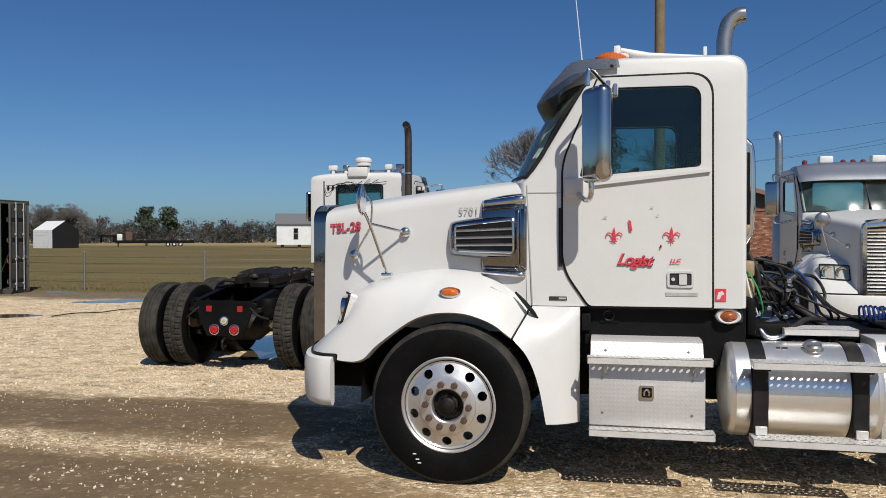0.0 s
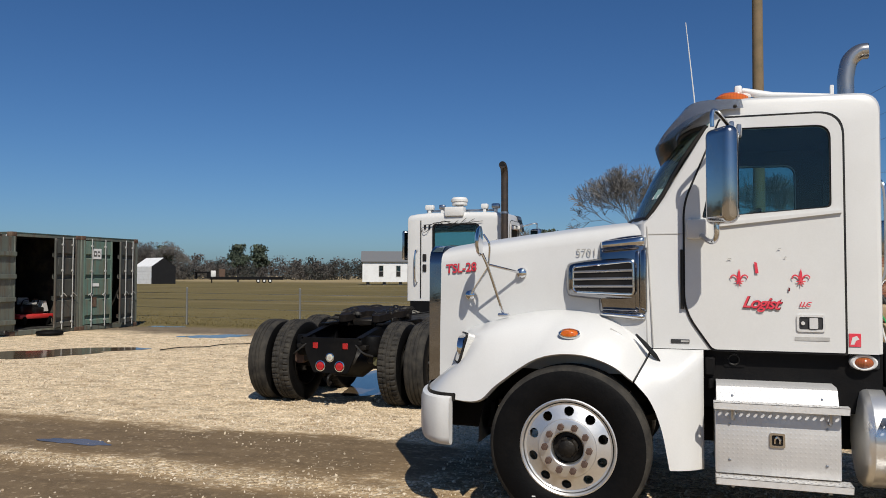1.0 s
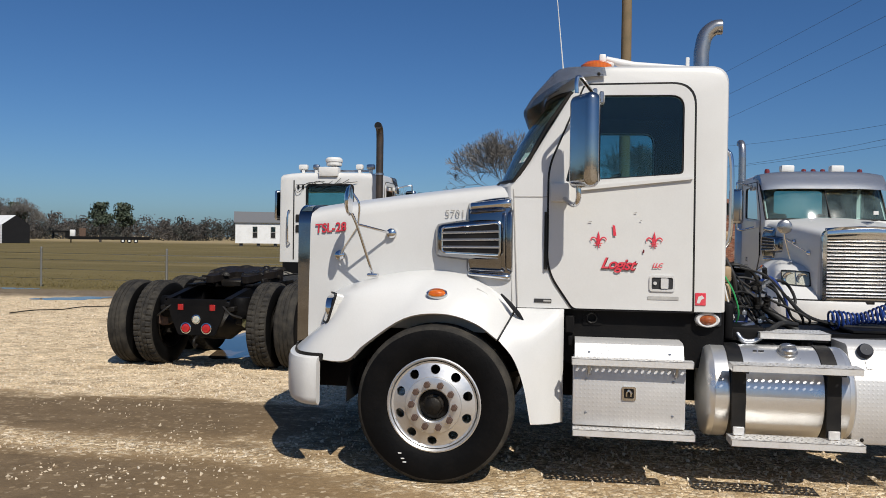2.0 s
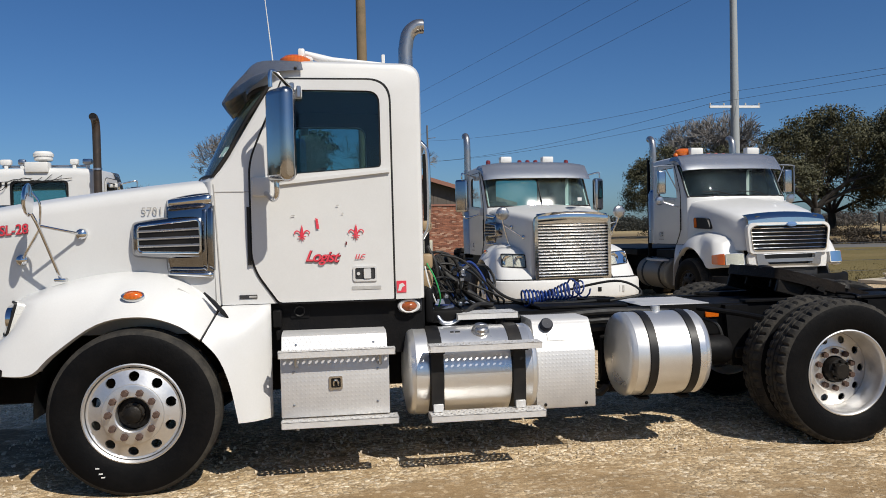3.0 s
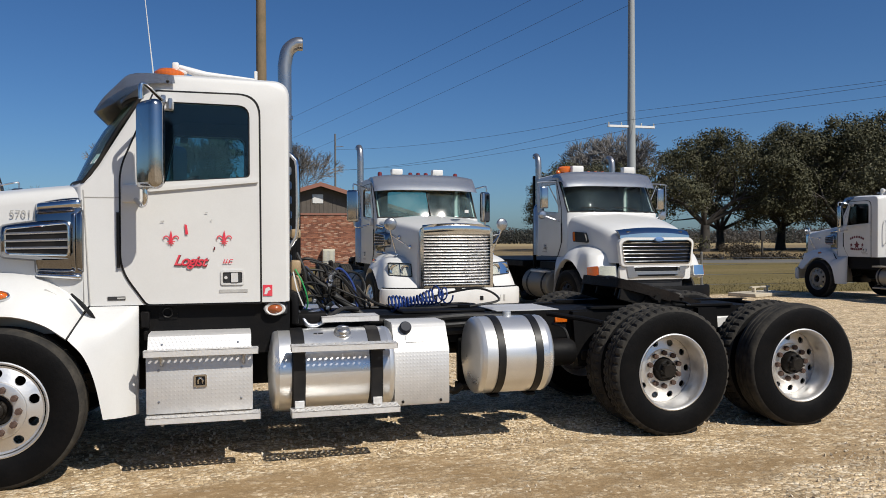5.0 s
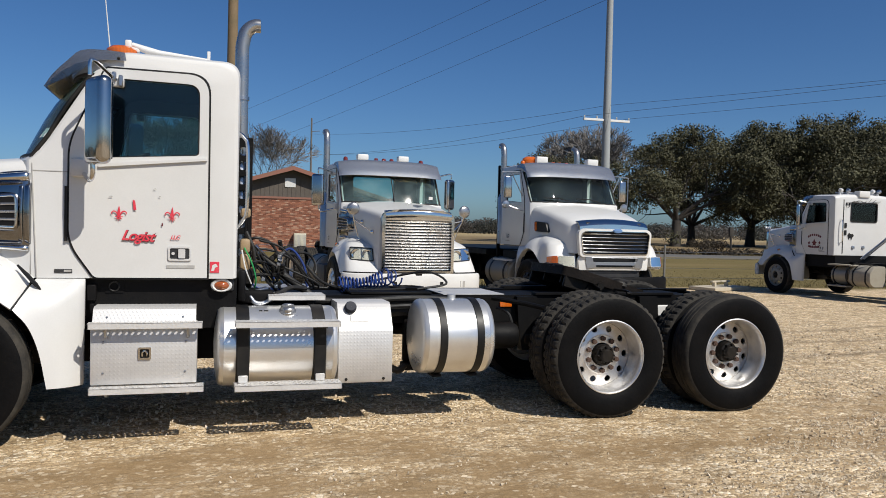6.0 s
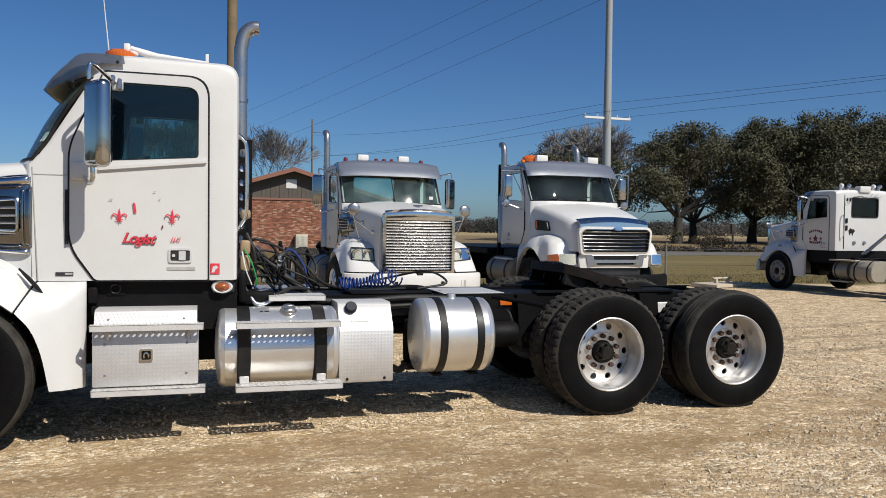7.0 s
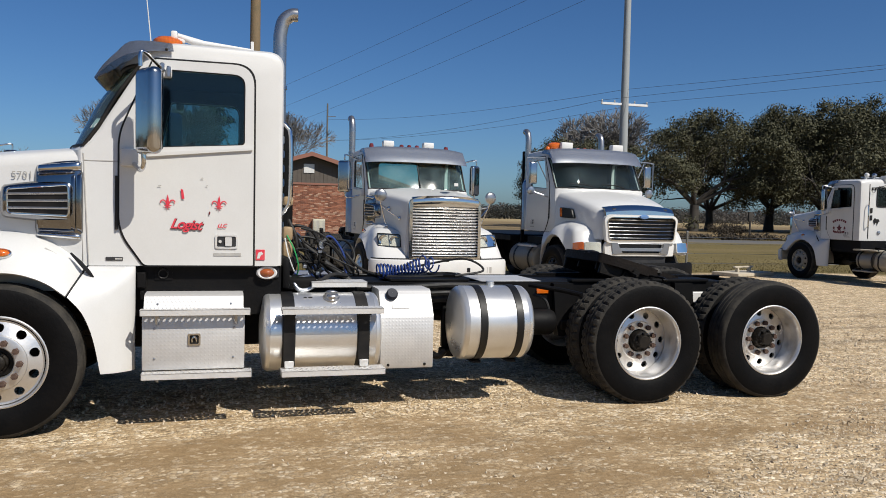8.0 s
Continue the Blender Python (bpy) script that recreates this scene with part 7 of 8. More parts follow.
def streaked(name, color, rust, amount):
    """Weathered container paint: rust that runs down in streaks, pale scuffs, fine relief."""
    m, nt, b = shader(name)
    co = add(nt, "ShaderNodeTexCoord")

    def field(scale, size, detail=5.0):
        mp = add(nt, "ShaderNodeMapping")
        mp.inputs["Scale"].default_value = scale
        nt.links.new(co.outputs["Object"], mp.inputs[0])
        n = add(nt, "ShaderNodeTexNoise", Scale=size, Detail=detail, Roughness=0.65)
        nt.links.new(mp.outputs[0], n.inputs["Vector"])
        return n.outputs[0]

    def over(fac, a, c):
        n = add(nt, "ShaderNodeMix", data_type="RGBA")
        nt.links.new(fac, n.inputs[0])
        nt.links.new(a, n.inputs[6])
        n.inputs[7].default_value = (*c, 1)
        return n.outputs[2]
    base = ramp(nt, field((1, 1, 0.5), 1.5), [(0.3, tuple(0.75 * v for v in color)), (0.7, tuple(1.15 * v for v in color))])
    col = over(ramp(nt, field((1, 1, 0.12), 7.0), [(0.48, grey(0)), (0.66, grey(amount))]), base, rust)
    col = over(ramp(nt, field((1, 1, 0.35), 9.0), [(0.60, grey(0)), (0.70, grey(amount * 0.55))]), col, (0.27, 0.27, 0.24))
    nt.links.new(col, b.inputs["Base Color"])
    b.inputs["Roughness"].default_value = 0.62
    bp = add(nt, "ShaderNodeBump", Strength=0.16, Distance=0.01)
    nt.links.new(field((1, 1, 1), 30.0, 3.0), bp.inputs["Height"])
    nt.links.new(bp.outputs[0], b.inputs["Normal"])
    return m


GREEN = streaked("faded_brown_green_steel", (0.070, 0.072, 0.060), (0.095, 0.062, 0.042), 0.9)
GREEN2 = streaked("light_green_steel", (0.098, 0.162, 0.132), (0.14, 0.085, 0.05), 0.6)
GREYST = streaked("grey_green_steel", (0.115, 0.128, 0.105), (0.10, 0.062, 0.04), 0.8)
TOPGREEN = streaked("dark_green_top_steel", (0.038, 0.062, 0.052), (0.085, 0.05, 0.033), 0.6)
DARKIN = surface("dark_container_inside", (0.012, 0.012, 0.011), rough=0.85, amount=0.4, bump=0.01)
RODS = surface("galvanised_rods", (0.44, 0.45, 0.43), rough=0.55, metal=0.2, amount=0.5, scale=9, grain=50, bump=0.02, dirt=(0.2, 0.12, 0.07))
RUSTC = surface("rust_brown_corner", (0.085, 0.045, 0.028), rough=0.8, amount=0.5, scale=8, bump=0.03)


def container(m, label, left_open, right_open, mat_l, mat_r):
    """A shipping container, its doors at +x, 2.44 wide and 2.9 high."""
    t = thing("shipping_container", m, label, "container", "containers by the field")
    W, H, L = 1.22, 2.85, 6.06
    b = bmesh.new()
    # corrugated sides, back and roof as one folded skin with thickness
    def wave(n, a0, a1):
        out = []
        for k in range(n):
            u0, du = a0 + (a1 - a0) * k / n, (a1 - a0) / n
            out += [(u0, 0), (u0 + du * 0.3, 0), (u0 + du * 0.45, 0.035), (u0 + du * 0.85, 0.035)]
        return out + [(a1, 0)]
    for s in (-1, 1):
        w = wave(20, -L, -0.05)
        loft([[(x, s * (W - d), 0.15), (x, s * (W - d), H - 0.06), (x, s * (W - d - 0.004), H - 0.06), (x, s * (W - d - 0.004), 0.15)] for x, d in w], bm=b)
    w = wave(8, -W, W)
    loft([[(-L + d, y, 0.15), (-L + d, y, H - 0.06), (-L + d + 0.004, y, H - 0.06), (-L + d + 0.004, y, 0.15)] for y, d in w], bm=b)
    body = part("side_skin", b, GREEN, t)
    part("roof_sheet", box(-L, 0, -W + 0.02, W - 0.02, H - 0.03, H - 0.01), GREEN, t)
    part("floor_deck", box(-L, -0.02, -W + 0.02, W - 0.02, 0.10, 0.16), DARKIN, t)
    for s in (-1, 1):
        part("inner_lining", box(-L + 0.06, -0.1, s * (W - 0.06), s * (W - 0.05), 0.16, H - 0.04), DARKIN, t)
    part("inner_lining", box(-L + 0.06, -L + 0.07, -W + 0.06, W - 0.06, 0.16, H - 0.04), DARKIN, t)
    part("inner_lining", box(-L + 0.06, -0.1, -W + 0.06, W - 0.06, H - 0.06, H - 0.05), DARKIN, t)
    for s in (-1, 1):
        part("corner_post", box(-0.10, 0.0, s * (W - 0.10), s * W, 0.0, H, 0.008, 1), GREYST, t)
        for z in (0.0, H - 0.12):
            part("corner_casting", box(-0.17, 0.012, s * (W - 0.165), s * (W + 0.006), z - 0.002, z + 0.122, 0.012, 2), RUSTC, t)
        part("bottom_rail", box(-L, -0.17, s * W, s * (W - 0.06), 0.02, 0.16, 0.006, 1), GREYST, t)
        part("top_rail", box(-L, -0.17, s * W, s * (W - 0.06), H - 0.07, H, 0.006, 1), TOPGREEN, t)
    part("door_header", box(-0.09, 0.0, -W + 0.10, W - 0.10, H - 0.12, H - 0.045, 0.006, 1), GREYST, t)
    part("header_edge", box(-0.10, 0.004, -W + 0.16, W - 0.16, H - 0.044, H - 0.004, 0.006, 1), TOPGREEN, t)
    part("door_sill", box(-0.09, 0.0, -W + 0.10, W - 0.10, 0.0, 0.14, 0.01, 1), GREYST, t)
    for s, opening, mt in ((-1, left_open, mat_l), (1, right_open, mat_r)):
        # a door leaf hinged at its corner post; y runs inward from the hinge
        hinge = Matrix.Translation((0.0, s * (W - 0.105), 0)) @ Matrix.Rotation(radians(s * opening), 4, "Z") @ Matrix.Scale(-s, 4, (0, 1, 0))
        dw = W - 0.12
        rows = [(0.17, 0.0)]
        for k in range(4):
            a = 0.30 + k * 0.62
            rows += [(a, 0.0), (a + 0.03, -0.07), (a + 0.14, -0.07), (a + 0.145, 0.0)]
        rows.append((H - 0.14, 0.0))
        b = loft([[(-0.012 + d, 0.03, z), (-0.012 + d, dw, z), (-0.035 + d, dw, z), (-0.035 + d, 0.03, z)] for z, d in rows])
        b.transform(hinge)
        dr = part("door", b, mt, t)
        fr = box(-0.045, 0.006, 0.0, 0.06, 0.15, H - 0.13, 0.004, 1)
        box(-0.045, 0.006, dw - 0.05, dw + 0.01, 0.15, H - 0.13, 0.004, 1, fr)
        fr.transform(hinge)
        part("door_frame", fr, mt, dr)
        for y in (0.28, 0.80):
            rb = tube([(0.035, y, 0.10), (0.035, y, H - 0.08)], 0.016, 8)
            for z in (0.3, 1.05, 1.8, 2.55):
                box(0.0, 0.05, y - 0.032, y + 0.032, z - 0.03, z + 0.03, 0.006, 1, rb)
            tube([(0.05, y, 1.15), (0.075, y - 0.05, 1.12), (0.075, y - 0.16, 1.05)], 0.013, 6, 0, rb)
            rb.transform(hinge)
            part("lock_rod", rb, RODS, dr)
    return t


c1 = container(pose(-17.8, 17.82, 0, 0, 0, -1), "faded green shipping container with one open door", 172, 14, GREYST, GREEN)
c2 = container(pose(-17.72, 20.28, 0, 0, 0, -1), "light green shipping container, both doors ajar", 4, 18, GREEN2, GREEN)
lab = Matrix.Translation((0.0, -1.115, 0)) @ Matrix.Rotation(radians(-4), 4, "Z")


def door_label(name, y0, y1, z0, z1, x, mat, parent, label=""):
    return part(name, box(x, x + 0.003, y0, y1, z0, z1, 0, 1, None, lab), mat, parent, label)


lb = door_label("label_plate", 0.33, 0.66, 2.16, 2.48, 0.006, WHITE2, c2, "white square shipping label")
for y in (0.37, 0.51):
    door_label("label_mark", y, y + 0.10, 2.24, 2.40, 0.0095, SEAL, lb)
    door_label("label_mark", y + 0.02, y + 0.08, 2.28, 2.36, 0.013, WHITE2, lb)
door_label("placard", 0.30, 0.58, 1.32, 1.42, 0.006, WHITE2, c2)
door_label("placard", 0.33, 0.50, 0.70, 1.0, 0.006, RUSTC, c2)


def mower(m):
    t = thing("riding_mower", m, "red riding lawn mower parked inside the container", "mower")
    RM = surface("red_mower_paint", (0.50, 0.03, 0.03), rough=0.35, amount=0.3, bump=0.005)
    part("mower_deck", box(-0.25, 0.52, -0.58, 0.58, 0.20, 0.33, 0.04, 2), RM, t)
    part("engine_hood", box(-0.62, 0.20, -0.30, 0.30, 0.33, 0.60, 0.07, 3), SEAL, t)
    part("seat", join(box(-0.30, 0.12, -0.02, 0.36, 0.50, 0.66, 0.06, 3), box(-0.40, -0.28, -0.02, 0.36, 0.56, 0.80, 0.05, 3)), GREYV, t)
    part("console", box(0.05, 0.30, 0.10, 0.40, 0.33, 0.52, 0.04, 2), SEAL, t)
    for k in (-1, 1):
        part("front_wheel", lathe([(0.03, -0.05), (0.12, -0.06), (0.16, -0.045), (0.16, 0.045), (0.12, 0.06), (0.03, 0.05)], 20, centre=(0.40, k * 0.42, 0.16)), RUBBER, t)
        part("rear_wheel", lathe([(0.05, -0.1), (0.18, -0.12), (0.25, -0.10), (0.25, 0.10), (0.18, 0.12), (0.05, 0.1)], 24, centre=(-0.35, k * 0.45, 0.25)), RUBBER, t)
        part("lever", tube([(0.1, k * 0.25, 0.5), (0.22, k * 0.25, 0.72), (0.24, k * 0.08, 0.76)], 0.015, 6, 10), SEAL, t)
        fp = rounded([(0.50, 0.38), (0.74, 0.38), (0.68, 0.60), (0.64, 0.70), (0.56, 0.70)], 0.03)
        part("fender", loft([[(x, k * y, z) for y, z in fp] for x in (-0.45, 0.05)]), WHITE2, t)
    return t


mower(pose(-18.8, 18.05, 0.20, 0, 0, -6))
tyre_on_ground = thing("spare_tyre", pose(-17.2, 17.35, 0.0), "small worn tyre lying flat on the gravel", "tyre")
part("tyre", lathe([(0.19, 0.01), (0.24, 0.0), (0.33, 0.015), (0.36, 0.06), (0.33, 0.11), (0.24, 0.125), (0.19, 0.11)], 28, "z", closed=True), RUBBER, tyre_on_ground)

# ---- fence along the field ----
GALV = surface("galvanised_steel", (0.27, 0.27, 0.255), rough=0.5, metal=0.6, amount=0.4, scale=6, bump=0.01)


def fence_y(x):
    return 22.3 - (x + 12.1) * 0.072


fence = thing("wire_fence", pose(0, 0, 0), "low wire fence with galvanised posts along the field", "fence")
pm = cached("post", lambda: mesh_of(lathe([(0.001, 1.27), (0.03, 1.26), (0.038, 1.24), (0.034, 1.22), (0.034, -0.02)], 12, "z")))
for k in range(16):
    x = -21.0 + 4.43 * k
    if abs(x + 12.1) < 1.0:
        x = -12.1
    o = part("fence_post", pm, GALV, fence)
    o.location = (x, fence_y(x), 0)
for z in (0.28, 0.58, 0.88, 1.08):
    part("fence_wire", tube([(-30, fence_y(-30), z), (-10, fence_y(-10), z - 0.02), (10, fence_y(10), z - 0.01), (48, fence_y(48), z)], 0.007, 4), STEEL, fence)

# ---- brick house ----
MORTAR = surface("mortar", (0.42, 0.36, 0.30), rough=0.9, amount=0.4, bump=0.03)


def brick_material():
    m, nt, b = shader("red_brick")
    info = add(nt, "ShaderNodeObjectInfo")
    geo = add(nt, "ShaderNodeNewGeometry")
    co = add(nt, "ShaderNodeTexCoord")
    mixr = add(nt, "ShaderNodeMath", operation="ADD")
    nt.links.new(info.outputs["Random"], mixr.inputs[0])
    nt.links.new(geo.outputs["Random Per Island"], mixr.inputs[1])
    fr = add(nt, "ShaderNodeMath", operation="FRACT")
    nt.links.new(mixr.outputs[0], fr.inputs[0])
    base = ramp(nt, fr.outputs[0], [(0.0, (0.16, 0.06, 0.035)), (0.4, (0.27, 0.105, 0.06)), (0.75, (0.34, 0.14, 0.08)), (1.0, (0.46, 0.30, 0.21))])
    n = add(nt, "ShaderNodeTexNoise", Scale=25.0, Detail=4.0)
    nt.links.new(co.outputs["Object"], n.inputs["Vector"])
    mx = add(nt, "ShaderNodeMix", data_type="RGBA", blend_type="MULTIPLY")
    mx.inputs[0].default_value = 1
    nt.links.new(base, mx.inputs[6])
    nt.links.new(ramp(nt, n.outputs[0], [(0.3, grey(0.75)), (0.7, grey(1.1))]), mx.inputs[7])
    nt.links.new(mx.outputs[2], b.inputs["Base Color"])
    b.inputs["Roughness"].default_value = 0.9
    return m


BRICK = brick_material()
SIDING = surface("weathered_wood_siding", (0.105, 0.088, 0.073), rough=0.85, amount=0.5, scale=3, grain=30, bump=0.03, dirt=(0.08, 0.07, 0.06))
ROOF = surface("brown_roof_edge", (0.26, 0.11, 0.075), rough=0.7, amount=0.4, bump=0.02)
SHINGLE = surface("dark_shingle", (0.09, 0.08, 0.075), rough=0.9, amount=0.4, bump=0.05)
HX, HY = 5.9, 47.6
HW, HZ, AP = 5.6, 3.25, 4.95
house = thing("brick_house", pose(HX, HY, 0), "low brick house with weathered wooden gable and brown roof edge", "house")
wall = part("wall", box(-HW, HW, 0.0, 0.25, -0.1, HZ, 0, 1), MORTAR, house)
part("wall", box(-HW, -HW + 0.25, 0.25, 12, -0.1, HZ), MORTAR, house)
part("wall", box(HW - 0.25, HW, 0.25, 12, -0.1, HZ), MORTAR, house)
part("wall", box(-HW, HW, 12, 12.25, -0.1, HZ), MORTAR, house)
ov = 0.55
slope = (AP - HZ) / HW
b = plate([(-HW, HZ), (HW, HZ), (0, AP)], (), 0.2, lambda p: (p.x, 0.06 + p.y, p.z))
gab = part("gable", b, SIDING, house, "weathered grey-brown board gable")
for k in range(42):
    x = -HW + 0.13 + k * 0.265
    top = AP - abs(x) * slope - 0.06
    if top > HZ + 0.06:
        part("board", box(x - 0.125, x + 0.125, 0.035, 0.06, HZ + 0.02, top), SIDING, gab)
for s in (-1, 1):
    b = loft([[(0, y, AP + 0.02), (s * (HW + ov), y, AP + 0.02 - slope * (HW + ov)), (s * (HW + ov), y, AP + 0.20 - slope * (HW + ov)), (0, y, AP + 0.20)] for y in (-0.45, 12.6)])
    rf = part("roof", b, SHINGLE, house)
    part("barge_board", loft([[(0, y, AP - 0.03), (s * (HW + ov), y, AP - 0.03 - slope * (HW + ov)), (s * (HW + ov), y, AP + 0.22 - slope * (HW + ov)), (0, y, AP + 0.22)] for y in (-0.50, -0.455)]), ROOF, rf)
part("trim_board", box(-HW, HW, -0.06, 0.0, HZ - 0.06, HZ + 0.06), ROOF, house)
part("gable_vent", box(-0.45, 0.2, -0.005, 0.04, 3.9, 4.45, 0.01, 1), WHITE2, house, "white louvred gable vent")
for z in (0.0,):
    part("roof_vent", box(-3.0, -2.6, 2, 2.4, AP - 0.4, AP - 0.1, 0.05, 2), STEEL, house)
ac = thing("air_conditioner", pose(HX + 0.45, HY - 0.4, 0), "beige air conditioner box by the brick wall", "air conditioner")
BEIGE = surface("beige_enamel", (0.55, 0.52, 0.40), rough=0.5, amount=0.3, bump=0.01)
part("case", box(-0.36, 0.36, -0.3, 0.3, 0.05, 1.12, 0.02, 2), BEIGE, ac)
for k in range(10):
    part("fin", box(-0.33 + k * 0.072, -0.30 + k * 0.072, -0.312, -0.30, 0.15, 1.02), GREYV, ac)
part("pad", box(-0.5, 0.5, -0.45, 0.4, -0.02, 0.05), MORTAR, ac)

# ---- far buildings ----
METALW = surface("white_sheet_metal", (0.72, 0.72, 0.71), rough=0.5, amount=0.2, scale=1, bump=0.01)
DARKT = surface("black_tarp", (0.012, 0.012, 0.013), rough=0.8, amount=0.3, scale=1, bump=0.02, dirt=(0.03, 0.03, 0.03), spec=0.2)
shed = thing("carport_shed", pose(-97.0, 125.5, 0, 0, 0, 68), "white metal shed with black tarp front", "shed")
prof = [(-2.5, 0), (-2.5, 3.3), (0, 5.0), (2.5, 3.3), (2.5, 0)]
part("shell", loft([[(x, y, z) for x, z in prof] for y in (0.0, 6.4)]), METALW, shed)
part("front_tarp", plate(prof, (), 0.05, lambda p: (p.x, -0.06 + p.y, p.z)), DARKT, shed, "black tarp front")
for k in range(6):
    part("groove", box(-2.52, -2.5, 0, 6.4, 0.5 * k + 0.35, 0.5 * k + 0.37), WHITE2, shed)

cabin = thing("white_house", pose(-53.0, 134, 0, 0, 0, 23), "small white raised house with grey roof", "house")
part("wall", box(-6, 6, 0, 7, 0.55, 4.25), METALW, cabin)
b = loft([[(x, -0.3, 4.35), (x, 3.5, 6.3), (x, 7.3, 4.35), (x, 7.3, 4.2), (x, -0.3, 4.2)] for x in (-6.3, 6.3)])
part("roof", b, surface("grey_shingle", (0.13, 0.135, 0.145), rough=0.9, amount=0.3, bump=0.02), cabin, "grey shingle roof")
for x in (-2.6, 0.55, 3.6):
    w = part("window", box(x - 0.45, x + 0.45, -0.05, 0.0, 1.5, 3.6), GREYV, cabin)
    part("pane", box(x - 0.36, x + 0.36, -0.07, -0.05, 1.58, 2.5), SEAL, w)
    part("pane", box(x - 0.36, x + 0.36, -0.07, -0.05, 2.58, 3.5), GLASS, w)
for x in (-5, -2, 1, 4):
    part("pier", box(x - 0.3, x + 0.3, 0.3, 0.9, -0.05, 0.55), DARK, cabin)

flat = thing("flatbed_trailer", pose(-98.2, 153.5, 0, 0, 0, 32) @ Matrix.Scale(1.18, 4), "long dark gooseneck flatbed trailer in the field", "trailer")
part("deck", box(-5.5, 8.0, -1.25, 1.25, 0.60, 1.15), BLACK, flat)
part("gooseneck", join(box(-8.2, -5.5, -0.9, 0.9, 1.8, 2.1), join(box(-6.0, -5.4, -0.9, 0.9, 0.85, 2.1), box(-8.1, -7.8, -0.2, 0.2, 0.7, 1.8))), BLACK, flat)
part("ramp", loft([[(8.0, -1.2, 1.1), (8.0, 1.2, 1.1), (8.0, 1.2, 0.95), (8.0, -1.2, 0.95)], [(10.5, -1.2, 0.6), (10.5, 1.2, 0.6), (10.5, 1.2, 0.5), (10.5, -1.2, 0.5)]]), BLACK, flat)
part("landing_leg", box(-5.2, -5.0, -0.9, -0.75, 0.0, 0.9), BLACK, flat)
for k in range(3):
    part("wheel", lathe([(0.05, -0.12), (0.3, -0.14), (0.4, -0.1), (0.4, 0.1), (0.3, 0.14), (0.05, 0.12)], 20, centre=(3.4 + k * 1.1, -1.35, 0.4)), RUBBER, flat)
    part("rim", lathe([(0.001, -0.15), (0.2, -0.16), (0.22, -0.1)], 16, centre=(3.4 + k * 1.1, -1.35, 0.4)), WHITE2, flat)
part("load", box(-5.3, -4.4, -0.5, 0.5, 1.1, 2.3, 0.1, 2), WHITE2, flat)
part("load", box(-3.8, -2.7, -0.5, 0.5, 1.1, 2.6, 0.05, 1), RUSTC, flat)

# ---- poles and wires ----
WOODP = surface("weathered_pole_wood", (0.19, 0.135, 0.075), rough=0.85, amount=0.6, scale=4, grain=20, bump=0.05, dirt=(0.11, 0.10, 0.06))
CONC = surface("grey_concrete_pole", (0.31, 0.33, 0.335), rough=0.7, amount=0.3, scale=0.6, grain=8, bump=0.02, dirt=(0.3, 0.3, 0.29))
wp = thing("utility_pole", pose(1.52, 22.44, 0), "brown wooden utility pole by the fence", "pole")
part("shaft", tube([(0, 0, -0.05), (0, 0, 6), (0, 0, 13)], [0.165, 0.145, 0.12], 16), WOODP, wp)
cp = thing("power_pole", pose(45.4 - 2.7, 76.5, 0), "tall grey concrete power pole with crossarm", "pole")
part("shaft", tube([(0, 0, -0.05), (0, 0, 15), (0, 0, 34)], [0.50, 0.42, 0.30], 20), CONC, cp)
part("crossarm", box(-2.8, 2.8, -0.12, 0.12, 13.75, 14.0, 0.02, 1), METALW, cp, "pale steel crossarm")
for x in (-2.7, -1.2, 1.2, 2.7):
    part("insulator", lathe([(0.05, 14.0), (0.1, 14.05), (0.06, 14.15), (0.1, 14.2), (0.03, 14.3)], 10, "z", centre=(x, 0, 0)), GREYV, cp)
BARKP = surface("grey_pole_wood", (0.13, 0.125, 0.12), rough=0.9, amount=0.3, bump=0.02)
fp = thing("utility_pole", pose(20, 150, 0), "distant wooden pole with short arms", "pole")
part("shaft", tube([(0, 0, -0.05), (0, 0, 22)], [0.24, 0.15], 8), BARKP, fp)
for z in (19.5, 15.5):
    part("arm", tube([(0, 0, z), (1.6, 0, z + 0.15)], 0.06, 6), BARKP, fp)
WIREM = surface("dark_power_line", (0.05, 0.05, 0.055), rough=0.6, amount=0.0, bump=0)


def span(a, c, sag, r):
    a, c = Vector(a), Vector(c)
    pts = [a.lerp(c, k / 24) + Vector((0, 0, -4 * sag * (k / 24) * (1 - k / 24))) for k in range(25)]
    part("conductor", tube(pts, r, 5), WIREM, lines)


lines = thing("power_lines", pose(0, 0, 0), "thin dark overhead power lines", "power line")
P = Vector((42.7, 76.5, 0))
for k, z in enumerate((33, 30, 27)):
    span(P + Vector((-0.3, 0, z)), (-22 + 6 * k, 250, 21 - 2.5 * k), 1.5, 0.02)
for x, z in ((-2.7, 14.2), (2.7, 14.2)):
    span(P + Vector((x, 0, z)), (20, 150, 15), 1.0, 0.018)
NEAR = ((73, 0, 13.3), (73, 0, 14.1), (76, 0, 13.3))
for (x, z), q in zip(((0, 15.5), (-2.7, 14.2), (2.7, 14.2)), NEAR):
    span(P + Vector((x, 0, z)), q, 0.3, 0.016)
span(P + Vector((0, 0, 15.5)), (20, 150, 19), 1.0, 0.018)


# ---- trees ----
BARK = surface("grey_brown_bark", (0.045, 0.039, 0.033), rough=0.95, amount=0.4, scale=2, grain=15, bump=0.05, dirt=(0.05, 0.045, 0.04))
TWIG = surface("bare_twigs", (0.15, 0.142, 0.135), rough=0.95, amount=0.3, bump=0)


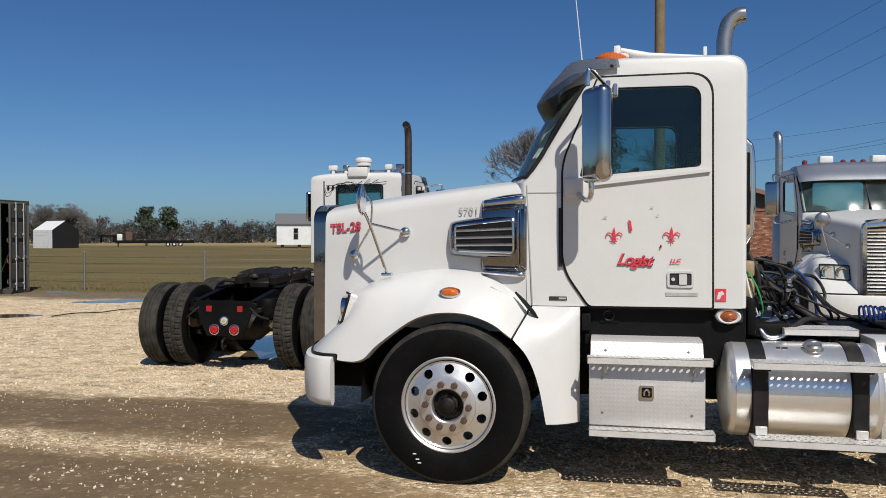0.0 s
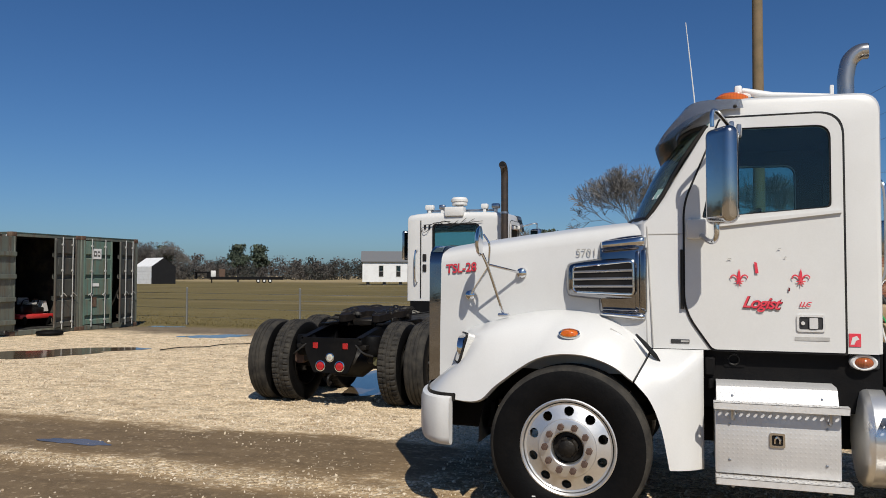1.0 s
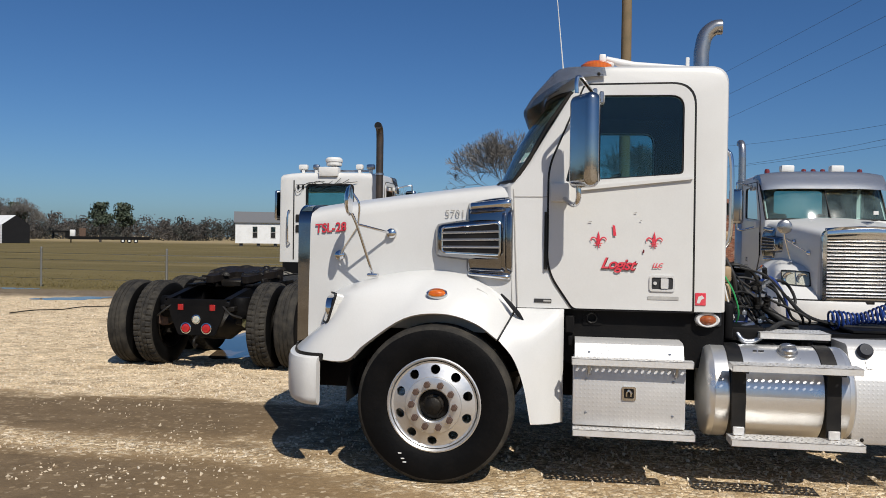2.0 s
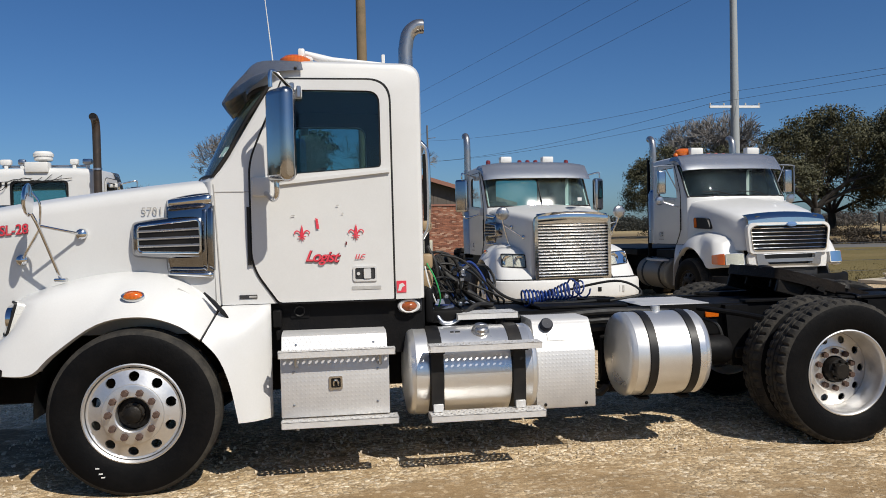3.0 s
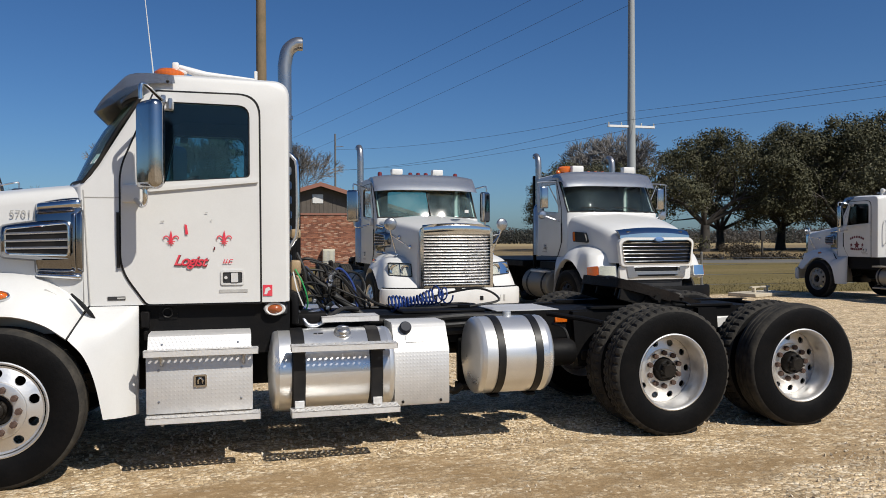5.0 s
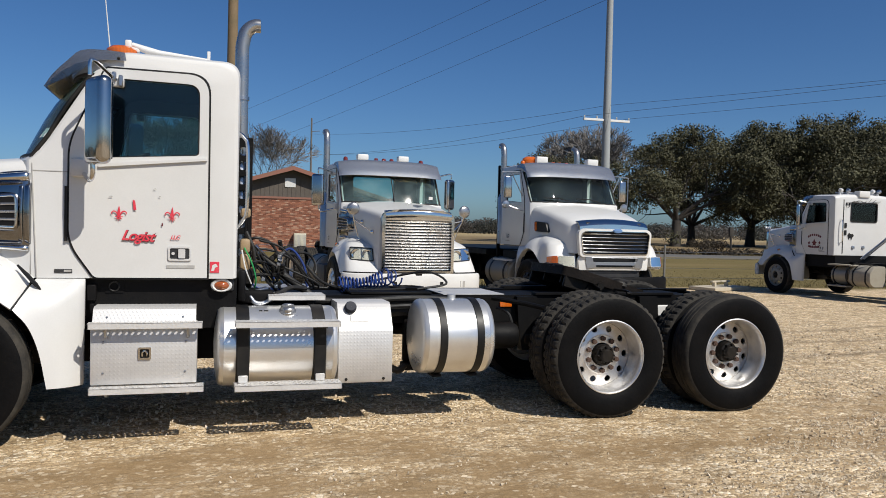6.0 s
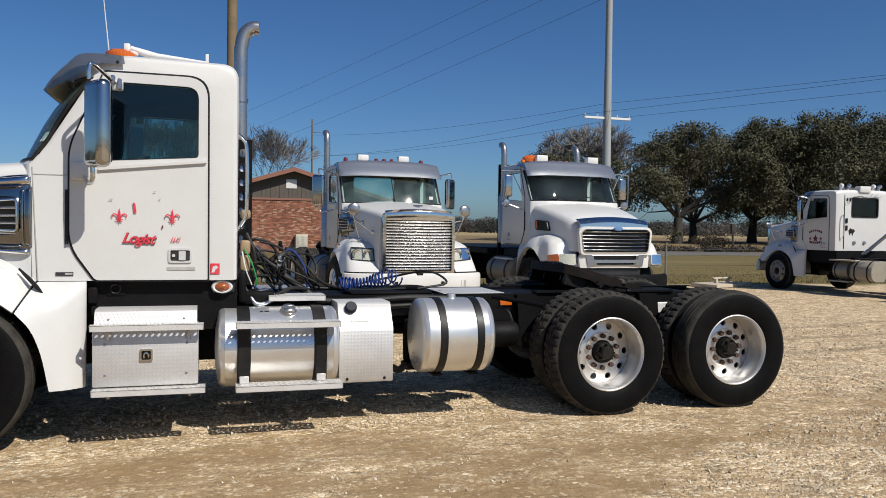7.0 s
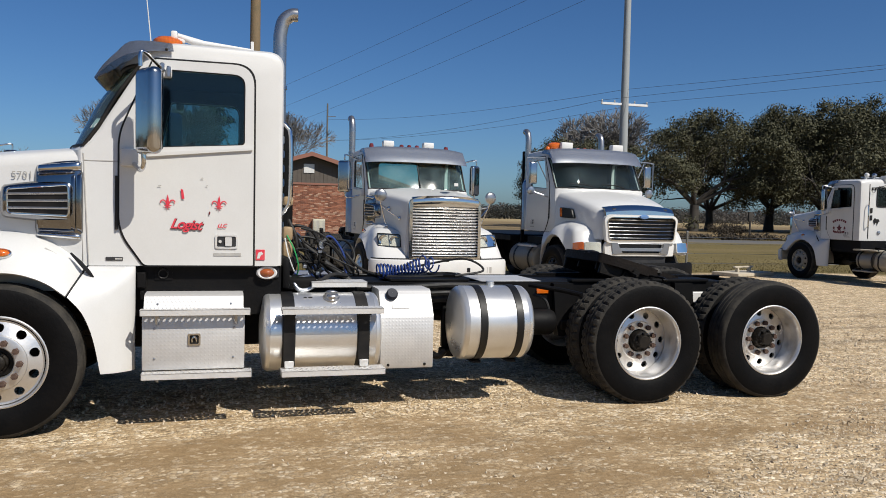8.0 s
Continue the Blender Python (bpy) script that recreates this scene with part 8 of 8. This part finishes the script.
def leaf_material(name, a, c, top=1.5, thin=0.0):
    m, nt, b = shader(name)
    geo = add(nt, "ShaderNodeNewGeometry")
    tone = ramp(nt, geo.outputs["Random Per Island"], [(0.0, a), (0.6, c), (1.0, tuple(min(1, v * top) for v in c))])
    nt.links.new(tone, b.inputs["Base Color"])
    if thin:
        # thin leaves pass part of the light on
        through_leaf, both = add(nt, "ShaderNodeBsdfTranslucent"), add(nt, "ShaderNodeMixShader")
        nt.links.new(tone, through_leaf.inputs[0])
        both.inputs[0].default_value = thin
        nt.links.new(b.outputs[0], both.inputs[1])
        nt.links.new(through_leaf.outputs[0], both.inputs[2])
        nt.links.new(both.outputs[0], nt.nodes["Material Output"].inputs[0])
    b.inputs["Roughness"].default_value = 0.7
    b.inputs["Specular IOR Level"].default_value = 0.3
    return m


OAKLEAF = leaf_material("live_oak_leaves", (0.028, 0.029, 0.014), (0.064, 0.062, 0.030), 1.35)
OLIVELEAF = leaf_material("olive_leaves", (0.056, 0.050, 0.026), (0.108, 0.093, 0.049), 1.35)
BRUSHLEAF = leaf_material("dead_brush", (0.018, 0.014, 0.009), (0.045, 0.034, 0.021))
PINELEAF = leaf_material("pine_needles", (0.022, 0.032, 0.020), (0.040, 0.052, 0.032))


def grow(rg, p, d, length, r, depth, segs, tips, spread=0.75, droop=0.0, keep=2):
    """Branches that fork; segs get (points, radii), tips the ends."""
    pts, rad = [p], [r]
    for k in range(3):
        d = (d + Vector((rg.uniform(-0.22, 0.22), rg.uniform(-0.22, 0.22), rg.uniform(-0.12, 0.15) - droop))).normalized()
        p = p + d * length / 3
        pts.append(p)
        rad.append(r * (1 - 0.13 * (k + 1)))
    segs.append((pts, rad))
    if depth == 0:
        tips.append(p)
        return
    for k in range(rg.choice((keep, keep + 1))):
        a = d.orthogonal().normalized()
        a.rotate(Matrix.Rotation(rg.uniform(0, 2 * math.pi), 3, d))
        nd = (d * (1 - spread * 0.35) + a * spread * rg.uniform(0.6, 1.1)).normalized()
        grow(rg, p, nd, length * rg.uniform(0.66, 0.86), rad[-1] * rg.uniform(0.6, 0.75), depth - 1, segs, tips, spread, droop, keep)


def scatter_leaves(rg, bm_lists, centres, size, per, radius, flat=0.7):
    vs, fs = bm_lists
    for c in centres:
        for _ in range(per):
            q = Vector([max(-1.7, min(1.7, rg.gauss(0, 1))) for _ in range(3)])
            q = Vector((q.x, q.y, q.z * flat)) * radius * 0.55 + c
            a = ((q - c).normalized() * 0.9 + Vector((rg.uniform(-0.6, 0.6), rg.uniform(-0.6, 0.6), rg.uniform(-0.3, 0.8)))).normalized()
            e = a.orthogonal().normalized()
            e.rotate(Matrix.Rotation(rg.uniform(0, 6.28), 3, a))
            f = a.cross(e)
            s = size * rg.uniform(0.5, 1.2)
            i = len(vs)
            vs += [q + e * s, q + f * s * 0.55, q - e * s, q - f * s * 0.55]
            fs.append((i, i + 1, i + 2, i + 3))


def raw_mesh(name, vs, fs):
    me = bpy.data.meshes.new(name)
    me.from_pydata([tuple(v) for v in vs], [], fs)
    me.update()
    return me


def oak_meshes(seed, height, width, leaves):
    rg = random.Random(seed)
    segs, tips = [], []
    trunk_h = height * 0.22
    segs.append(([Vector((0, 0, -0.2)), Vector((0.1, 0, trunk_h * 0.5)), Vector((0.2, 0.1, trunk_h))], [height * 0.055, height * 0.04, height * 0.038]))
    for k in range(6):
        a = 2 * math.pi * k / 6 + rg.uniform(-0.3, 0.3)
        d = Vector((math.cos(a) * rg.uniform(0.6, 1.1) * width, math.sin(a) * rg.uniform(0.6, 1.1) * width, rg.uniform(0.55, 1.1))).normalized()
        grow(rg, Vector((0.2, 0.1, trunk_h)), d, height * 0.30, height * 0.022, 4, segs, tips, 0.8)
    b = bmesh.new()
    for pts, rad in segs:
        tube(pts, rad, 6 if rad[0] > 0.1 else 4, 0, b, caps=False)
    wood = mesh_of(b, 80)
    tips = [p for p in tips if p.z > height * 0.30 or rg.random() < 0.12]
    lists = ([], [])
    per = max(3, int(leaves / max(1, len(tips))))
    scatter_leaves(rg, lists, tips, 0.182, per, height * 0.078)
    # hanging fringe and inner mass
    inner = [t.lerp(Vector((0, 0, height * 0.55)), rg.uniform(0.1, 0.5)) for t in tips[::3]]
    scatter_leaves(rg, lists, inner, 0.20, per // 3, height * 0.10)
    return wood, raw_mesh("leaves", *lists)


def tree(name, m, wood, leaves, leafmat, label, group=""):
    t = thing(name, m, label, "tree", group)
    part("trunk", wood, BARK, t)
    if leaves:
        part("crown", leaves, leafmat, t)
    return t


o1 = oak_meshes(3, 15.5, 1.1, 32000)
o2 = oak_meshes(9, 16.0, 1.2, 32000)
o3 = oak_meshes(21, 13.5, 1.0, 20000)
tree("live_oak", pose(60, 89, 0, 0, 0, 0), *o1, OAKLEAF, "broad dark live oak with heavy low limbs", "oaks by the road")
tree("live_oak", pose(77, 84, 0, 0, 0, 80), *o2, OAKLEAF, "broad dark live oak with heavy low limbs", "oaks by the road")
tree("live_oak", pose(93, 82, 0, 0, 0, 200), *o1, OAKLEAF, "broad dark live oak with heavy low limbs", "oaks by the road")
tree("live_oak", pose(107, 84, 0, 0, 0, 310), *o2, OAKLEAF, "broad dark live oak with heavy low limbs", "oaks by the road")
tree("olive_oak", pose(101, 92, 0, 0, 0, 160) @ Matrix.Scale(1.22, 4), *o1, OLIVELEAF, "tall olive-brown oak behind the live oaks", "oaks by the road")
tree("olive_oak", pose(84, 93, 0, 0, 0, 10) @ Matrix.Scale(0.98, 4), *o1, OLIVELEAF, "tall olive-brown oak behind the live oaks", "oaks by the road")
tree("olive_oak", pose(110, 97, 0, 0, 0, 70) @ Matrix.Scale(1.15, 4), *o2, OLIVELEAF, "tall olive-brown oak behind the live oaks", "oaks by the road")
tree("olive_oak", pose(72, 103, 0, 0, 0, 40), *o3, OLIVELEAF, "tall olive-brown oak behind the live oaks", "oaks by the road")
tree("olive_oak", pose(95, 105, 0, 0, 0, 140), *o3, OLIVELEAF, "tall olive-brown oak behind the live oaks", "oaks by the road")
tree("olive_oak", pose(79.5, 99, 0, 0, 0, 260) @ Matrix.Scale(0.97, 4), *o2, OLIVELEAF, "tall olive-brown oak behind the live oaks", "oaks by the road")
tree("live_oak", pose(85, 87, 0, 0, 0, 20) @ Matrix.Scale(1.06, 4), *o2, OAKLEAF, "broad dark live oak with heavy low limbs", "oaks by the road")
tree("olive_oak", pose(50, 104, 0, 0, 0, 240) @ Matrix.Scale(0.82, 4), *o1, OLIVELEAF, "thin olive-brown oak behind the power pole", "oaks by the road")


def bare_meshes(seed, height, depth=6, spread=0.6, least=0.013):
    rg = random.Random(seed)
    segs, tips = [], []
    grow(rg, Vector((0, 0, -0.2)), Vector((0, 0, 1)), height * 0.23, height * 0.02, depth, segs, tips, spread, -0.03, 3)
    b = bmesh.new()
    for pts, rad in segs:
        tube(pts[::3] if rad[0] < 0.03 else pts, [max(q, least) for q in (rad[::3] if rad[0] < 0.03 else rad)], 6 if rad[0] > 0.08 else 3, 0, b, caps=False)
    return mesh_of(b, 80)


bt1, bt2 = bare_meshes(5, 11, 7), bare_meshes(17, 11.5, 7)
bt3 = bare_meshes(23, 12, 6, 0.52)
bt4 = bare_meshes(23, 12, 7, 0.52)
bt5 = bare_meshes(41, 12.5, 6, 0.56, 0.022)


def bare(m, me, label, group):
    t = thing("bare_tree", m, label, "tree", group)
    part("crown", me, TWIG, t)


bare(pose(-4.0, 62, 0, 0, 0, 20) @ Matrix.Scale(0.97, 4), bt4, "leafless grey tree beyond the fence", "bare trees")
bare(pose(8.9, 85, 0, 0, 0, 120) @ Matrix.Scale(1.3, 4), bt3, "leafless grey tree behind the brick house", "bare trees")
bare(pose(-34.2, 150, 0, 0, 0, 40) @ Matrix.Scale(1.2, 4), bt3, "leafless grey tree far across the field", "bare trees")
bare(pose(14.0, 95, 0, 0, 0, 220) @ Matrix.Scale(0.8, 4), bt3, "leafless grey tree behind the brick house", "bare trees")
for x, y, k, turn in ((57, 109, 1.75, 150), (62, 112, 1.8, 280)):
    bare(pose(x, y, 0, 0, 0, turn) @ Matrix.Scale(k, 4), bt5, "leafless grey tree among the oaks", "bare trees")
for k in range(5):
    bare(pose(-142 + 2.7 * k, 172 + 5 * (k % 2), 0, 0, 0, 70 * k), bt1 if k % 2 else bt2, "leafless grey tree beyond the shed", "bare trees")


def pine_meshes(seed, height):
    rg = random.Random(seed)
    b = tube([(0, 0, -0.2), (0.1, 0, height * 0.6), (0, 0.1, height)], [0.28, 0.18, 0.05], 6, 6)
    cs = []
    for k in range(26):
        z = height * rg.uniform(0.5, 1.0)
        a = rg.uniform(0, 6.28)
        rr = height * 0.20 * rg.uniform(0.3, 1.0) * (1.25 - z / height)
        c = Vector((rr * math.cos(a) * 1.6, rr * math.sin(a) * 1.6, z))
        tube([(0.05, 0.05, z - 0.6), c], [0.06, 0.02], 4, 0, b)
        cs.append(c)
    lists = ([], [])
    scatter_leaves(rg, lists, cs, 0.40, 60, 1.5, 0.5)
    return mesh_of(b, 80), raw_mesh("needles", *lists)


pn = pine_meshes(2, 8.6)
for k, (x, y, r) in enumerate(((-24.0, 128, 0), (-20.5, 131, 90), (-108, 168, 40), (-104, 171, 130), (-133, 172, 200))):
    tree("pine_tree", pose(x, y, 0, 0, 0, r), *pn, PINELEAF, "dark green pine beyond the field", "pines")

pn2 = pine_meshes(7, 16.5)
tree("pine_tree", pose(-0.6, 110, 0, 0, 0, 30), *pn2, PINELEAF, "tall dark pine across the field", "pines")

# ---- far woods ----
rg = random.Random(31)
lists, lists2 = ([], []), ([], [])
for k in range(1500):
    front = k < 1000
    a = rg.uniform(radians(-75), radians(62)) if front else rg.uniform(radians(62), radians(285))
    d = rg.uniform(300, 420)
    h = rg.uniform(4, 9.5) * (0.7 if -0.05 < a < 1.2 else 1.12)
    c = Vector((math.sin(a) * d, math.cos(a) * d, 0))
    tgt = lists if noise.noise((a * 9, 0, 0)) + rg.uniform(-0.4, 0.4) > 0.1 else lists2
    for j in range(3):
        scatter_leaves(rg, tgt, [c + Vector((rg.uniform(-4, 4), rg.uniform(-4, 4), h * (0.22 + 0.28 * j)))], 0.53 if front else 1.4, 84 if front else 12, 3.8 - 0.7 * j, 0.8)
tagged(part("far_woods", raw_mesh("far_woods", *lists), leaf_material("far_green", (0.048, 0.052, 0.046), (0.062, 0.065, 0.056), 1.1, 0.45)), "distant belt of dark green woods on the horizon", "woods", kind="stuff")
tagged(part("far_bare_woods", raw_mesh("far_bare_woods", *lists2), leaf_material("far_brown", (0.088, 0.080, 0.072), (0.112, 0.101, 0.090), 1.1, 0.45)), "distant belt of leafless brown woods on the horizon", "woods", kind="stuff")

# ---- road ----
ASPH = surface("worn_asphalt", (0.095, 0.093, 0.09), rough=0.9, amount=0.3, scale=0.8, grain=40, bump=0.03)
b = bmesh.new()
n = 40
rows = []
for k in range(n + 1):
    x = -20 + 220 * k / n
    y = 55 - 0.25 * x
    rows.append([(x, y, 0.0), (x + 0.1, y + 0.1, 0.10), (x + 1.2, y + 4.4, 0.10), (x + 1.3, y + 4.5, 0.0)])
tagged(part("road", loft(rows, closed=False, caps=False), ASPH), "grey country road beyond the fence", "road", kind="structure")

# ---- by the road ----
sp = thing("sign_post", pose(50.5, 65, 0), "dark roadside post with small box", "post")
part("post", box(-0.07, 0.07, -0.07, 0.07, -0.05, 1.9, 0.01, 1), BARK, sp)
part("post_box", box(-0.22, 0.22, -0.12, 0.12, 1.5, 2.45, 0.03, 2), BARK, sp)
rg = random.Random(51)
for x, y, w in ((60.5, 84.0, 1.6), (52.0, 70.0, 1.4), (82.0, 80.0, 1.6)):
    lists = ([], [])
    scatter_leaves(rg, lists, [Vector((rg.uniform(-w, w), rg.uniform(-1, 1), rg.uniform(0.3, 0.8))) for _ in range(7)], 0.10, 220, 0.8, 0.6)
    sh = thing("shrub", pose(x, y, 0), "low dark brown shrub under the oaks", "shrub", "shrubs under the oaks")
    part("stem", tube([(0, 0, -0.05), (0.1, 0, 0.6)], 0.05, 6), BARK, sh)
    part("foliage", raw_mesh("shrub", *lists), BRUSHLEAF, sh)
lists = ([], [])
for k in range(150):
    x = 26 + 84 * (k + rg.random()) / 150
    c = Vector((x, 65.0 - 0.25 * x + rg.uniform(-1.2, 1.2), rg.uniform(0.05, 0.28) + 0.12 * noise.noise((x * 0.2, 0, 0))))
    scatter_leaves(rg, lists, [c], 0.115, 180, 0.75, 0.42)
tagged(part("brush", raw_mesh("brush", *lists), BRUSHLEAF), "low strip of dark dead brush behind the road", "brush", kind="stuff")

# ---- puddles ----
def water_material():
    m, nt, b = shader("muddy_water")
    geo = add(nt, "ShaderNodeNewGeometry")
    n = add(nt, "ShaderNodeTexNoise", Scale=2.0, Detail=3.0)
    nt.links.new(geo.outputs["Position"], n.inputs["Vector"])
    nt.links.new(ramp(nt, n.outputs[0], [(0.3, (0.085, 0.06, 0.036)), (0.7, (0.13, 0.094, 0.06))]), b.inputs["Base Color"])
    b.inputs["Roughness"].default_value = 0.09
    bp = add(nt, "ShaderNodeBump", Strength=0.04, Distance=0.01)
    nt.links.new(n.outputs[0], bp.inputs["Height"])
    nt.links.new(bp.outputs[0], b.inputs["Normal"])
    return m


WATER = water_material()


def puddle(x, y, rx, ry, seed, turn=0.0):
    rg = random.Random(seed)
    ph = [rg.uniform(0, 6.28) for _ in range(4)]
    b = bmesh.new()
    level = sum(ground_z(x + rx * 0.6 * i, y + ry * 0.6 * j) for i in (-1, 0, 1) for j in (-1, 0, 1)) / 9 + 0.006
    ring = []
    for k in range(48):
        a = 2 * math.pi * k / 48
        r = 1 + 0.18 * math.sin(2 * a + ph[0]) + 0.14 * math.sin(3 * a + ph[1]) + 0.09 * math.sin(7 * a + ph[2]) + 0.05 * math.sin(11 * a + ph[3])
        px, py = rx * r * math.cos(a), ry * r * math.sin(a)
        c, s = math.cos(turn), math.sin(turn)
        ring.append(b.verts.new((x + px * c - py * s, y + px * s + py * c, level)))
    b.faces.new(ring)
    tagged(part("puddle", b, WATER), "shallow muddy rain puddle reflecting the sky", "puddle", "puddles", "structure")


puddle(-12.7, 18.6, 0.8, 0.62, 1, 0.5)
puddle(-13.5, 13.2, 2.1, 0.85, 2, 0.75)
puddle(-6.0, 6.38, 0.36, 0.13, 3)
puddle(-16.6, 21.6, 0.6, 0.3, 4)
puddle(-4.85, 11.9, 0.8, 1.5, 5)
puddle(-4.4, 10.7, 0.45, 0.5, 8)
puddle(-7.4, 5.9, 0.35, 0.10, 6)


# ---- loose stones ----
def stones(count, x0, x1, y0, y1, lo, hi, seed, keep):
    rg = random.Random(seed)
    vs, fs = [], []
    base = [Vector(p) for p in ((1, 0, 0), (-1, 0, 0), (0, 1, 0), (0, -1, 0), (0, 0, 1), (0, 0, -1))]
    tri = [(0, 2, 4), (2, 1, 4), (1, 3, 4), (3, 0, 4), (2, 0, 5), (1, 2, 5), (3, 1, 5), (0, 3, 5)]
    while count:
        x, y = rg.uniform(x0, x1), rg.uniform(y0, y1)
        if not keep(x, y, rg):
            continue
        count -= 1
        s = rg.uniform(lo, hi) * rg.choice((0.6, 0.8, 1, 1, 1.5))
        rot = Euler((rg.uniform(0, 6), rg.uniform(0, 6), rg.uniform(0, 6))).to_matrix()
        i = len(vs)
        c = Vector((x, y, ground_z(x, y) + s * 0.25))
        vs += [c + rot @ Vector((p.x * s * rg.uniform(0.7, 1.3), p.y * s * rg.uniform(0.6, 1.0), p.z * s * rg.uniform(0.4, 0.8))) for p in base]
        fs += [(i + a, i + c2, i + d) for a, c2, d in tri]
    return raw_mesh("stones", vs, fs)


def stone_material():
    m, nt, b = shader("pale_crushed_stone")
    geo = add(nt, "ShaderNodeNewGeometry")
    nt.links.new(ramp(nt, geo.outputs["Random Per Island"], [(0.0, (0.32, 0.24, 0.155)), (0.4, (0.50, 0.41, 0.29)), (0.8, (0.60, 0.50, 0.37)), (1.0, (0.68, 0.59, 0.46))]), b.inputs["Base Color"])
    b.inputs["Roughness"].default_value = 0.9
    return m


STONE = stone_material()


def keep_near(x, y, rg):
    v = noise.noise((x * 0.5, y * 1.1, 3.0)) + 0.6 * noise.noise((x * 2.1, y * 2.9, 7.0))
    lane = y < 5.4 or (x < -2.2 and abs(y - 6.65) < 0.85)
    return rg.random() < (-0.03 if lane else 0.55) + 0.5 * v


def dry_ground(x, y, rg):
    """Keeps stones out of the large puddles."""
    u, v = (x + 13.5) * 0.73 + (y - 13.2) * 0.68, -(x + 13.5) * 0.68 + (y - 13.2) * 0.73
    return (u / 2.7) ** 2 + (v / 1.15) ** 2 > 1 and math.hypot(x + 12.7, y - 18.6) > 1.1 and math.hypot((x + 4.8) / 1.2, (y - 11.7) / 2.0) > 1


tagged(part("loose_gravel", stones(17000, -6.5, 9.0, 3.0, 9.5, 0.006, 0.015, 5, keep_near), STONE), "loose pale crushed stone scattered on packed earth", "gravel", kind="stuff")
tagged(part("loose_gravel", stones(19000, -14, 12.0, 7.6, 18, 0.009, 0.021, 6, dry_ground), STONE), "loose pale crushed stone", "gravel", kind="stuff")
tagged(part("coarse_gravel", stones(9000, 2.5, 9.0, 2.5, 5.0, 0.006, 0.013, 7, lambda x, y, r: x - 2.5 > (y - 2.6) * 1.6 + r.uniform(-0.6, 0.6)), STONE), "coarse pale stone beside the wheel track", "gravel", kind="stuff")


# ---- field edge ----
def grass(count, x0, x1, y_of, depth, seed, lo, hi):
    rg = random.Random(seed)
    vs, fs = [], []
    for _ in range(count):
        x = rg.uniform(x0, x1)
        y = y_of(x) + abs(rg.gauss(0, depth))
        h, w, a = rg.uniform(lo, hi), rg.uniform(0.006, 0.014), rg.uniform(0, 6.28)
        lx, ly = rg.uniform(-0.6, 0.6) * h, rg.uniform(-0.6, 0.6) * h
        i = len(vs)
        vs += [(x - w * math.cos(a), y - w * math.sin(a), 0), (x + w * math.cos(a), y + w * math.sin(a), 0), (x + lx, y + ly, h)]
        fs.append((i, i + 1, i + 2))
    return raw_mesh("grass", vs, fs)


GRASS = leaf_material("dormant_grass", (0.085, 0.07, 0.025), (0.14, 0.11, 0.042))
tagged(part("grass", grass(26000, -34, 40, lambda x: 20.4 - 0.05 * x + 0.8, 3.5, 12, 0.02, 0.06), GRASS), "short dormant grass at the edge of the field", "grass", kind="stuff")
tagged(part("tall_weeds", grass(1500, -18, 30, lambda x: fence_y(x) - 0.2, 0.25, 13, 0.06, 0.18), GRASS), "dry weeds along the fence", "weeds", kind="stuff")

# ---- bits in the yard ----
saw = thing("wooden_frame", pose(15.6, 19.2, 0, 0, 0, 20), "pale wooden frame lying on the gravel", "lumber")
LUM = surface("pale_lumber", (0.50, 0.44, 0.34), rough=0.8, amount=0.4, bump=0.02)
part("board", box(-0.9, 0.9, -0.45, 0.45, 0.0, 0.10, 0.01, 1), LUM, saw)
part("board", box(-0.45, 0.45, -0.05, 0.05, 0.22, 0.27, 0.01, 1), LUM, saw)
for x in (-0.3, 0.3):
    part("leg", box(x - 0.04, x + 0.04, -0.05, 0.05, 0.08, 0.225, 0.005, 1), LUM, saw)
rp = thing("old_rope", pose(-10.9, 15.8, 0, 0, 0, 60), "dark chain trailing over the gravel", "chain")
part("strand", tube([(-1.3, -0.2, 0.02), (-0.7, 0.05, 0.025), (-0.2, -0.1, 0.02), (0.4, 0.12, 0.03), (1.0, 0.0, 0.02), (1.6, 0.3, 0.02)], 0.012, 6, 40), GREASE, rp)

# ---- brick courses ----
vs, fs = [], []
rg = random.Random(77)
course, bl = 0.0775, 0.215
for r in range(int(HZ / course)):
    x = -HW - (0.11 if r % 2 else 0.0)
    while x < HW:
        a, c = max(x + 0.005, -HW), min(x + bl - 0.005, HW)
        if c - a > 0.03:
            z0, z1, y = r * course + 0.005, (r + 1) * course - 0.005, -0.012 - rg.uniform(0, 0.006)
            i = len(vs)
            vs += [(a, y, z0), (c, y, z0), (c, y, z1), (a, y, z1), (a, 0.005, z0), (c, 0.005, z0), (c, 0.005, z1), (a, 0.005, z1)]
            fs += [(i, i + 1, i + 2, i + 3), (i, i + 4, i + 5, i + 1), (i + 1, i + 5, i + 6, i + 2), (i + 2, i + 6, i + 7, i + 3), (i + 3, i + 7, i + 4, i)]
        x += bl
tagged(part("brickwork", raw_mesh("brickwork", vs, fs), BRICK, wall), "red brick courses with pale mortar joints", kind="stuff")
